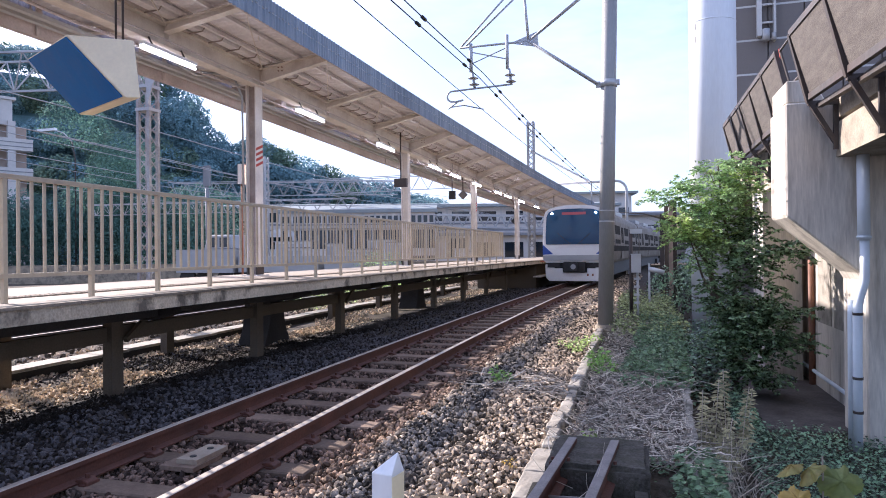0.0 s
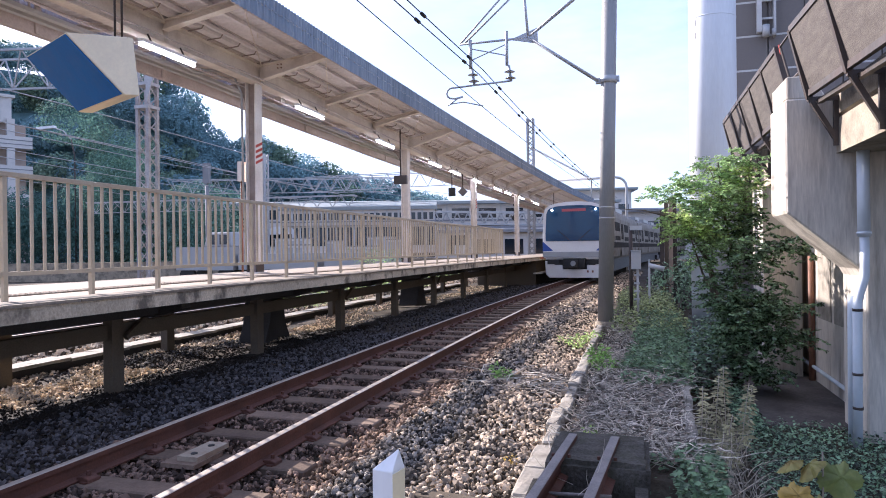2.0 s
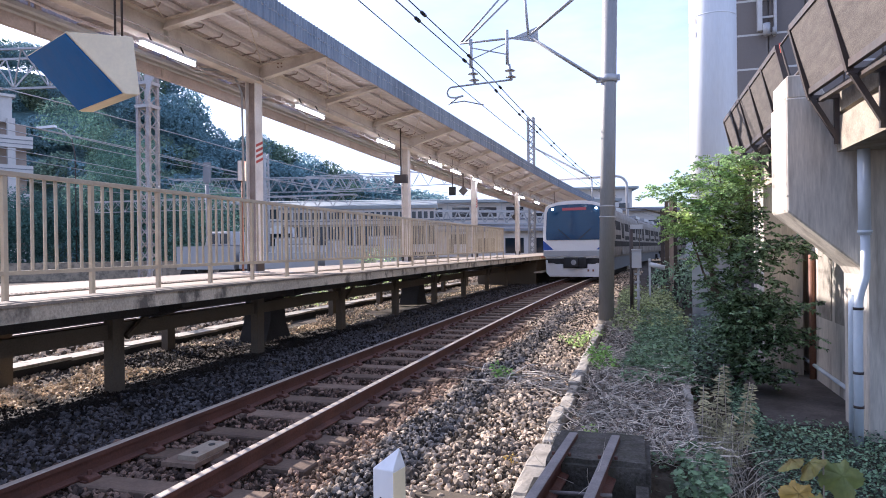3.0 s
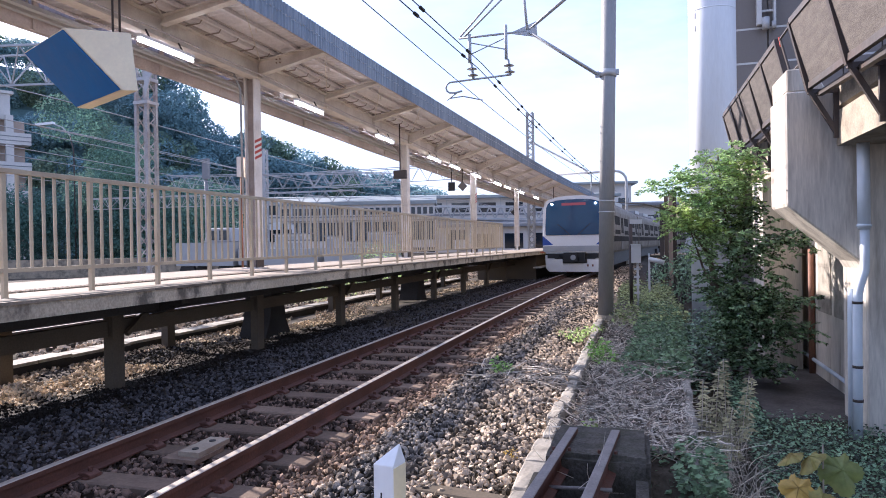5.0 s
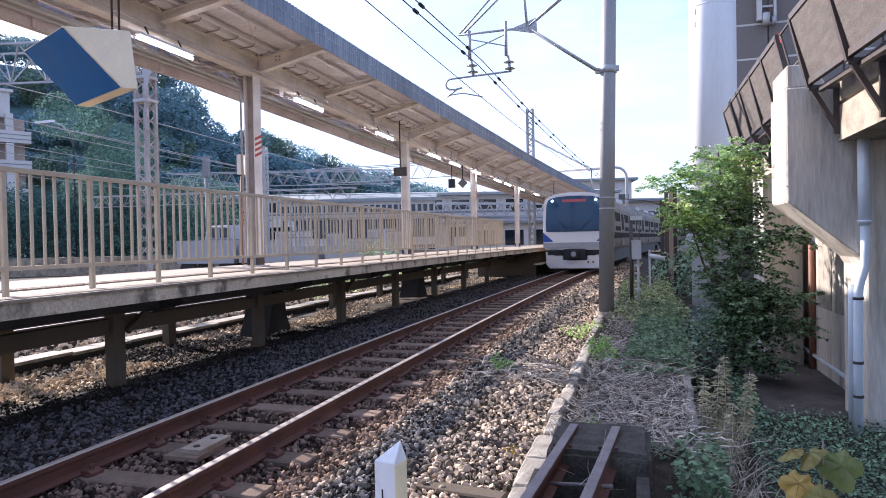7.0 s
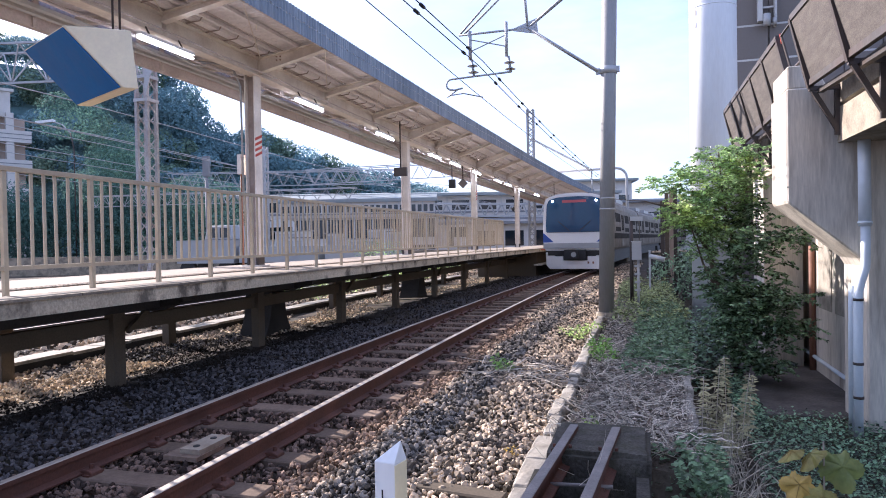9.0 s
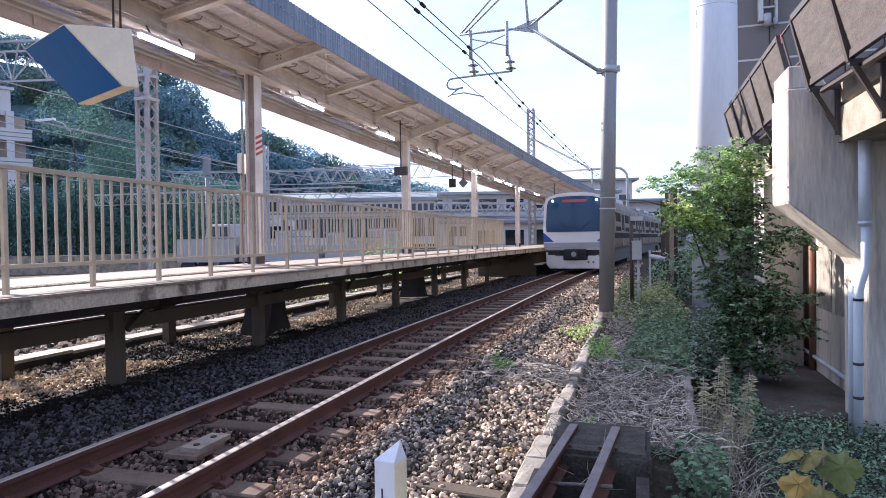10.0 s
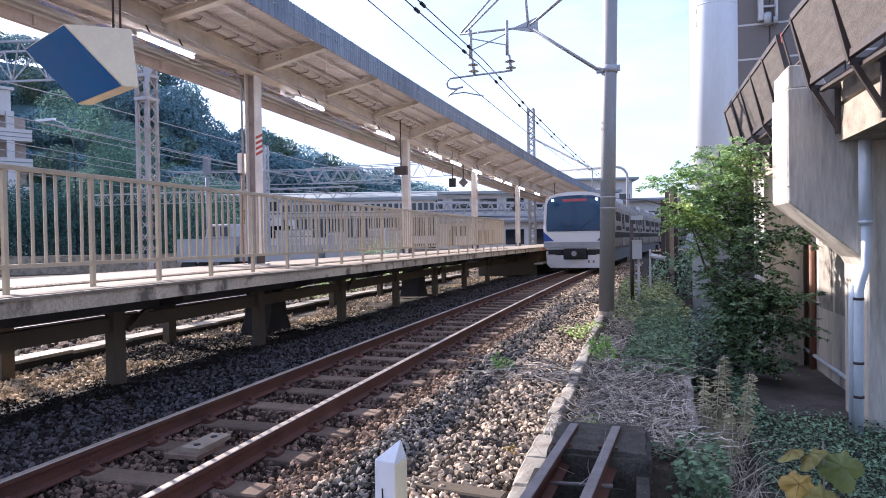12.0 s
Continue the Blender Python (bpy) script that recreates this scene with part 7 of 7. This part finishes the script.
parked_train(-18.2, 66.0, -14.5, 88, 1, "white train car with dark windows parked in the yard")
parked_train(-29.5, 50.0, -22.0, 100, 2, "white train car with dark windows parked in the yard")


def low_building(x0, y0, x1, y1, depth, z0, z1, label, wall, roof, over=0.4, bays=0, openings=((0.35, 0.8, 0.32),)):
    """A long low building seen along its front."""
    t = thing("station_building", label, "building", "station buildings in the distance")
    a, b = Vector((x0, y0, 0)), Vector((x1, y1, 0))
    d = (b - a).normalized()
    n = Vector((-d.y, d.x, 0))
    if n.y < 0:
        n = -n
    ln = (b - a).length
    m = Matrix.Translation(a) @ Matrix(((d.x, n.x, 0, 0), (d.y, n.y, 0, 0), (0, 0, 1, 0), (0, 0, 0, 1)))
    bm = bmesh.new()
    box(bm, 0, ln, 0, depth, z0, z1)
    bm.transform(m)
    part("wall", bm, wall, t)
    bm = bmesh.new()
    prism(bm, [(-over, z1), (depth + over, z1), (depth + over, z1 + 0.3), (depth * 0.5, z1 + 0.75), (-over, z1 + 0.3)], -over, ln + over, axis="x")
    bm.transform(m)
    part("roof", bm, roof, t)
    if bays > 12:
        bm = bmesh.new()
        box(bm, 0, ln, -0.10, -0.003, z0 + (z1 - z0) * 0.2, z0 + (z1 - z0) * 0.27)
        bm.transform(m)
        part("ledge", bm, "far_grey", t)
        for i in range(0, bays + 1, 2):
            bm = bmesh.new()
            box(bm, i * ln / bays - 0.06, i * ln / bays + 0.06, -0.08, -0.003, z0 + (z1 - z0) * 0.28, z1 - 0.02)
            bm.transform(m)
            part("pilaster", bm, "light_trim", t)
    for i in range(bays):
        u = (i + 0.5) * ln / bays
        for lo, hi, share in openings:
            w = ln / bays * share
            bm = bmesh.new()
            box(bm, u - w, u + w, -0.04, 0.06, z0 + (z1 - z0) * lo, z0 + (z1 - z0) * hi)
            bm.transform(m)
            part("window", bm, "glass", t)
    return t


low_building(-44, 63.5, -3, 77, 8, 4.2, 6.6, "long elevated station hall with a pale green roof", "far_wall", "green_roof", 1.2, 14)
low_building(-40, 60, -5, 70, 5, -0.3, 3.2, "far platform building with pale walls", "far_wall", "far_grey", 0.8, 12)
low_building(-29.2, 49.6, -16.5, 53.2, 3, 3.65, 4.95, "white upper floor of the station with a row of dark windows", "far_wall", "green_roof", 0.2, 26)
low_building(-29.2, 49.9, -16.5, 53.5, 2.4, -0.3, 3.62, "pale ground floor of the station with dark openings", "far_wall", "far_grey", 0.02, 17, ((0.56, 0.965, 0.42), (0.285, 0.39, 0.42)))
low_building(-9.0, 92.5, -0.5, 94, 10, -0.3, 9.4, "distant building with a greenish roof beyond the train", "far_wall", "green_roof", 0.8, 4)
low_building(-2.0, 93, 9.0, 95, 8, -0.3, 6.3, "distant dark-roofed house beyond the train", "far_wall", "far_grey", 1.0, 4)


def apartment():
    t = thing("apartment_building", "pale concrete apartment block with long balconies", "apartment building")
    m = Matrix.Translation((-61.8, 54.4, -0.6)) @ pose(0, 0, 0, 0, 0, 62)

    def add(name, mat, *b, parent=None, label=""):
        bm = bmesh.new()
        box(bm, *b)
        bm.transform(m)
        return part(name, bm, mat, parent or t, label)
    add("wall", "far_tan", -22, -0.3, 1.4, 12, -0.5, 16.0, label="tan rendered wall")
    add("stair_tower", "far_wall", -22, -1.8, 0.4, 10, 16.0, 18.6)
    add("roof", "far_wall", -22.2, -1.5, 0.2, 12.2, 18.6, 18.9)
    for z in (1.2, 4.2, 7.2, 10.2, 13.3):
        balcony = add("balcony", "far_wall", -22, 0.0, 0.0, 1.4, z, z + 1.25)
        for u in (0.35, 0.8):
            add("rail_line", "far_grey", -22, 0.01, -0.03, -0.005, z + u, z + u + 0.08, parent=balcony)
        for u in (-1.95, -6.5, -11, -15.5):
            add("column", "far_wall", u - 0.35, u + 0.35, 0.02, 0.6, z + 1.25, z + 3.05)
        for u in (-4.0, -8.8, -13.2):
            w = add("window", "glass", u - 1.1, u + 1.1, 1.34, 1.42, z + 1.3, z + 2.6)
            add("frame", "white_paint", u - 0.05, u + 0.05, 1.3, 1.335, z + 1.3, z + 2.6, parent=w)


apartment()


def street_lamp():
    t = thing("street_lamp", "curved street lamp at the foot of the hill", "street lamp")
    bm = bmesh.new()
    p = Vector((-41.4, 40.1, 0))
    bent(bm, [p + Vector((0, 0, -0.3)), p + Vector((0, 0, 9.0)), p + Vector((-0.25, -0.05, 10.3))], 0.045, n=8)
    part("post", bm, "dark_steel", t, "thin dark post")
    bm = bmesh.new()
    bent(bm, [p + Vector((-0.25, -0.05, 10.3)), p + Vector((-0.9, -0.2, 11.0)), p + Vector((-1.8, -0.4, 11.3))], 0.05, n=8)
    part("arm", bm, "light_trim", t, "pale curved arm")
    bm = bmesh.new()
    beam(bm, p + Vector((-1.5, -0.35, 11.30)), p + Vector((-2.9, -0.65, 11.2)), 0.36, 0.2)
    part("lamp_head", bevelled(bm, 0.05), "white_paint", t)


street_lamp()

# retaining wall and scrub along the foot of the hill
bm = bmesh.new()
prism(bm, [(0, -0.3), (60, -0.3), (60, 0.9), (0, 0.9)], 0, 0.5)
bm.transform(Matrix.Translation((-62, 22, 0)) @ pose(0, 0, 0, 0, 0, 24))
solid("hill_foot_wall", bm, "old_concrete", "low grey wall along the foot of the hill", "wall", kind="structure")
near_trees = random.Random(9)
crown_cloud([(-55 + 2.6 * i + near_trees.uniform(-1, 1), 38 + 1.3 * i + near_trees.uniform(-2, 2), near_trees.uniform(1.5, 6.0), near_trees.uniform(2.0, 3.4)) for i in range(9) for _ in range(4)],
            "hillside_trees", "yard_tree", "dark green broadleaf trees at the foot of the hill", 260, 0.085, 14)
near_trees = random.Random(5)
crown_cloud([(-44.3 + near_trees.uniform(-2, 2.4), 45 + near_trees.uniform(-2, 2), z, 3.0) for z in (4, 7, 10, 13, 9, 6)], "hillside_trees_light", "yard_tree", "dense green bushy trees before the hill", 430, 0.075, 15)
ground_leaves("yard_weeds", lambda u, w: (-9.4 - 1.5 * u, 17 + 20 * w, -0.2), 2600, 0.08, 71, "leaf_light", "yellow-green weeds between the platform and the far track", 0.5, -0.05, 0.5)


ground_leaves("tall_weeds", lambda u, w: (-9.1 - 1.0 * u + 0.1, 21.5 + 4.5 * w, 0.3), 1500, 0.08, 72, "leaf", "tall green weeds growing up behind the platform", 0.6, -0.3, 1.25)


def relay_cabinet(x, y, w, h):
    t = thing("relay_cabinet", "grey metal relay cabinet standing in the yard", "relay cabinet", "relay cabinets in the yard", at=pose(x, y, -0.3, 0, 0, -16))
    bm = bmesh.new()
    box(bm, -w / 2, w / 2, -0.3, 0.3, 0.25, h)
    part("case", bevelled(bm, 0.02), "light_trim", t)
    bm = bmesh.new()
    box(bm, -w / 2 - 0.04, w / 2 + 0.04, -0.36, 0.36, h + 0.002, h + 0.06)
    part("lid", bevelled(bm, 0.01), "far_grey", t)
    bm = bmesh.new()
    box(bm, -w / 2 + 0.05, w / 2 - 0.05, -0.26, 0.26, 0.0, 0.248)
    part("plinth", bm, "old_concrete", t)
    for i in range(max(1, int(w / 0.6))):
        u = -w / 2 + w * (i + 0.5) / max(1, int(w / 0.6))
        bm = bmesh.new()
        box(bm, u - 0.22, u + 0.22, -0.315, -0.302, 0.4, h - 0.12)
        door = part("door", bevelled(bm, 0.004), "train_grey", t)
        bm = bmesh.new()
        box(bm, u + 0.13, u + 0.16, -0.345, -0.317, h * 0.5, h * 0.5 + 0.16)
        part("handle", bm, "black", door)


for x, y, w, h in ((-17.2, 31.0, 1.3, 2.1), (-15.4, 31.6, 0.7, 2.3), (-14.3, 33.0, 1.9, 2.0), (-18.9, 33.5, 2.4, 2.5), (-13.4, 36.0, 1.2, 2.4), (-15.2, 38.0, 1.9, 2.6)):
    relay_cabinet(x, y, w, h)


# ---------------------------------------------------------------- beyond the pole
def arch_gantry():
    t = thing("arch_gantry", "pale tubular portal gantry over the far track", "gantry")
    bm = bmesh.new()
    y = 49.5
    pts = [(-6.6, y, 6.55), (-1.35, y, 6.65)] + [(-1.35 + 0.75 * math.sin(a), y, 5.9 + 0.75 * math.cos(a)) for a in (0.4, 0.8, 1.2, 1.57)] + [(-0.58, y, -0.3)]
    bent(bm, pts, 0.10, n=10)
    part("portal", bm, "light_trim", t)
    bm = bmesh.new()
    for z in (6.55, 5.5):
        tube(bm, (-3.1, y, z), (-3.1, y, z - 0.5), 0.05, n=6)
    tube(bm, (-3.1, y, 6.6), (-3.1, y, 5.0), 0.05, n=6)
    tube(bm, (-7.3, 47.6, 8.9), (-3.3, 49.3, 6.7), 0.07, n=6)
    part("drop_post", bm, "light_trim", t)


arch_gantry()


def relay_box():
    t = thing("relay_box", "pale metal relay box on a pole beside the track", "relay box")
    bm = bmesh.new()
    tube(bm, (-0.12, 17.0, -0.3), (-0.12, 17.0, 2.0), 0.045, n=10)
    part("pole", bm, "dark_steel", t)
    bm = bmesh.new()
    box(bm, -0.11, 0.12, 16.8, 17.05, 0.98, 1.42)
    part("case", bevelled(bm, 0.015), "light_trim", t)
    bm = bmesh.new()
    box(bm, -0.12, 0.13, 16.78, 17.07, 1.422, 1.445)
    part("lid", bevelled(bm, 0.006), "light_trim", t)
    bm = bmesh.new()
    box(bm, -0.14, 0.16, 16.95, 17.1, 1.95, 2.06)
    part("cap", bevelled(bm, 0.01), "light_trim", t)
    for z in (0.2, 0.4, 0.6, 0.8):
        bm = bmesh.new()
        box(bm, -0.05, 0.09, 16.9, 16.95, z, z + 0.05)
        part("step", bm, "light_trim", t)
    bm = bmesh.new()
    tube(bm, (0.04, 16.93, -0.3), (0.04, 16.93, 0.98), 0.03, n=10)
    part("leg", bm, "light_trim", t)


relay_box()
bm = bmesh.new()
box(bm, 0.34, 0.40, 19.97, 20.03, -0.3, 1.15)
tube(bm, (0.37, 20, 0.98), (0.78, 19.9, 0.88), 0.07, n=8)
solid("marker_stake", bm, "light_trim", "white wooden stake with a cross arm", "stake")


def trackside_slab():
    bm = bmesh.new()
    prism(bm, [(-1.45, 4.10), (-0.84, 4.02), (-0.82, 4.16), (-1.45, 4.26)], -0.3, -0.105, axis="z")
    # The dark post concrete puts the shade over this slab into its colour.
    solid("concrete_slab", bevelled(bm, 0.012), "post_concrete", "narrow grey concrete slab lying in the ballast", "concrete slab")


trackside_slab()


# Upright boards added in place of the far end of a leaning road screen.
def far_screen_boards():
    t = thing("brown_fence_panel", "brown boards standing in for a far road screen", "panel fence")
    for i, (x, z0, z1) in enumerate(((0.92, -0.7, 2.85), (1.08, -0.7, 3.15), (1.24, -0.7, 3.35), (1.38, -0.7, 3.42))):
        bm = bmesh.new()
        box(bm, x - 0.07, x + 0.07, 25 + 0.12 * i, 25.1 + 0.12 * i, z0, z1)
        part("board", bevelled(bm, 0.01), ("dark_steel", "bark", "far_tan", "dark_steel")[i], t)


far_screen_boards()
scrub = random.Random(17)
# Leaf mass added to fill ground that is dark from shade.
crown_cloud([(scrub.uniform(0.9, 3.6) + 0.03 * y, y + scrub.uniform(-0.5, 0.5), scrub.uniform(-0.4, 0.75), scrub.uniform(0.5, 0.85)) for y in range(22, 40) for _ in range(3)] + [(scrub.uniform(0.0, 1.0) + cx(y), y + scrub.uniform(-0.5, 0.5), scrub.uniform(-0.3, 0.15), scrub.uniform(0.35, 0.5)) for y in range(25, 60) for _ in range(2)] + [(scrub.uniform(0.75, 1.9), scrub.uniform(21.5, 24), scrub.uniform(-0.3, 1.1), scrub.uniform(0.35, 0.5)) for _ in range(16)],
            "undergrowth", "leaf_dark", "dense undergrowth added to fill the dark gap below the elevated road", 260, 0.05, 18)


def service_car():
    t = thing("service_car", "small white railway service car in the yard", "service car", at=pose(-18.6, 25.8, 0, 0, 0, 0))
    bm = bmesh.new()
    box(bm, -1.5, 1.5, -0.8, 0.8, 0.7, 1.75)
    part("body", bevelled(bm, 0.08), "train_grey", t)
    bm = bmesh.new()
    prism(bm, [(-0.1, 1.74), (1.4, 1.74), (1.25, 2.4), (0.1, 2.4)], -0.7, 0.7)
    part("cab", bevelled(bm, 0.05), "train_grey", t)
    for x in (0.42, 0.95):
        bm = bmesh.new()
        box(bm, x - 0.2, x + 0.2, -0.72, -0.69, 1.85, 2.28)
        part("window", bm, "glass", t)
    for x in (-1.0, 1.0):
        for y in (-0.6, 0.6):
            bm = bmesh.new()
            tube(bm, (x, y - 0.08, 0.42), (x, y + 0.08, 0.42), 0.42, n=18)
            part("wheel", bm, "black", t)


def flat_wagon(x0, x1):
    t = thing("flat_wagon", "low white railway wagon standing in the yard", "wagon", "wagons in the yard")
    bm = bmesh.new()
    box(bm, x0, x1, 25.1, 26.6, 0.72, 1.42)
    part("body", bevelled(bm, 0.05), "train_grey", t)
    bm = bmesh.new()
    box(bm, x0 + 0.1, x1 - 0.1, 25.2, 26.5, 0.5, 0.7)
    part("underframe", bm, "black", t)
    for x in (x0 + 0.8, x1 - 0.8):
        for y in (25.25, 26.45):
            bm = bmesh.new()
            tube(bm, (x, y - 0.07, 0.4), (x, y + 0.07, 0.4), 0.4, n=18)
            part("wheel", bm, "black", t)


service_car()
flat_wagon(-16.9, -13.0)
flat_wagon(-12.7, -11.0)
